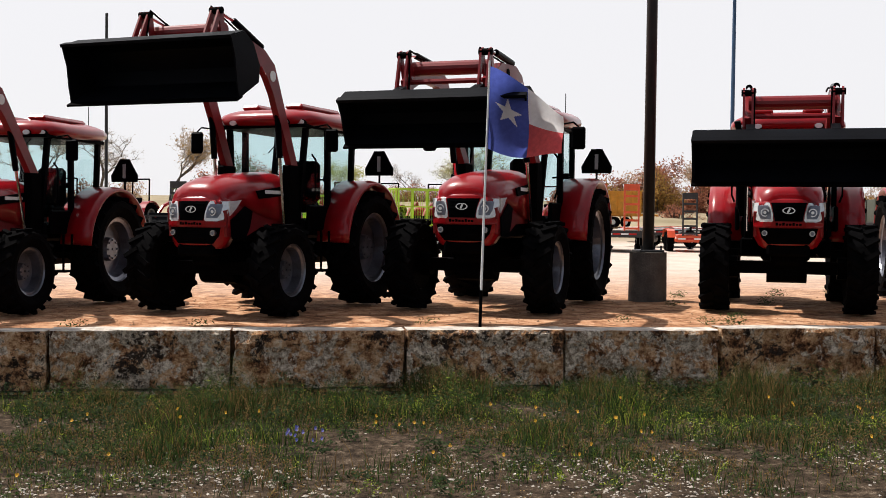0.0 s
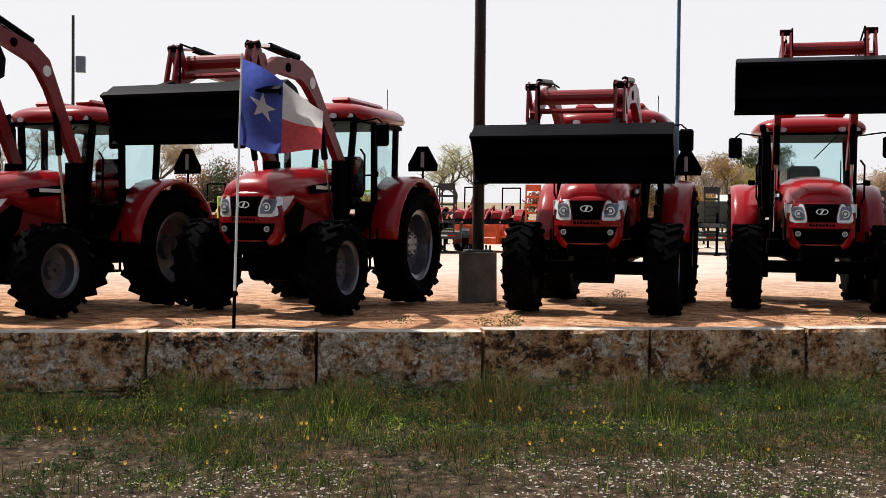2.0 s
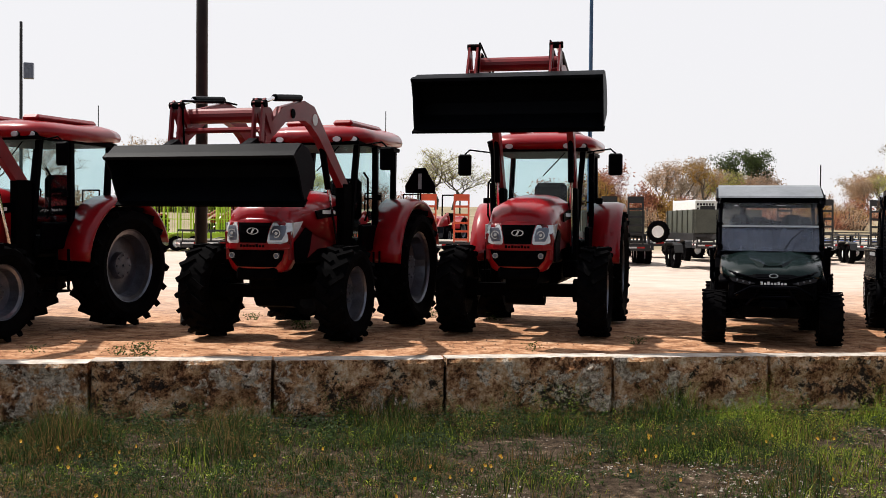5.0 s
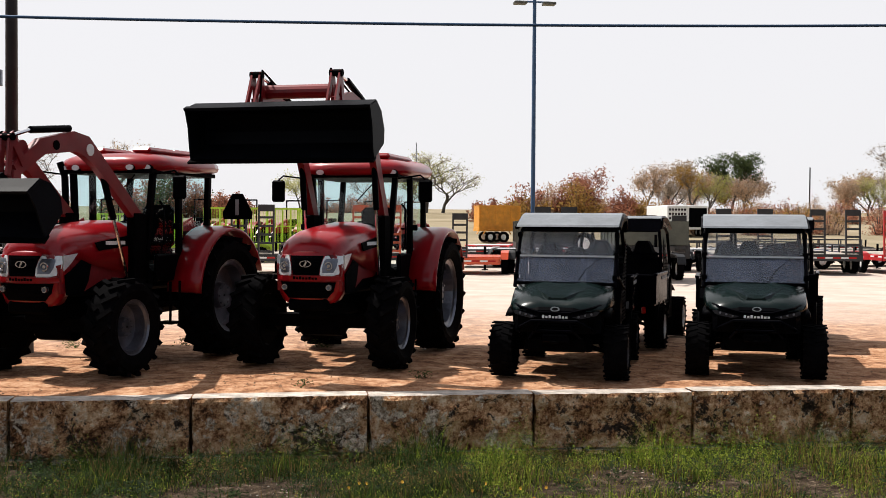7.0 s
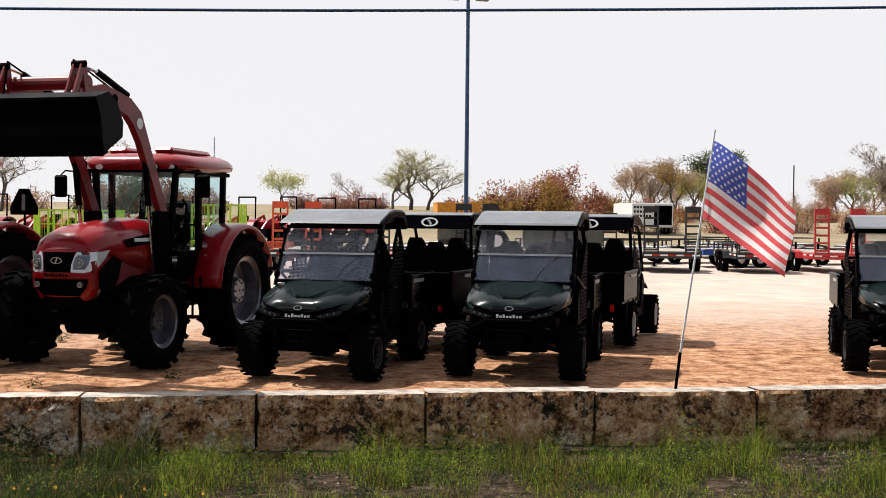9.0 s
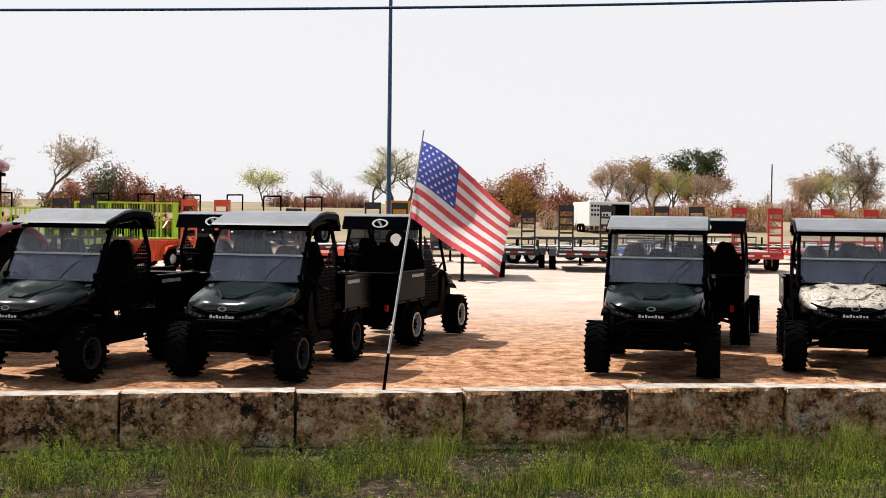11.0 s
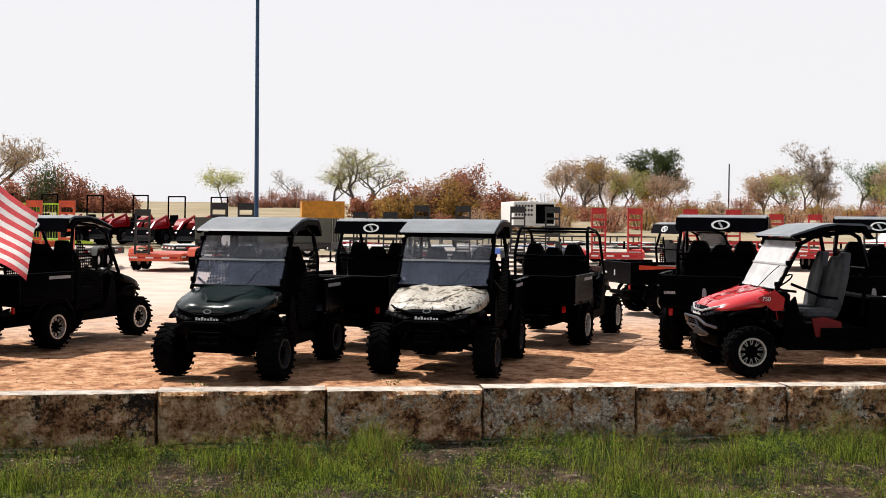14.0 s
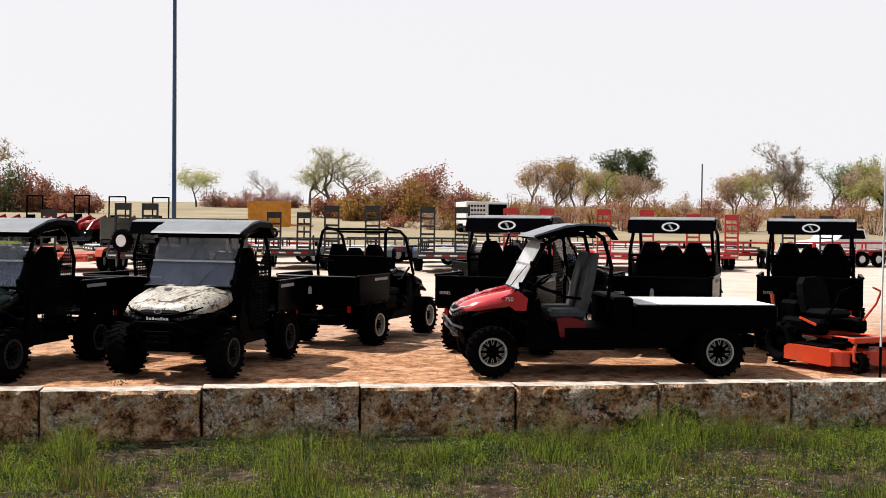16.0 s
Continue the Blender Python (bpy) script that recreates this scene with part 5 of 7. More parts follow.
def flag_surface(fly, hoist, droop, wave, lean, shrink=0.10):
    """A point of a blowing cloth from u along the fly and v down the hoist."""
    def at(u, v, off=0.0):
        def raw(u, v):
            x = fly * u + lean * v * hoist
            y = wave * math.sin(u * 7.5 + v * 1.6) * u ** 0.6 + 0.05 * math.sin(v * 5 + u * 3)
            z = -hoist * v * (1 - shrink * u ** 1.4) - droop * u ** 1.15 + 0.03 * math.sin(u * 6 + v * 2.5)
            return Vector((x, y, z))
        p = raw(u, v)
        if off:
            n = (raw(u + 0.01, v) - p).cross(raw(u, v + 0.01) - p).normalized()
            p = p + n * off
        return p
    return at


def cloth(name, at, u0, u1, v0, v1, material, par, nu=10, nv=6, label=""):
    bm = nb()
    vs = [[bm.verts.new(at(u0 + (u1 - u0) * i / nu, v0 + (v1 - v0) * j / nv)) for j in range(nv + 1)] for i in range(nu + 1)]
    for i in range(nu):
        for j in range(nv):
            bm.faces.new((vs[i][j], vs[i][j + 1], vs[i + 1][j + 1], vs[i + 1][j]))
    return part(name, bm, material, par, label, True)


def in_star(du, dv, r):
    """Whether a point lies in a five-pointed star of radius r, point up."""
    q = math.hypot(du, dv)
    if q > r:
        return False
    a = (math.atan2(du, -dv) % (2 * math.pi / 5))
    a = min(a, 2 * math.pi / 5 - a)
    # edge from the tip (r, 0) to the notch (0.382 r, 36 degrees)
    x, y = q * math.cos(a), q * math.sin(a)
    tx, ty = 0.382 * r * math.cos(math.pi / 5), 0.382 * r * math.sin(math.pi / 5)
    return (tx - r) * y - ty * (x - r) >= 0


def starred(name, at, u1, v1, nu, nv, stars, ratio, par, label):
    """A blue cloth into which white stars are set. stars: (u, v, radius in u); ratio: v per u for a round star."""
    cells = {}
    for i in range(nu):
        for j in range(nv):
            u, v = u1 * (i + 0.5) / nu, v1 * (j + 0.5) / nv
            hit = next((k for k, (su, sv, r) in enumerate(stars) if in_star(u - su, (v - sv) / ratio, r)), -1)
            cells.setdefault(hit, []).append((i, j))
    field = None
    for k in sorted(cells):
        verts, index, faces = [], {}, []
        for i, j in cells[k]:
            f = []
            for di, dj in ((0, 0), (0, 1), (1, 1), (1, 0)):
                key = (i + di, j + dj)
                if key not in index:
                    index[key] = len(verts)
                    verts.append(at(u1 * key[0] / nu, v1 * key[1] / nv))
                f.append(index[key])
            faces.append(f)
        me = bpy.data.meshes.new(name if k < 0 else "star")
        me.from_pydata(verts, [], faces)
        for f in me.polygons:
            f.use_smooth = True
        me.materials.append(FIELD if k < 0 else FWHITE)
        ob = new(name if k < 0 else "star", me)
        ob.parent = par if k < 0 else field
        if k < 0:
            field = ob
            ob["label"] = label
    return field


def staff(p, height, lean):
    bm = nb()
    rod(bm, (0, 0, -0.1), (lean * 0.14, 0, height * 0.14), 0.018, 8)
    part("socket", bm, BLACK, p, "dark lower end of the staff")
    bm = nb()
    rod(bm, (lean * 0.14, 0, height * 0.14), (lean, 0, height), 0.014, 8, 0.010)
    return part("staff", bm, SILVERP, p, "pale slender staff")


def state_flag():
    p = thing("flag", "blue, white and red flag with one star on a slim pole", "flag", pose(5.59, 0.33, 0))
    staff(p, 2.86, 0.07)
    at0 = flag_surface(0.84, 0.90, 0.50, 0.10, -0.02, 0.52)

    def at(u, v, off=0.0):
        return at0(u, v, off) + Vector((0.075, 0, 2.80))
    starred("field", at, 0.50, 1.0, 60, 110, [(0.26, 0.47, 0.175)], 1.0, p, "blue upright field")
    cloth("stripe", at, 0.50, 1, 0, 0.5, FWHITE, p, 10, 6, "white stripe")
    cloth("stripe", at, 0.50, 1, 0.5, 1, FRED, p, 10, 6, "faded red stripe")


def national_flag():
    p = thing("flag", "striped red and white flag with a starred blue canton", "flag", pose(19.88, 0.16, 0))
    staff(p, 2.86, 0.42)
    at0 = flag_surface(1.02, 0.86, 0.76, 0.09, -0.15)

    def at(u, v, off=0.0):
        return at0(u, v, off) + Vector((0.405, 0, 2.74))
    for i in range(13):
        u0 = 0.42 if i < 7 else 0.0
        cloth("stripe", at, u0, 1.0, i / 13, (i + 1) / 13, FRED if i % 2 == 0 else FWHITE, p, 12 if u0 else 18, 2)
    stars = [(0.42 * ((c + 0.5 + (0 if r % 2 == 0 else 0.5)) / 6.0), 7 / 13 * (r + 0.7) / 9.4, 0.021) for r in range(9) for c in range(6 if r % 2 == 0 else 5)]
    starred("canton", at, 0.42, 7 / 13, 110, 120, stars, 1.15, p, "blue canton")


def bare_staff():
    p = thing("flagpole", "slim pale flagpole with a dark foot behind the wall", "flagpole", pose(34.92, 0.28, 0))
    staff(p, 2.86, 0.02)


state_flag()
national_flag()
bare_staff()

# ---- ride-on mower ----


def mower():
    u = thing("zero_turn_mower", "orange zero-turn mower with a black high-back seat", "mower", pose(35.02, 1.42, 0, 0, 0, 17))
    bm = nb()
    prism(bm, [(-0.42, 0.07), (-0.46, 0.10), (-0.45, 0.27), (-0.40, 0.30), (0.36, 0.30), (0.42, 0.26), (0.42, 0.09)], -0.68, 0.68)
    for x, d in ((-0.40, 0.07), (0.05, 0.12), (0.44, 0.07)):
        bmesh.ops.create_cone(bm, cap_ends=True, segments=18, radius1=0.27, radius2=0.26, depth=0.19, matrix=Matrix.Translation((x, -0.28 - d, 0.18)))
    box(bm, 0.68, 0.86, -0.35, 0.25, 0.12, 0.16, 0.01)
    deck = part("mowing_deck", bm, ORANGERED, u)
    for x in (-0.42, 0.0, 0.42):
        bm = nb()
        disc(bm, (x, -0.34, 0.33), 0.10, "z", 0.08, 14)
        part("spindle_cover", bm, BLACK, deck)
    bm = nb()
    box(bm, -0.58, 0.58, -0.30, 0.34, 0.304, 0.33, 0.01)
    part("deck_cover", bm, BLACK, deck)
    bm = nb()
    box(bm, 0.30, 0.42, -0.66, -0.60, 0.42, 0.72, 0.01)
    part("height_plate", bm, ORANGERED, u)
    bm = nb()
    for s in (-1, 1):
        tube(bm, [(s * 0.28, 0.85, 0.42), (s * 0.28, -0.40, 0.42), (s * 0.44, -0.66, 0.44)], 0.035, 6)
    box(bm, -0.50, 0.50, -0.70, -0.62, 0.40, 0.48, 0.012)
    part("frame", bm, ORANGERED, u)
    for s in (-1, 1):
        t = tyre(u, (s * 0.50, 0.62, 0.30), s < 0, 0.30, 0.26, 0.16, 14, 0.02, 0.3)
        shared("mwrr", "rim", lambda b: hub_mesh(b, 0.16, 0.26), BLACK, t, (0, 0, 0))
        t = tyre(u, (s * 0.42, -0.70, 0.14), s < 0, 0.14, 0.13, 0.07, 12, 0.008, 0.0)
        shared("mwff", "rim", lambda b: hub_mesh(b, 0.07, 0.13), BLACK, t, (0, 0, 0))
        bm = nb()
        tube(bm, [(s * 0.42, -0.70, 0.14), (s * 0.51, -0.70, 0.17), (s * 0.50, -0.68, 0.32), (s * 0.42, -0.66, 0.44)], 0.02)
        part("caster_fork", bm, ORANGERED, u)
        bm = nb()
        box(bm, s * 0.36 - 0.10, s * 0.36 + 0.10, -0.05, 0.75, 0.44, 0.66, 0.05)
        tank = part("fuel_tank", bm, BLACK, u)
        bm = nb()
        prism(bm, [(0.02, 0.60), (0.34, 0.68), (0.35, 0.655), (0.03, 0.57)], s * 0.465 - 0.015, s * 0.47 + 0.015)
        part("trim", bm, ORANGERED, tank, "orange trim strip")
        bm = nb()
        tube(bm, [(s * 0.36, -0.02, 0.62), (s * 0.40, -0.22, 0.88), (s * 0.40, -0.30, 1.06), (s * 0.22, -0.32, 1.12)], 0.016)
        part("steering_lever", bm, ORANGERED if s > 0 else BLACK, u)
    bm = nb()
    box(bm, -0.24, 0.24, 0.05, 0.52, 0.66, 0.78, 0.05)
    loft(bm, [[(dx * w, 0.50 + (z - 0.7) * 0.25 + dy, z) for dx, dy in ((-1, -0.05), (1, -0.05), (1, 0.07), (-1, 0.07))] for z, w in ((0.72, 0.23), (0.95, 0.25), (1.12, 0.23), (1.22, 0.15))])
    part("seat", bm, SEAT, u)
    bm = nb()
    box(bm, -0.26, 0.26, 0.62, 1.0, 0.46, 0.88, 0.05)
    rod(bm, (-0.1, 0.82, 0.88), (-0.1, 0.82, 0.96), 0.09, 12)
    part("engine", bm, BLACK, u)
    bm = nb()
    tube(bm, [(-0.38, 0.92, 0.44), (-0.38, 1.0, 0.95)], 0.03)
    tube(bm, [(0.38, 0.92, 0.44), (0.38, 1.0, 0.95)], 0.03)
    part("guard_bar", bm, ORANGERED, u)
    bm = nb()
    box(bm, -0.32, 0.32, -0.55, -0.10, 0.40, 0.44, 0.01)
    part("footplate", bm, BLACK, u)


mower()

# ---- trailers in the rear of the lot ----


def ladder_ramp(par, x, y, z0, z1, w, material, lean=0.0):
    bm = nb()
    for s in (-1, 1):
        loft(bm, [[(x + s * w / 2 + dx, y + dy, z0) for dx, dy in ((-.03, -.04), (.03, -.04), (.03, .04), (-.03, .04))], [(x + s * w / 2 + dx, y + lean + dy, z1) for dx, dy in ((-.03, -.04), (.03, -.04), (.03, .04), (-.03, .04))]])
    n = max(4, int((z1 - z0) / 0.27))
    for i in range(n):
        f = (i + 0.5) / n
        z = z0 + (z1 - z0) * f
        box(bm, x - w / 2, x + w / 2, y + lean * f - 0.04, y + lean * f + 0.04, z - 0.04, z + 0.04)
    box(bm, x - w / 2, x + w / 2, y + lean - 0.035, y + lean + 0.035, z1 - 0.24, z1)
    part("loading_ramp", bm, material, par)


def trailer_wheel(par, x, y, r, rim):
    s = 1 if x > 0 else -1
    t = tyre(par, (x, y, r), s < 0, r, 0.24, r * 0.56, 16, 0.012, 0.0)
    shared(("twr", r, rim.name), "rim", lambda b: hub_mesh(b, r * 0.56, 0.26), rim, t, (0, 0, 0))


def flatbed(m, label, length, width, material, deck=DECK, ramps=None, ramp_h=1.7, rim=WHITE, rails=False, dz=0.78, gate=None, box_h=0.0, box_mat=None, mesh=None, jack=True, group="trailers at the back of the lot", tape=True):
    """Trailer whose tail stands at y = 0 and whose tongue points to +y."""
    t = thing("trailer", label, "trailer", m, group)
    h = width / 2
    bm = nb()
    for s in (-1, 1):
        box(bm, s * h - 0.05, s * h + 0.05, 0, length, dz - 0.24, dz, 0.01)
    for y in (0.03, length - 0.03):
        box(bm, -h, h, y - 0.03, y + 0.03, dz - 0.13, dz - 0.03)
    fr = part("chassis", bm, material, t)
    for s in (-1, 1):
        bm = nb()
        box(bm, s * h * 0.5 - 0.04, s * h * 0.5 + 0.04, 0.07, length - 0.07, dz - 0.22, dz - 0.135)
        part("beam", bm, material, fr)
    n = max(4, int(length / 0.7))
    for i in range(1, n):
        y = length * i / n
        bm = nb()
        box(bm, -h + 0.055, h - 0.055, y - 0.03, y + 0.03, dz - 0.13, dz - 0.03)
        part("cross_member", bm, material, fr)
    bm = nb()
    for s in (-1, 1):
        loft(bm, [[(s * h * 0.6 + dx, length, dz - 0.1 + dy) for dx, dy in ((-.05, -.07), (.05, -.07), (.05, .07), (-.05, .07))], [(s * 0.04 + dx, length + 1.3, dz - 0.12 + dy) for dx, dy in ((-.05, -.07), (.05, -.07), (.05, .07), (-.05, .07))]])
    box(bm, -0.07, 0.07, length + 1.25, length + 1.6, dz - 0.2, dz - 0.08, 0.02)
    part("tongue", bm, material, t)
    if jack:
        bm = nb()
        rod(bm, (0.12, length + 0.95, 0.03), (0.12, length + 0.95, dz + 0.35), 0.05, 8)
        box(bm, 0.0, 0.24, length + 0.83, length + 1.07, 0.0, 0.04, 0.01)
        part("jack", bm, BLACK, t)
    nplank = max(6, int(width / 0.24))
    for i in range(nplank):
        bm = nb()
        w = 2 * h / nplank
        box(bm, -h + i * w + 0.006, -h + (i + 1) * w - 0.006, 0.02, length - 0.02, dz, dz + 0.04)
        part("plank", bm, deck, t)
    wy = length * 0.42
    for s in (-1, 1):
        for k in (-0.45, 0.45):
            trailer_wheel(t, s * (h + 0.17), wy + k, 0.37, rim)
        bm = nb()
        strip(bm, [(wy - 0.95, 0.55), (wy - 0.80, 0.80), (wy - 0.5, 0.87), (wy + 0.5, 0.87), (wy + 0.80, 0.80), (wy + 0.95, 0.55)], 0.012, s * h + (0.03 if s > 0 else -0.32), s * h + (0.32 if s > 0 else -0.03))
        part("wheel_guard", bm, material, t)
    bm = nb()
    box(bm, -h, h, -0.06, 0.0, dz - 0.24, dz + 0.01, 0.01)
    tail = part("tail_beam", bm, material, t)
    if tape:
        for i in range(int(width / 0.30)):
            bm = nb()
            x = -h + 0.15 + i * 0.30
            box(bm, x - 0.14, x + 0.14, -0.066, -0.060, dz - 0.14, dz - 0.08)
            part("reflector", bm, TAIL if i % 2 else WHITE, tail)
        for i in range(int(length / 0.42)):
            for s in (-1, 1):
                bm = nb()
                y = 0.2 + i * 0.42
                box(bm, s * (h + 0.053) - 0.003, s * (h + 0.053) + 0.003, y - 0.2, y + 0.2, dz - 0.11, dz - 0.05)
                part("reflector", bm, TAIL if i % 2 else WHITE, fr)
    if ramps:
        for x in ramps:
            ladder_ramp(t, x, -0.02, dz - 0.05, dz + ramp_h, 0.52, gate or material, 0.10)
    if rails:
        bm = nb()
        for s in (-1, 1):
            box(bm, s * h - 0.03, s * h + 0.03, 0, length, dz + 0.32, dz + 0.38)
            for i in range(6):
                y = length * i / 5
                box(bm, s * h - 0.03, s * h + 0.03, max(0, y - 0.03), min(length, y + 0.03), dz, dz + 0.35)
        box(bm, -h, h, length - 0.03, length + 0.03, dz + 0.32, dz + 0.38)
        part("side_rail", bm, material, t)
    if mesh:
        z1 = dz + mesh
        bm = nb()
        for s in (-1, 1):
            box(bm, s * h - 0.03, s * h + 0.03, 0, length, z1 - 0.06, z1)
            box(bm, s * h - 0.02, s * h + 0.02, 0, length, dz + mesh * 0.5 - 0.02, dz + mesh * 0.5 + 0.02)
            for i in range(7):
                y = length * i / 6
                box(bm, s * h - 0.035, s * h + 0.035, y - 0.035, y + 0.035, dz, z1)
            for i in range(int(length / 0.12)):
                rod(bm, (s * h, i * 0.12, dz), (s * h, i * 0.12, z1), 0.006, 4)
        for y in (0, length):
            box(bm, -h, h, y - 0.03, y + 0.03, z1 - 0.06, z1)
            for i in range(int(width / 0.12)):
                rod(bm, (-h + i * 0.12, y, dz), (-h + i * 0.12, y, z1), 0.006, 4)
            for i in range(5):
                x = -h + width * i / 4
                box(bm, x - 0.025, x + 0.025, y - 0.025, y + 0.025, dz, z1)
        part("mesh_side", bm, material, t)
    if box_h:
        for s in (-1, 1):
            bm = nb()
            box(bm, s * h - 0.03, s * h + 0.03, 0, length, dz, dz + box_h, 0.01)
            side = part("box_side", bm, box_mat or material, t)
            for i in range(6):
                y = 0.1 + (length - 0.2) * i / 5
                bm = nb()
                box(bm, s * (h + 0.04) - 0.03, s * (h + 0.04) + 0.03, y - 0.04, y + 0.04, dz, dz + box_h)
                part("stake", bm, box_mat or material, side)
        for y in (0, length):
            bm = nb()
            box(bm, -h, h, y - 0.03, y + 0.03, dz, dz + box_h, 0.01)
            box(bm, -h, h, y - 0.05, y + 0.05, dz + box_h - 0.08, dz + box_h)
            part("box_end", bm, box_mat or material, t)
    return t


def gz(x, y):
    return pose(x, y, ground_z(x, y) + 0.01)


def at_yaw(x, y, a):
    return pose(x, y, ground_z(x, y) + 0.01, 0, 0, a)


flatbed(at_yaw(29.85, 28.1, -12), "black flatbed trailer with upright ladder ramps", 5.5, 2.1, TSTEEL, ramps=(-0.78, 0.78), ramp_h=1.75)
flatbed(at_yaw(33.35, 27.7, -12), "black tilt-deck trailer with upright ladder ramps", 5.0, 2.0, TSTEEL, ramps=(-0.66, 0.66), ramp_h=1.75, rails=True)
flatbed(at_yaw(36.75, 28.3, -10), "red flatbed trailer with upright red ladder ramps", 5.5, 2.0, TRED, ramps=(-0.70, 0.70), ramp_h=1.75)
flatbed(at_yaw(40.8, 28.7, -10), "red equipment trailer with two red ramps raised", 5.5, 2.1, TRED, ramps=(-0.85, 0.85), ramp_h=1.75)
flatbed(at_yaw(36.0, 37.5, -82), "long black flatbed trailer with striped reflective edge", 9.0, 2.3, TSTEEL, rails=False)
flatbed(at_yaw(33.2, 34.5, -86), "blue car-hauler trailer parked broadside", 5.0, 2.0, BLUE, rails=False, tape=False)
flatbed(at_yaw(41.5, 34.0, -84), "red broadside trailer with a striped reflective edge", 8.0, 2.2, TRED, rails=True)
flatbed(at_yaw(52.0, 36.0, -84), "red broadside trailer at the end of the row", 7.0, 2.2, TRED, rails=True)
dump = flatbed(at_yaw(24.9, 26.6, 172), "grey-olive dump trailer with plain steel sides", 4.2, 2.15, TSTEEL, box_h=0.78, box_mat=OLIVE, dz=1.22, tape=False)
dump2 = copy_thing(dump, at_yaw(22.6, 31.2, 170))
gt = flatbed(at_yaw(22.1, 26.7, -8), "black utility trailer with a tall mesh gate", 4.0, 1.95, TSTEEL, ramps=(-0.48, 0.48), ramp_h=1.75, rails=True, dz=0.75)
gt2 = copy_thing(gt, at_yaw(11.3, 27.0, -10))
flatbed(at_yaw(8.6, 41.0, -78), "lime green mesh-sided trailer", 4.6, 2.0, LIME, deck=LIME, mesh=1.75, dz=0.85, tape=False)
flatbed(at_yaw(3.0, 44.0, -70), "lime green cage trailer behind the tractors", 4.0, 2.0, LIME, deck=LIME, mesh=1.45, dz=0.85, tape=False)
flatbed(at_yaw(25.0, 61.0, -88), "amber mesh-sided trailer far back in the lot", 2.8, 1.8, YEL, deck=YEL, box_h=1.5, dz=1.0, tape=False)
flatbed(at_yaw(19.3, 28.0, -14), "orange equipment trailer with a dark ramp", 3.6, 1.9, ORANGE, deck=ORANGE, ramps=(-0.5,), gate=TSTEEL, ramp_h=1.65, dz=0.62)
flatbed(at_yaw(15.7, 27.6, -12), "black trailer with orange loading ramps upright", 4.5, 2.0, TSTEEL, ramps=(-0.6, 0.6), gate=ORANGE, ramp_h=1.75)
flatbed(at_yaw(19.0, 35.5, -70), "white-decked flatbed trailer with striped tape", 6.5, 2.2, TSTEEL, deck=WHITE)
flatbed(at_yaw(26.0, 37.0, -80), "black broadside flatbed with a pale deck", 7.0, 2.2, TSTEEL, deck=WHITE, rails=True)
flatbed(at_yaw(-3.0, 30.0, -60), "black flatbed trailer behind the tractors", 5.5, 2.1, TSTEEL, rails=True)
flatbed(at_yaw(6.2, 28.5, -80), "black flatbed trailer parked broadside behind the tractors", 5.0, 2.1, TSTEEL, rails=True)
flatbed(at_yaw(45.5, 44.0, -84), "black flatbed trailer broadside in the far row", 7.0, 2.2, TSTEEL, deck=WHITE)


flatbed(at_yaw(13.2, 29.0, -40), "orange box-sided implement trailer", 2.6, 1.8, ORANGE, deck=ORANGE, box_h=0.5, dz=0.55, tape=False)
flatbed(at_yaw(30.5, 39.0, -84), "black broadside trailer with stake rails", 6.0, 2.1, TSTEEL, rails=True)
flatbed(at_yaw(37.5, 46.0, -82), "black broadside trailer in the far row", 7.0, 2.1, TSTEEL, deck=WHITE, rails=True)
flatbed(at_yaw(22.0, 45.0, -84), "red broadside trailer in the far row", 6.0, 2.1, TRED, deck=WHITE)
flatbed(at_yaw(27.5, 30.5, -12), "black utility trailer with low rails and ramps", 4.5, 2.0, TSTEEL, ramps=(-0.6, 0.6), rails=True, ramp_h=1.5)
flatbed(at_yaw(45.0, 30.0, -10), "red equipment trailer with ramps upright", 5.5, 2.1, TRED, ramps=(-0.8, 0.8), ramp_h=1.6)
flatbed(at_yaw(49.5, 30.5, -10), "black equipment trailer with ramps upright", 5.5, 2.1, TSTEEL, ramps=(-0.8, 0.8), ramp_h=1.6)
flatbed(at_yaw(0.5, 27.5, -12), "black equipment trailer behind the tractors, ramps upright", 5.0, 2.1, TSTEEL, ramps=(-0.7, 0.7), ramp_h=1.6, rails=True)


def spare(x, y, z, label):
    w = thing("spare_wheel", label, "wheel", pose(x, y, z, 0, 0, 60))
    t = tyre(w, (0, 0, 0.37), False, 0.37, 0.24, 0.37 * 0.56, 16, 0.012, 0.0)
    shared(("twr", 0.37, WHITE.name), "rim", lambda b: hub_mesh(b, 0.21, 0.26), WHITE, t, (0, 0, 0))


spare(22.15, 23.0, ground_z(22.15, 23.0) + 0.9, "spare wheel mounted on a trailer side")


def stock_box():
    t = thing("livestock_trailer", "white slatted livestock trailer with a dark front", "trailer", at_yaw(41.3, 69.0, 0))
    bm = nb()
    box(bm, 0, 3.3, 0, 5.0, 0.55, 2.45, 0.05)
    body = part("body", bm, WHITE, t)
    for r in range(3):
        for i in range(6):
            bm = nb()
            x = 0.22 + i * 0.24
            box(bm, x - 0.075, x + 0.075, -0.012, 0.02, 1.35 + r * 0.34, 1.52 + r * 0.34)
            part("vent", bm, BLACK, body)
    bm = nb()
    box(bm, 1.75, 3.2, -0.02, 0.02, 0.75, 2.25, 0.02)
    part("front_panel", bm, BLACK, body)
    for x in (-0.1, 3.4):
        for y in (1.6, 2.5):
            trailer_wheel(t, x, y, 0.37, WHITE)


stock_box()


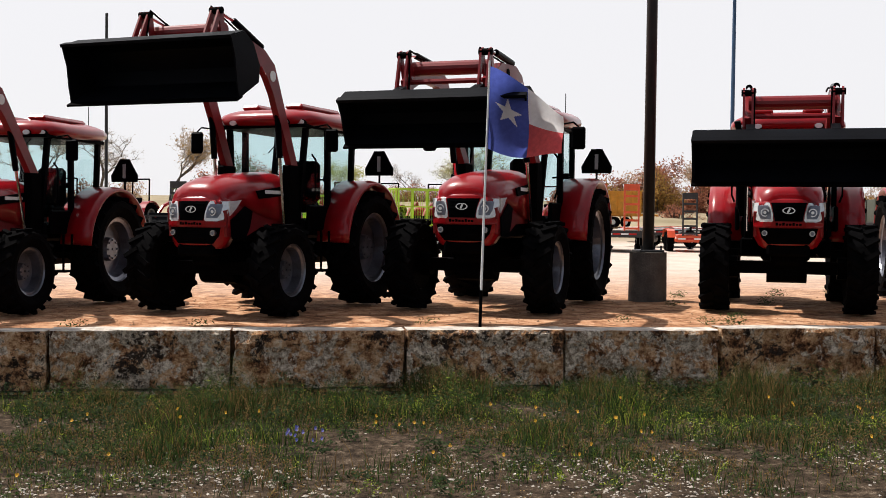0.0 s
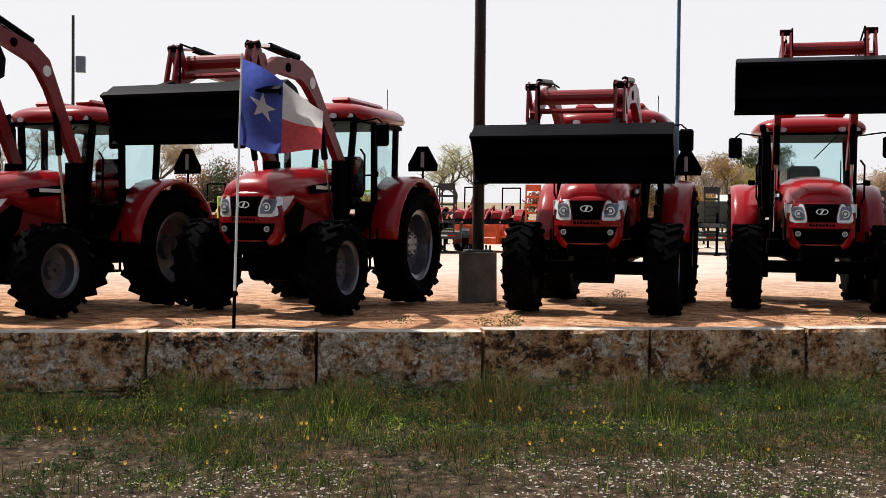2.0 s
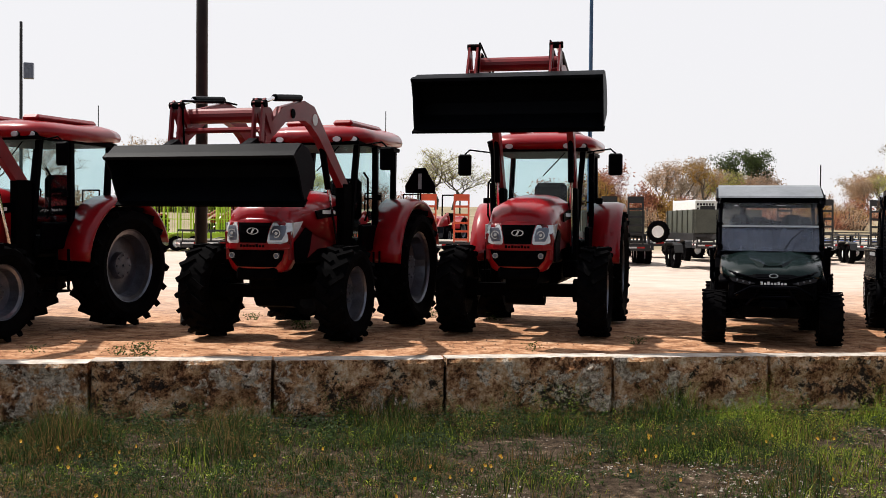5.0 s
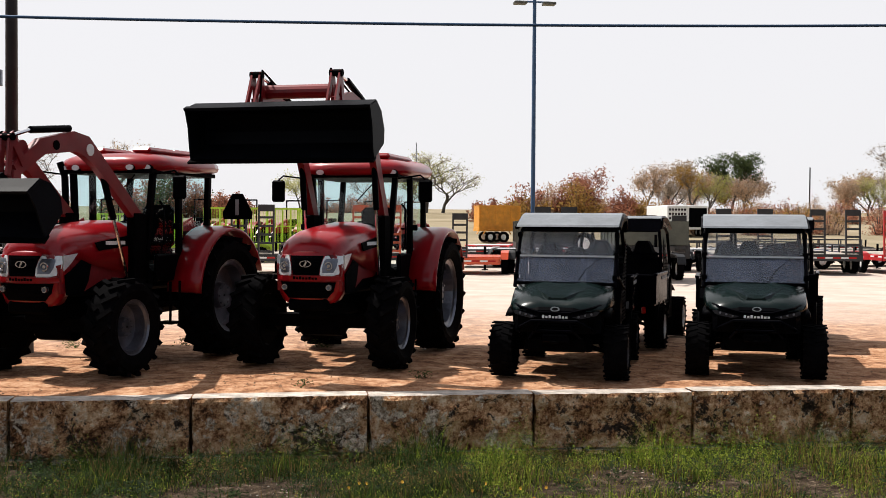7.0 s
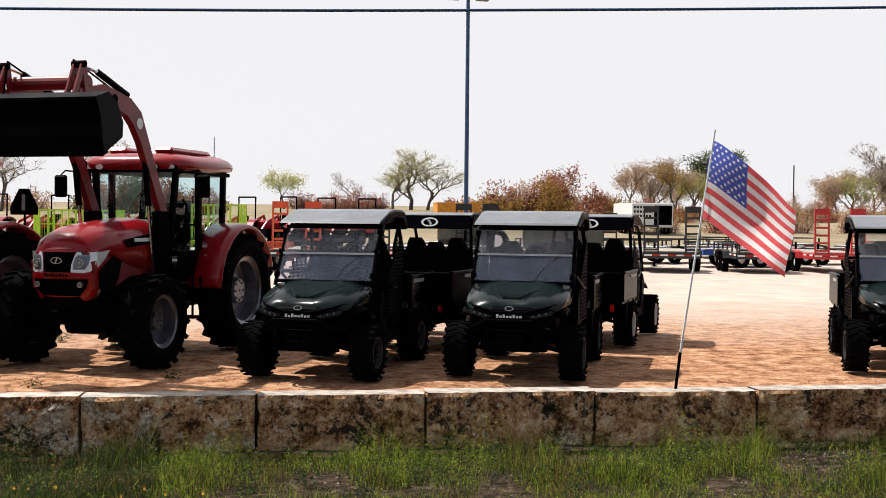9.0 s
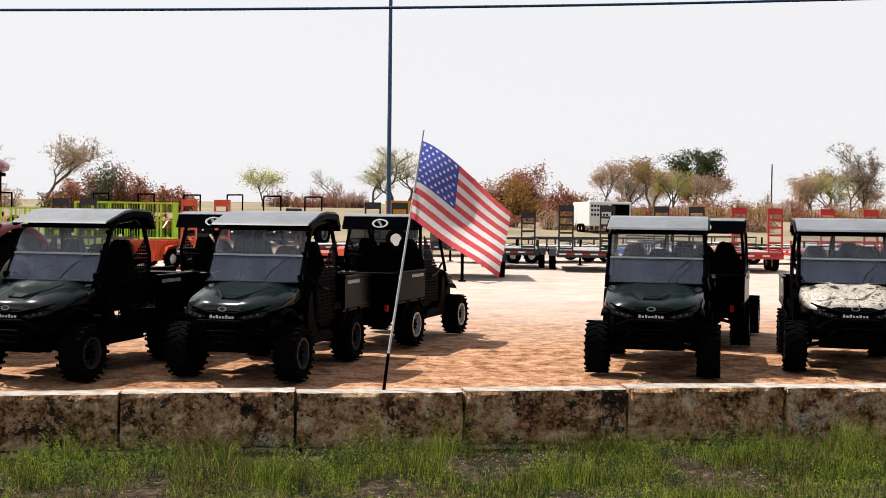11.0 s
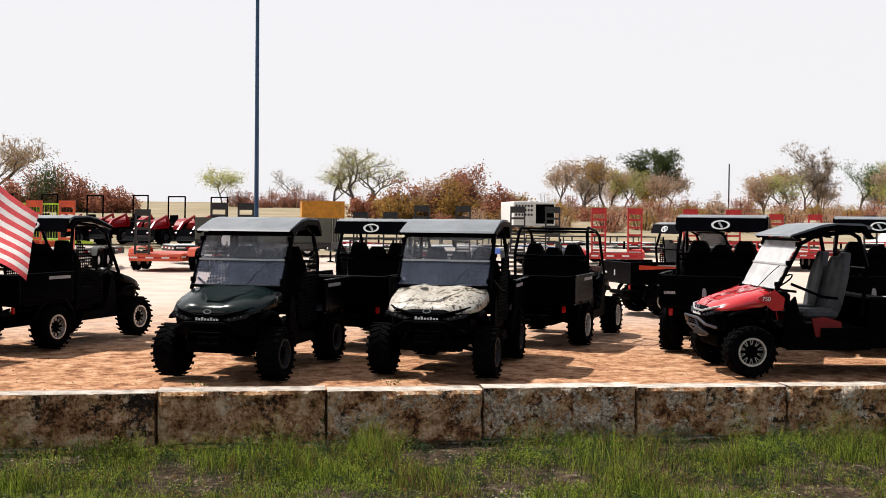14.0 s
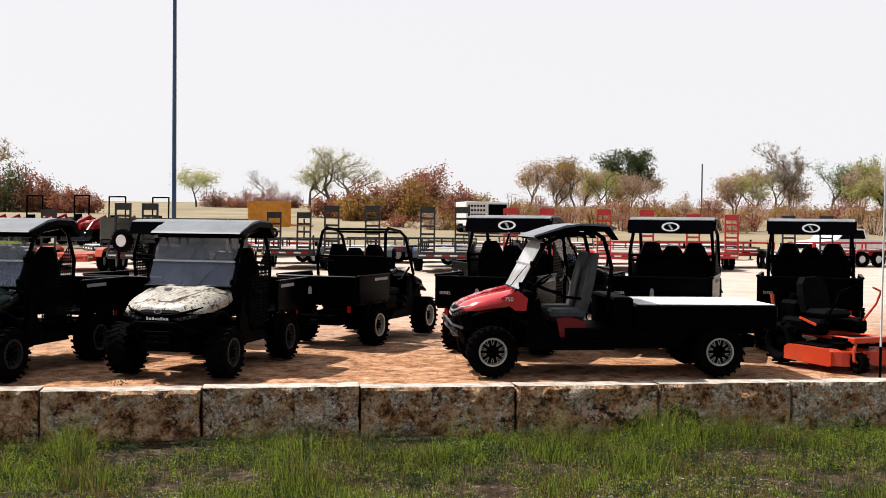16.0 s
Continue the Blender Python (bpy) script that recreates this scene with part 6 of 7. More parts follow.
def compact_tractor(m, label):
    t = thing("compact_tractor", label, "tractor", m, "compact tractors behind the lot")
    bm = nb()
    loft(bm, [hood_ring(-0.45, 0.24, 0.80, 1.05), hood_ring(-0.3, 0.29, 0.75, 1.15), hood_ring(0.7, 0.31, 0.8, 1.22)])
    part("bonnet", bm, RED, t)
    bm = nb()
    box(bm, -0.24, 0.24, -0.35, 1.75, 0.42, 0.85, 0.03)
    part("chassis", bm, CHASSIS, t)
    for s in (-1, 1):
        ag_wheel(t, s * 0.56, 0.0, 0.36, 0.22, 0.20)
        ag_wheel(t, s * 0.60, 1.55, 0.58, 0.34, 0.33)
        bm = nb()
        rings = []
        for i in range(8):
            a = radians(10 + 20 * i)
            y, z = 1.55 - 0.66 * math.cos(a), 0.60 + 0.66 * math.sin(a)
            rings.append([(s * 0.38, y, z), (s * 0.78, y, z), (s * 0.78, y, z - 0.05), (s * 0.38, y, z - 0.05)])
        loft(bm, rings)
        part("fender", bm, RED, t)
        bm = nb()
        strip(bm, [(0.55, 0.9), (0.35, 1.35), (-0.5, 1.05), (-1.05, 0.55)], 0.06, s * 0.40 - 0.04, s * 0.40 + 0.04)
        part("loader_arm", bm, RED, t)
    bm = nb()
    tube(bm, [(-0.45, 1.75, 0.9), (-0.45, 1.78, 2.25), (0.45, 1.78, 2.25), (0.45, 1.75, 0.9)], 0.035, 6)
    part("roll_bar", bm, BLACK, t)
    bm = nb()
    box(bm, -0.22, 0.22, 1.15, 1.55, 0.95, 1.05, 0.03)
    box(bm, -0.22, 0.22, 1.50, 1.60, 1.0, 1.40, 0.03)
    part("seat", bm, SEAT, t)
    bm = nb()
    strip(bm, [(-1.0, 0.75), (-1.05, 0.45), (-1.15, 0.28), (-1.6, 0.25)], 0.02, -0.75, 0.75)
    part("bucket", bm, BUCKET, t)
    return t


ct = compact_tractor(at_yaw(11.6, 52.0, -30), "small red open-station tractor with a roll bar")
ct.scale = (1.3, 1.3, 1.3)
for x, y, a in ((13.9, 53.5, -34), (16.4, 52.0, -28), (18.8, 52.6, -30), (6.0, 54.0, -30), (1.0, 52.0, -25), (8.8, 53.0, -30), (-2.5, 52, -28), (-6, 53, -28), (-10, 52, -30)):
    copy_thing(ct, at_yaw(x, y, a))


def pickup():
    t = thing("pickup_truck", "white pickup truck at the end of the lot", "truck", at_yaw(55.5, 41.0, -70))
    bm = nb()
    prism(bm, [(-0.9, 0.55), (-0.95, 0.95), (-0.8, 1.12), (0.45, 1.22), (1.1, 1.78), (2.5, 1.80), (2.75, 1.25), (4.4, 1.22), (4.4, 0.55)], -0.92, 0.92)
    part("body", bm, WHITE, t)
    bm = nb()
    prism(bm, [(0.58, 1.26), (1.12, 1.72), (2.4, 1.74), (2.6, 1.28)], -0.93, 0.93)
    part("cab_window", bm, GLOSSBLK, t)
    for s in (-1, 1):
        for y in (0, 3.5):
            trailer_wheel(t, s * 0.82, y, 0.39, RIM)
    bm = nb()
    box(bm, -0.75, 0.75, -0.98, -0.90, 0.62, 1.0, 0.02)
    part("grille", bm, BLACK, t)


pickup()

# ---- trees ----
BARK = mat("grey_bark", (0.085, 0.072, 0.062), 0.9, 0, 0.4, 3, bump=0.4)


def leaf_mat(name, a, b):
    m = bpy.data.materials.new(name)
    m.use_nodes = True
    n, l = m.node_tree.nodes, m.node_tree.links
    p = n["Principled BSDF"]
    p.inputs["Roughness"].default_value = 0.8
    p.inputs["Specular IOR Level"].default_value = 0.12
    g, r = n.new("ShaderNodeNewGeometry"), n.new("ShaderNodeValToRGB")
    r.color_ramp.elements[0].color, r.color_ramp.elements[1].color = (*a, 1), (*b, 1)
    l.new(g.outputs["Random Per Island"], r.inputs[0])
    l.new(r.outputs[0], p.inputs["Base Color"])
    t, mix = n.new("ShaderNodeBsdfTranslucent"), n.new("ShaderNodeMixShader")
    l.new(r.outputs[0], t.inputs[0])
    mix.inputs[0].default_value = 0.45
    l.new(p.outputs[0], mix.inputs[1])
    l.new(t.outputs[0], mix.inputs[2])
    l.new(mix.outputs[0], n["Material Output"].inputs[0])
    return m


L_OAK = leaf_mat("evergreen_oak_leaves", (0.035, 0.050, 0.020), (0.11, 0.14, 0.055))
L_TAN = leaf_mat("tan_spring_buds", (0.30, 0.18, 0.11), (0.58, 0.42, 0.29))
L_YEL = leaf_mat("yellow_green_buds", (0.28, 0.28, 0.07), (0.52, 0.50, 0.18))
L_RED = leaf_mat("russet_leaves", (0.15, 0.048, 0.030), (0.50, 0.22, 0.13))
L_ORG = leaf_mat("ochre_leaves", (0.20, 0.11, 0.03), (0.42, 0.25, 0.07))
L_GRN = leaf_mat("fresh_green_leaves", (0.05, 0.10, 0.025), (0.13, 0.20, 0.05))
L_TWIG = leaf_mat("fine_grey_twigs", (0.24, 0.19, 0.15), (0.46, 0.38, 0.30))


def pydata(name, verts, faces, material, parent, kind=""):
    me = bpy.data.meshes.new(name)
    me.from_pydata(verts, [], faces)
    me.materials.append(material)
    ob = new(name, me)
    if parent:
        ob.parent = parent
    if kind:
        ob["kind"] = kind
    return ob


def grow(rnd, h, spread, bare, trunk_f):
    """Limbs as tapered five-sided cones; returns verts, faces and the tips."""
    verts, faces, tips = [], [], []

    def limb(a, b, r0, r1):
        d = (b - a).normalized()
        u = d.orthogonal().normalized()
        w = d.cross(u)
        n = len(verts)
        for c, r in ((a, r0), (b, r1)):
            for i in range(5):
                t = 2 * math.pi * i / 5
                verts.append(c + u * r * math.cos(t) + w * r * math.sin(t))
        for i in range(5):
            faces.append((n + i, n + (i + 1) % 5, n + 5 + (i + 1) % 5, n + 5 + i))

    def rec(p, d, length, r, depth):
        q = p + d * length * 0.5 + Vector((rnd.uniform(-1, 1), rnd.uniform(-1, 1), rnd.uniform(-0.4, 0.8))) * length * 0.10
        e = q + (d + Vector((rnd.uniform(-.4, .4), rnd.uniform(-.4, .4), rnd.uniform(-.1, .3)))).normalized() * length * 0.5
        limb(p, q, r, r * 0.82)
        limb(q, e, r * 0.82, r * 0.62)
        if depth == 0:
            tips.append(e)
            return
        for _ in range(3 if depth > 1 or bare else 2):
            ang = rnd.uniform(0, 2 * math.pi)
            out = Vector((math.cos(ang), math.sin(ang), 0))
            nd = (d * 0.75 + out * rnd.uniform(0.45, 0.95) * spread + Vector((0, 0, rnd.uniform(0.0, 0.35)))).normalized()
            rec(e if rnd.random() < 0.7 else q, nd, length * rnd.uniform(0.58, 0.82), r * 0.58, depth - 1)
        if depth <= 3:
            tips.extend([q, e] if depth <= 2 else [e])
    rec(Vector((0, 0, -0.2)), Vector((rnd.uniform(-.1, .1), rnd.uniform(-.1, .1), 1)).normalized(), h * trunk_f, h * 0.0135, 4)
    top = max(v.z for v in verts)
    k = h / top
    return [v * k for v in verts], faces, [v * k for v in tips]


def leaves(rnd, tips, count, clump, size):
    verts, faces = [], []
    for _ in range(int(count * 1.35)):
        c = rnd.choice(tips) + Vector((rnd.triangular(-2, 2, 0), rnd.triangular(-2, 2, 0), rnd.triangular(-1.8, 1.6, 0))) * clump
        a = Vector((rnd.gauss(0, 1), rnd.gauss(0, 1), rnd.gauss(0, 1))).normalized()
        b = a.orthogonal().normalized()
        s = size * 0.72 * rnd.uniform(0.6, 1.4)
        n = len(verts)
        verts += [c - a * s, c + b * s * 0.55, c + a * s, c - b * s * 0.55]
        faces.append((n, n + 1, n + 2, n + 3))
    return verts, faces


def tree(x, y, h, label, leaf, count, seed, spread=1.0, clump=0.5, size=0.16, bare=False, trunk_f=0.24, twigs=0, wide=1.4):
    rnd = random.Random(seed)
    t = thing("tree", label, "tree", pose(x, y, ground_z(x, y) - 0.1, 0, 0, rnd.uniform(0, 360)))
    v, f, tips = grow(rnd, h, spread, bare, trunk_f)
    v, tips = [Vector((q.x * wide, q.y * wide, q.z)) for q in v], [Vector((q.x * wide, q.y * wide, q.z)) for q in tips]
    pydata("trunk", v, f, BARK, t)
    if twigs:
        tv, tf = [], []
        for _ in range(twigs):
            c = rnd.choice(tips)
            d = Vector((rnd.gauss(0, 1), rnd.gauss(0, 1), rnd.gauss(0.5, 0.8))).normalized() * rnd.uniform(0.3, 0.9)
            o = d.orthogonal().normalized() * 0.018
            n = len(tv)
            tv += [c - o, c + o, c + d]
            tf.append((n, n + 1, n + 2))
        pydata("fine_branching", tv, tf, L_TWIG, t, "stuff")
    if count:
        v, f = leaves(rnd, tips, count, clump, size)
        pydata("crown", v, f, leaf, t)
    return t


def bush(x, y, w, h, label, leaf, count, seed, size=0.17):
    rnd = random.Random(seed)
    t = thing("bush", label, "bush", pose(x, y, ground_z(x, y) - 0.05))
    verts, faces, tips = [], [], []
    for _ in range(16):
        a, r = rnd.uniform(0, 2 * math.pi), rnd.uniform(0.05, 0.95)
        top = Vector((math.cos(a) * r * w / 2, math.sin(a) * r * w / 2, h * rnd.uniform(0.35, 0.95) * (1 - 0.45 * r * r)))
        base = Vector((top.x * 0.5, top.y * 0.5, -0.1))
        n = len(verts)
        for c, q in ((base, 0.06), (top, 0.02)):
            for i in range(4):
                verts.append(c + Vector((math.cos(i * 1.57), math.sin(i * 1.57), 0)) * q)
        for i in range(4):
            faces.append((n + i, n + (i + 1) % 4, n + 4 + (i + 1) % 4, n + 4 + i))
        for k in range(7):
            f_ = rnd.uniform(0.15, 1.0)
            tips.append(base.lerp(top, f_) + Vector((rnd.gauss(0, 0.25), rnd.gauss(0, 0.25), 0)))
    pydata("woody_base", verts, faces, BARK, t)
    v, f = leaves(rnd, tips, count, h * 0.11, size)
    pydata("crown", v, f, leaf, t)
    return t


tree(80.6, 150, 9.7, "dark evergreen oak with a broad dense crown", L_OAK, 4600, 11, 1.0, 0.6, 0.22, wide=1.15)
tree(73.5, 149, 6.2, "low spreading tan tree in early bud", L_TAN, 2900, 12, 1.0, 0.7, 0.17, twigs=1500, wide=1.2)
tree(83.5, 150, 6.6, "tan budding tree beside a dark oak", L_TAN, 2700, 13, 1.0, 0.7, 0.17, twigs=1500, wide=1.15)
tree(99.7, 134, 10.6, "tall bare tree with an open rounded crown", L_TWIG, 1900, 14, 0.75, 0.55, 0.10, True, 0.32, 5200, 1.1)
tree(107.5, 134, 8.0, "slender fresh green tree at the belt", L_GRN, 1700, 15, 0.6, 0.45, 0.18, False, 0.36)
tree(115.0, 135, 9.0, "broad yellow-green tree in bud", L_YEL, 3200, 16, 1.0, 0.6, 0.17, twigs=1200)
tree(35.2, 175, 10.4, "spreading tree with pale yellow-green buds", L_YEL, 2200, 17, 1.15, 0.8, 0.15, True, 0.2, 3000, 1.5)
tree(32.2, 176, 8.6, "smaller pale yellow-green tree beside a larger one", L_YEL, 1200, 27, 1.0, 0.8, 0.15, True, 0.2, 1800, 1.4)
tree(38.0, 174, 8.2, "leaning tree with pale yellow-green buds", L_YEL, 1200, 29, 1.0, 0.8, 0.15, True, 0.2, 1800, 1.4)
tree(25.2, 174, 6.6, "small bare leaning tree on a field", L_TWIG, 200, 18, 0.8, 0.4, 0.1, True, 0.36, 900)
tree(13.5, 168, 6.4, "round yellow budding tree on the far field", L_YEL, 2300, 19, 0.9, 0.7, 0.17)
tree(-9.5, 116, 8.4, "dark olive tree with wide limbs, thinly leaved", L_ORG, 1500, 20, 1.0, 0.6, 0.12, True, 0.24, 3200, 1.3)
tree(-17, 114, 8.0, "bare grey tree behind the lot", L_TWIG, 700, 21, 1.1, 0.5, 0.1, True, 0.3, 2200)
tree(-24, 120, 9.0, "bare grey tree at the field edge", L_TWIG, 700, 22, 1.1, 0.5, 0.1, True, 0.3, 2200)
rt = random.Random(5)
for i in range(26):
    x = 62 + i * 3.1 + rt.uniform(-1.2, 1.2)
    y = 128 + rt.uniform(-6, 14)
    if 70 < x < 86:
        y += 18
    lf, lb = ((L_TAN, "thin tan tree in early bud"), (L_TWIG, "thin bare grey tree in a belt"), (L_ORG, "thin ochre-leaved tree in a belt"), (L_TAN, "thin tan tree in early bud"), (L_YEL, "thin yellow-green budding tree"))[i % 5]
    tree(x, y, rt.uniform(5.0, 8.2), lb, lf, 1500, 40 + i, 0.85, 0.65, 0.18, True, 0.22, 1800, 1.1)
# russet thicket
for i in range(13):
    x = 32.6 + i * 1.5 + rt.uniform(-0.5, 0.5)
    k = 1 - abs(i - 5.0) / 10
    lf, lb = ((L_RED, "dense russet bush in a thicket"), (L_ORG, "dense ochre bush in a thicket"), (L_RED, "dense russet bush in a thicket"), (L_TAN, "tan leafless bush in a thicket"))[i % 4]
    bush(x, 93 + rt.uniform(-3, 4), 5.4, 6.0 * k * rt.uniform(0.75, 1.05), lb, lf, 2200, 70 + i, 0.2)
tree(41.2, 94.5, 5.4, "russet tree rising above the thicket", L_RED, 2000, 85, 0.9, 0.45, 0.17)
for i in range(9):
    bush(-6 + i * 1.5, 107 + rt.uniform(-2, 3), 5.2, rt.uniform(4.4, 6.6) * (1 - abs(i - 3) / 12), "dark russet bush on the field edge" if i % 3 else "olive-green bush on the field edge", L_RED if i % 3 else L_OAK, 1900, 100 + i)
for i in range(8):
    bush(15.5 + i * 2.0, 166 + rt.uniform(-3, 3), 5.0, rt.uniform(2.4, 4.2), "low dark russet bush on a field", L_RED, 800, 120 + i)
for i in range(30):
    bush(52 + i * 2.3, 112 + rt.uniform(-6, 6), 5.6, rt.uniform(2.0, 3.6), "low russet and ochre scrub bush", (L_RED, L_ORG, L_TAN)[i % 3], 1400, 140 + i, 0.14)
for i in range(26):
    bush(49 + i * 2.3 + rt.uniform(-0.6, 0.6), 97 + rt.uniform(-4, 4), 4.6, rt.uniform(1.2, 2.5), "low russet scrub bush behind the trailers", (L_RED, L_TAN, L_RED, L_ORG)[i % 4], 900, 210 + i, 0.15)
for i in range(24):
    bush(37 + i * 2.1 + rt.uniform(-0.7, 0.7), 76 + rt.uniform(-4, 4), 4.2, rt.uniform(1.3, 2.5), "dry russet brush behind the trailers", (L_RED, L_TAN, L_ORG)[(i * 7) % 3], 1000, 260 + i, 0.11)
for i in range(10):
    bush(-60 + i * 5.0, 118 + rt.uniform(-6, 6), 5.5, rt.uniform(2.6, 4.4), "low russet scrub bush on a field", (L_RED, L_TAN)[i % 2], 800, 170 + i)

# ---- verge: grass, flowers, stones ----
GRASS = leaf_mat("verge_grass", (0.026, 0.076, 0.006), (0.39, 0.45, 0.06))
COARSE = leaf_mat("coarse_dark_grass", (0.007, 0.020, 0.005), (0.070, 0.112, 0.027))
DRYG = leaf_mat("dry_grass_stems", (0.07, 0.042, 0.016), (0.28, 0.18, 0.07))
WEEDM = leaf_mat("broad_dark_weeds", (0.020, 0.034, 0.014), (0.06, 0.085, 0.032))
PETAL = mat("yellow_petals", (0.75, 0.40, 0.02), 0.6, 0, 0.2, 30)
PETALB = mat("blue_petals", (0.13, 0.13, 0.42), 0.6, 0, 0.2, 30)
PEB = mat("pale_gravel", (0.36, 0.32, 0.275), 0.9, 0, 0.45, 9, bump=0.3)


def verge_density(x, y):
    d = 0.42 + 1.45 * noise.noise((x * 0.6, y * 0.9, 9)) + 0.9 * noise.noise((x * 1.9, y * 2.1, 2))
    if x < 14:
        d = d + 0.34 if y > -3.0 else (d + 0.2) * max(0.5, 1.0 - (-3.0 - y) * 0.5)
    else:
        d += 0.12
    return d


def build_grass():
    rnd = random.Random(8)
    V, F, VD, FD, VS, FS = [], [], [], [], [], []

    def pick(x, y):
        patch = noise.noise((x * 0.8, y * 1.2, 14)) + 0.5 * noise.noise((x * 2.6, y * 2.6, 31))
        r = rnd.random() + patch * 0.45
        if x < 14.5:
            return (VD, FD) if r < 0.24 else ((VS, FS) if r < 0.95 else (V, F))
        return (VD, FD) if r < 0.16 else ((VS, FS) if r < 0.42 else (V, F))

    n = 0
    while n < 165000:
        x, y = rnd.uniform(-3.5, 38), -abs(rnd.triangular(0, 5.0, 0.5))
        if rnd.random() > verge_density(x, y):
            continue
        n += 1
        tall = (0.5 + 2.2 * max(0, noise.noise((x * 1.3, y * 1.3, 4)) + 0.08)) * (1.25 if x > 14 else 1.0)
        h = rnd.uniform(0.04, 0.20) * tall * (1.1 if y > -1.8 else 0.75)
        z = ground_z(x, y) - 0.01
        a = rnd.uniform(0, 6.283)
        dx, dy = math.cos(a), math.sin(a)
        w = rnd.uniform(0.0018, 0.0042)
        lean = rnd.uniform(0.05, 0.8) * h
        b = rnd.uniform(0, 6.283)
        lx, ly = math.cos(b) * lean, math.sin(b) * lean
        vv, ff = pick(x, y)
        k = len(vv)
        vv += [(x - dx * w, y - dy * w, z), (x + dx * w, y + dy * w, z), (x + lx * 0.35 + dx * w * 0.7, y + ly * 0.35 + dy * w * 0.7, z + h * 0.6), (x + lx * 0.35 - dx * w * 0.7, y + ly * 0.35 - dy * w * 0.7, z + h * 0.6), (x + lx, min(y + ly, -0.02), z + h)]
        ff += [(k, k + 1, k + 2, k + 3), (k + 3, k + 2, k + 4)]
    # feathery small-leaved weeds
    n = 0
    while n < 25000:
        x, y = rnd.uniform(-3.5, 38), -abs(rnd.triangular(0.03, 5.0, 0.4))
        if rnd.random() > verge_density(x, y) + 0.12:
            continue
        n += 1
        tall = (0.5 + 1.9 * max(0, noise.noise((x * 1.5, y * 1.5, 44)) + 0.12)) * (1.2 if x > 14 else 1.0)
        h = rnd.uniform(0.05, 0.24) * tall * (1.35 if y > -0.7 else 1.1 if y > -1.8 else 0.55)
        z, r = ground_z(x, y), rnd.uniform(0.02, 0.055)
        lx, ly = rnd.gauss(0, 0.25) * h, rnd.gauss(0, 0.25) * h
        vv, ff = pick(x, y)
        for i in range(15):
            f_ = (i + rnd.random()) / 15
            q = r * (1.15 - 0.8 * f_)
            a = rnd.uniform(0, 6.283)
            cx, cy, cz = x + lx * f_ + math.cos(a) * q, min(y + ly * f_ + math.sin(a) * q, -0.03), z + h * f_
            px, py, pz = math.cos(a) * 0.011 + rnd.gauss(0, 0.004), math.sin(a) * 0.011 + rnd.gauss(0, 0.004), rnd.uniform(-0.006, 0.012)
            qx, qy, qz = -math.sin(a) * 0.0045, math.cos(a) * 0.0045, rnd.uniform(-0.004, 0.004)
            k = len(vv)
            vv += [(cx - px, cy - py, cz - pz), (cx + qx, cy + qy, cz + qz), (cx + px, cy + py, cz + pz), (cx - qx, cy - qy, cz - qz)]
            ff.append((k, k + 1, k + 2, k + 3))
    # low broad-leaved clumps at the wall's foot and scattered
    VW, FW = [], []
    for _ in range(900):
        x, y = rnd.uniform(-3.5, 38), -abs(rnd.triangular(0.02, 4.6, 0.15))
        r, h = rnd.uniform(0.06, 0.17), rnd.uniform(0.06, 0.26) * (1 if y > -2 else 0.4)
        z = ground_z(x, y)
        for _ in range(48):
            c = Vector((x + rnd.gauss(0, r * 0.6), y + rnd.gauss(0, r * 0.5), z + rnd.uniform(0.01, h)))
            if c.y > -0.03:
                c.y = -0.03
            p = Vector((rnd.gauss(0, 1), rnd.gauss(0, 1), rnd.gauss(0.4, 0.6))).normalized() * rnd.uniform(0.010, 0.028)
            q = p.orthogonal().normalized() * rnd.uniform(0.005, 0.011)
            k = len(VW)
            VW += [tuple(c - p), tuple(c + q), tuple(c + p), tuple(c - q)]
            FW.append((k, k + 1, k + 2, k + 3))
    tagged(pydata("grass", V, F, GRASS, None), "patchy green roadside grass below the stone wall", "grass", kind="stuff")
    tagged(pydata("coarse_grass", VS, FS, COARSE, None), "coarse dark green grass on the verge", "grass", kind="stuff")
    tagged(pydata("dry_grass", VD, FD, DRYG, None), "dry straw-coloured stems among the grass", "grass", kind="stuff")
    tagged(pydata("weeds", VW, FW, WEEDM, None), "low dark broad-leaved weeds at the foot of the wall", "weeds", kind="stuff")


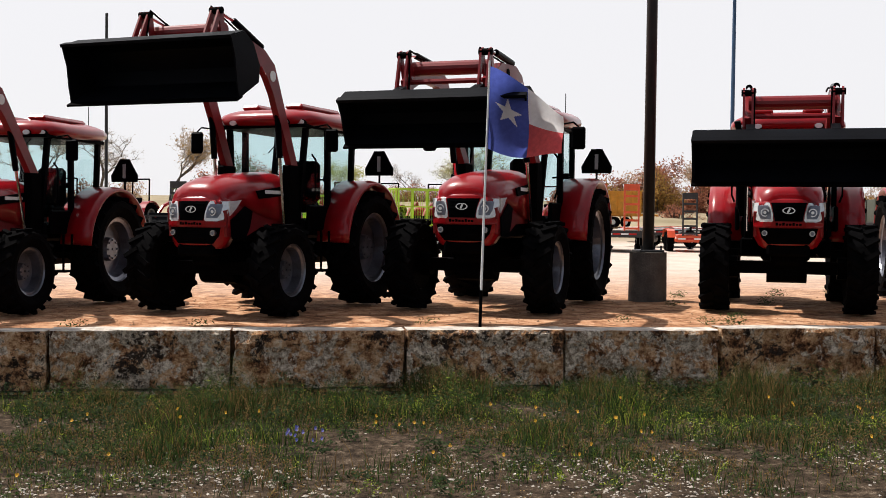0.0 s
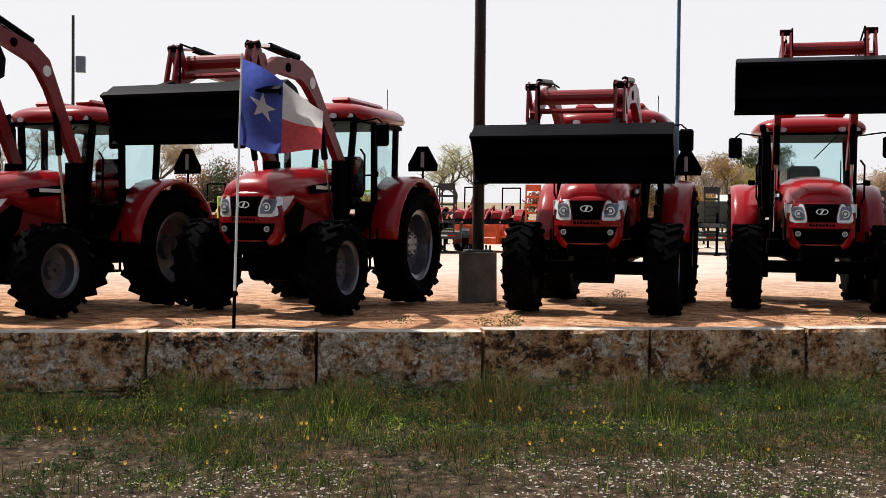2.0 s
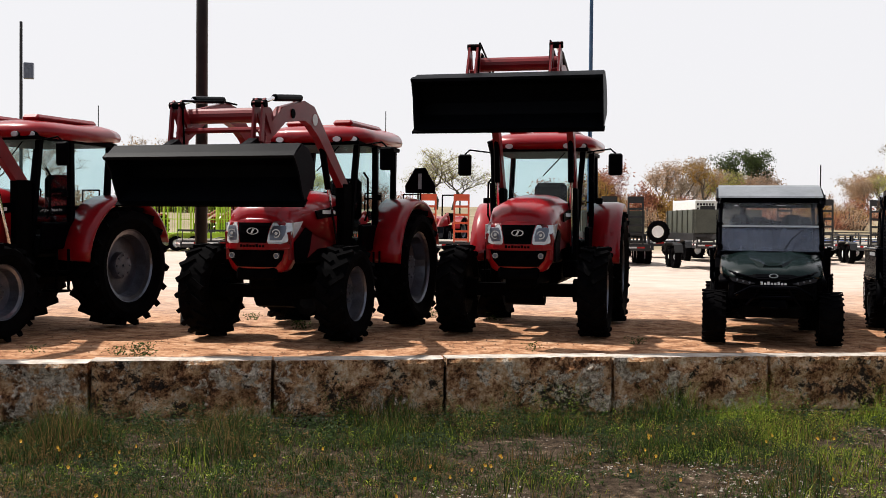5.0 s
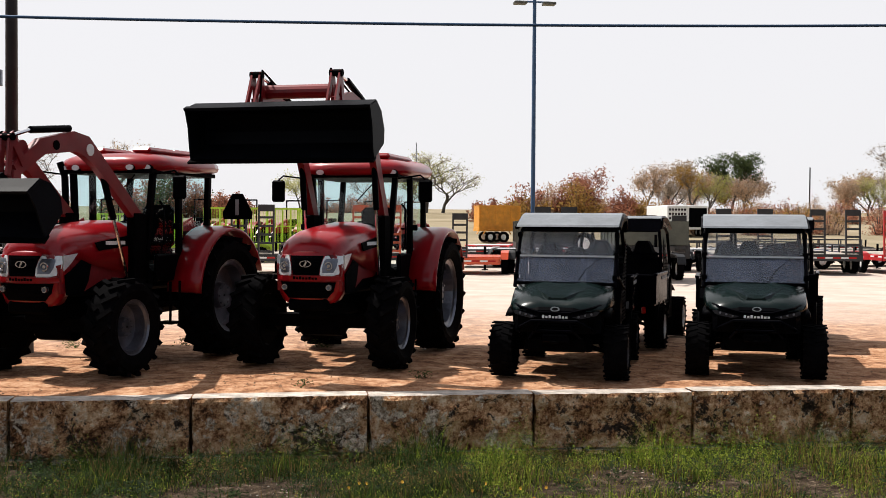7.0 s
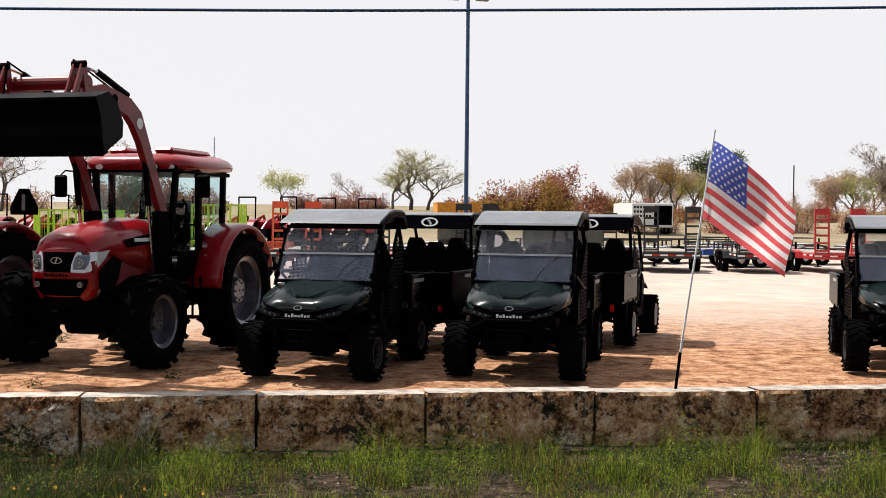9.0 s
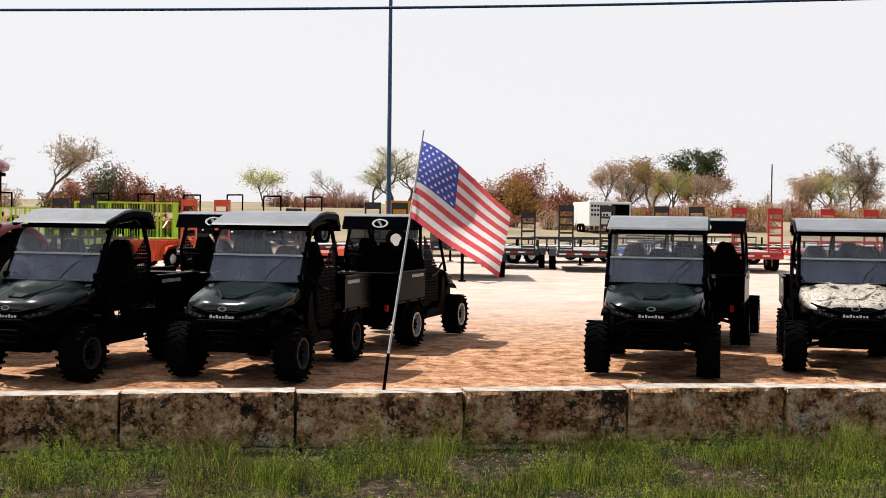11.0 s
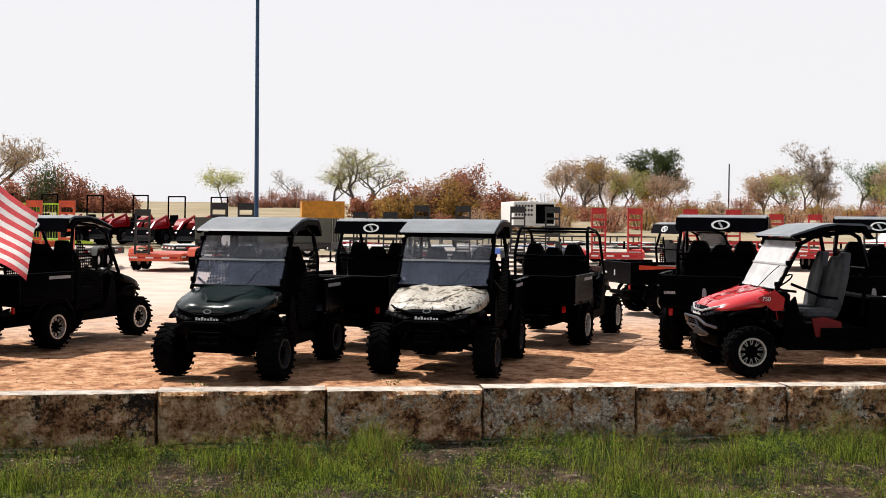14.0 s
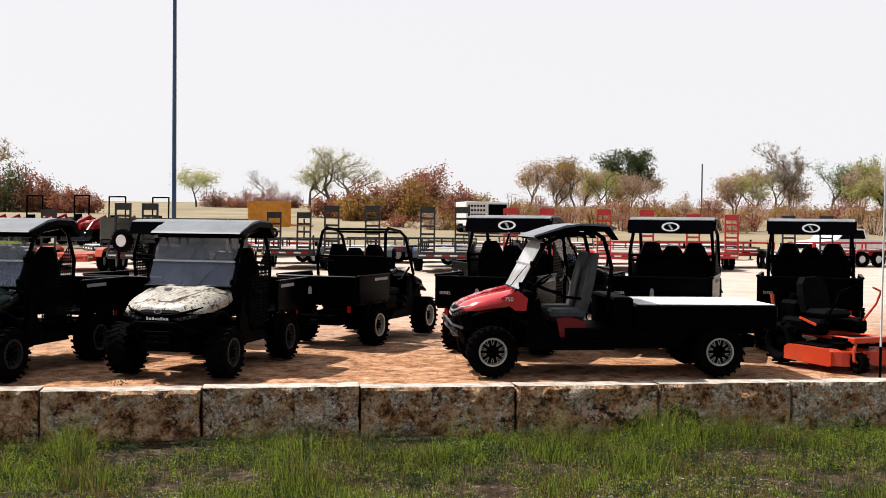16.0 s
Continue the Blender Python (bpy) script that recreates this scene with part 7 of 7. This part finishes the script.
def build_small_verge():
    rnd = random.Random(12)
    for name, material, count, label, xr in (("yellow_flowers", PETAL, 240, "scattered small yellow wildflowers", (-3, 15)), ("blue_flowers", PETALB, 14, "small blue wildflower clump", (3.5, 3.8))):
        V, F = [], []
        for _ in range(count):
            x, y = rnd.uniform(*xr), rnd.uniform(-3.9, -1.6) if name[0] == "y" else rnd.uniform(-2.9, -2.7)
            if name[0] == "y" and noise.noise((x * 1.2, y * 1.2, 33)) < 0.05:
                continue
            z = ground_z(x, y) + rnd.uniform(0.10, 0.20)
            for i in range(6):
                a, b = i * 1.047, i * 1.047 + 0.9
                r = rnd.uniform(0.008, 0.015)
                k = len(V)
                V += [(x, y, z + 0.004), (x + r * math.cos(a), y - 0.008 + r * math.sin(a) * 0.6, z + 0.006 + 0.014 * math.sin(a)), (x + r * math.cos(b), y - 0.008 + r * math.sin(b) * 0.6, z + 0.006 + 0.014 * math.sin(b))]
                F.append((k, k + 1, k + 2))
        tagged(pydata(name, V, F, material, None), label, "flowers", kind="stuff")
    V, F = [], []
    n = 0
    while n < 19000:
        x = rnd.uniform(-3, 40)
        y = rnd.uniform(-5.2, -0.1) if rnd.random() < 0.25 else rnd.uniform(-5.4, -2.2)
        if noise.noise((x * 0.9, y * 0.9, 21)) < rnd.uniform(-0.1, 0.5) - (0.35 if y < -3.2 and x < 17 else 0.0):
            continue
        n += 1
        r = rnd.uniform(0.004, 0.015) * (1.9 if rnd.random() < 0.05 else 1)
        z = ground_z(x, y) + r * 0.25
        k = len(V)
        ring_ = []
        a0 = rnd.uniform(0, 6)
        for i in range(5):
            a = a0 + i * 1.257
            q = r * rnd.uniform(0.7, 1.25)
            ring_.append((x + q * math.cos(a), y + q * math.sin(a), z + rnd.uniform(-0.3, 0.2) * r))
        V += [(x, y, z - r * 0.6), (x + rnd.uniform(-.3, .3) * r, y, z + r * rnd.uniform(0.3, 0.5))] + ring_
        for i in range(5):
            F += [(k + 2 + i, k + 2 + (i + 1) % 5, k + 1), (k + 2 + (i + 1) % 5, k + 2 + i, k)]
    tagged(pydata("gravel", V, F, PEB, None), "pale gravel and stones on bare verge soil", "gravel", kind="stuff")
    # clods and small stones on the lot
    V, F = [], []
    for _ in range(2600):
        x, y = rnd.uniform(-4, 41), 0.45 + abs(rnd.gauss(0, 2.2))
        r = rnd.uniform(0.005, 0.020)
        z = ground_z(x, y) + r * 0.2
        k = len(V)
        V += [(x, y, z + r * 0.7)] + [(x + r * rnd.uniform(.7, 1.3) * math.cos(i * 1.257), y + r * rnd.uniform(.7, 1.3) * math.sin(i * 1.257), z - r * 0.4) for i in range(5)]
        F += [(k, k + 1 + i, k + 1 + (i + 1) % 5) for i in range(5)]
    tagged(pydata("clods", V, F, mat("clay_clods", (0.26, 0.15, 0.085), 0.95, 0, 0.4, 5), None), "small clay clods and stones on the lot", "stones", kind="stuff")
    # tufts along the wall top and under the vehicles
    V, F = [], []
    spots = [(8.6, 0.62, 40), (8.35, 0.8, 16), (9.0, 3.55, 14), (12.9, 0.9, 14), (14.3, 1.4, 18), (23.0, 0.5, 10), (10.3, 3.4, 30), (11.2, 5.0, 30), (13.2, 4.8, 40), (12.3, 5.2, 40), (9.6, 5.0, 24), (7.4, 1.0, 10), (2.6, 0.8, 12), (1.3, 0.7, 10), (5.1, 0.9, 8), (25.3, 0.5, 8)]
    for sx, sy, c in spots:
        top = 0.05 + 0.0025 * c
        for _ in range(c * 5):
            q = Vector((sx + rnd.gauss(0, 0.07), sy + rnd.gauss(0, 0.06), 0))
            q.z = ground_z(q.x, q.y) + rnd.uniform(0.004, top)
            d = Vector((rnd.gauss(0, 1), rnd.gauss(0, 1), rnd.gauss(0.5, 0.5))).normalized() * rnd.uniform(0.010, 0.024)
            w = d.orthogonal().normalized() * rnd.uniform(0.004, 0.009)
            k = len(V)
            V += [tuple(q - d), tuple(q + w), tuple(q + d), tuple(q - w)]
            F.append((k, k + 1, k + 2, k + 3))
    tagged(pydata("lot_weeds", V, F, COARSE, None), "small green weed tufts on the dirt lot", "weeds", kind="stuff")


build_grass()
build_small_verge()
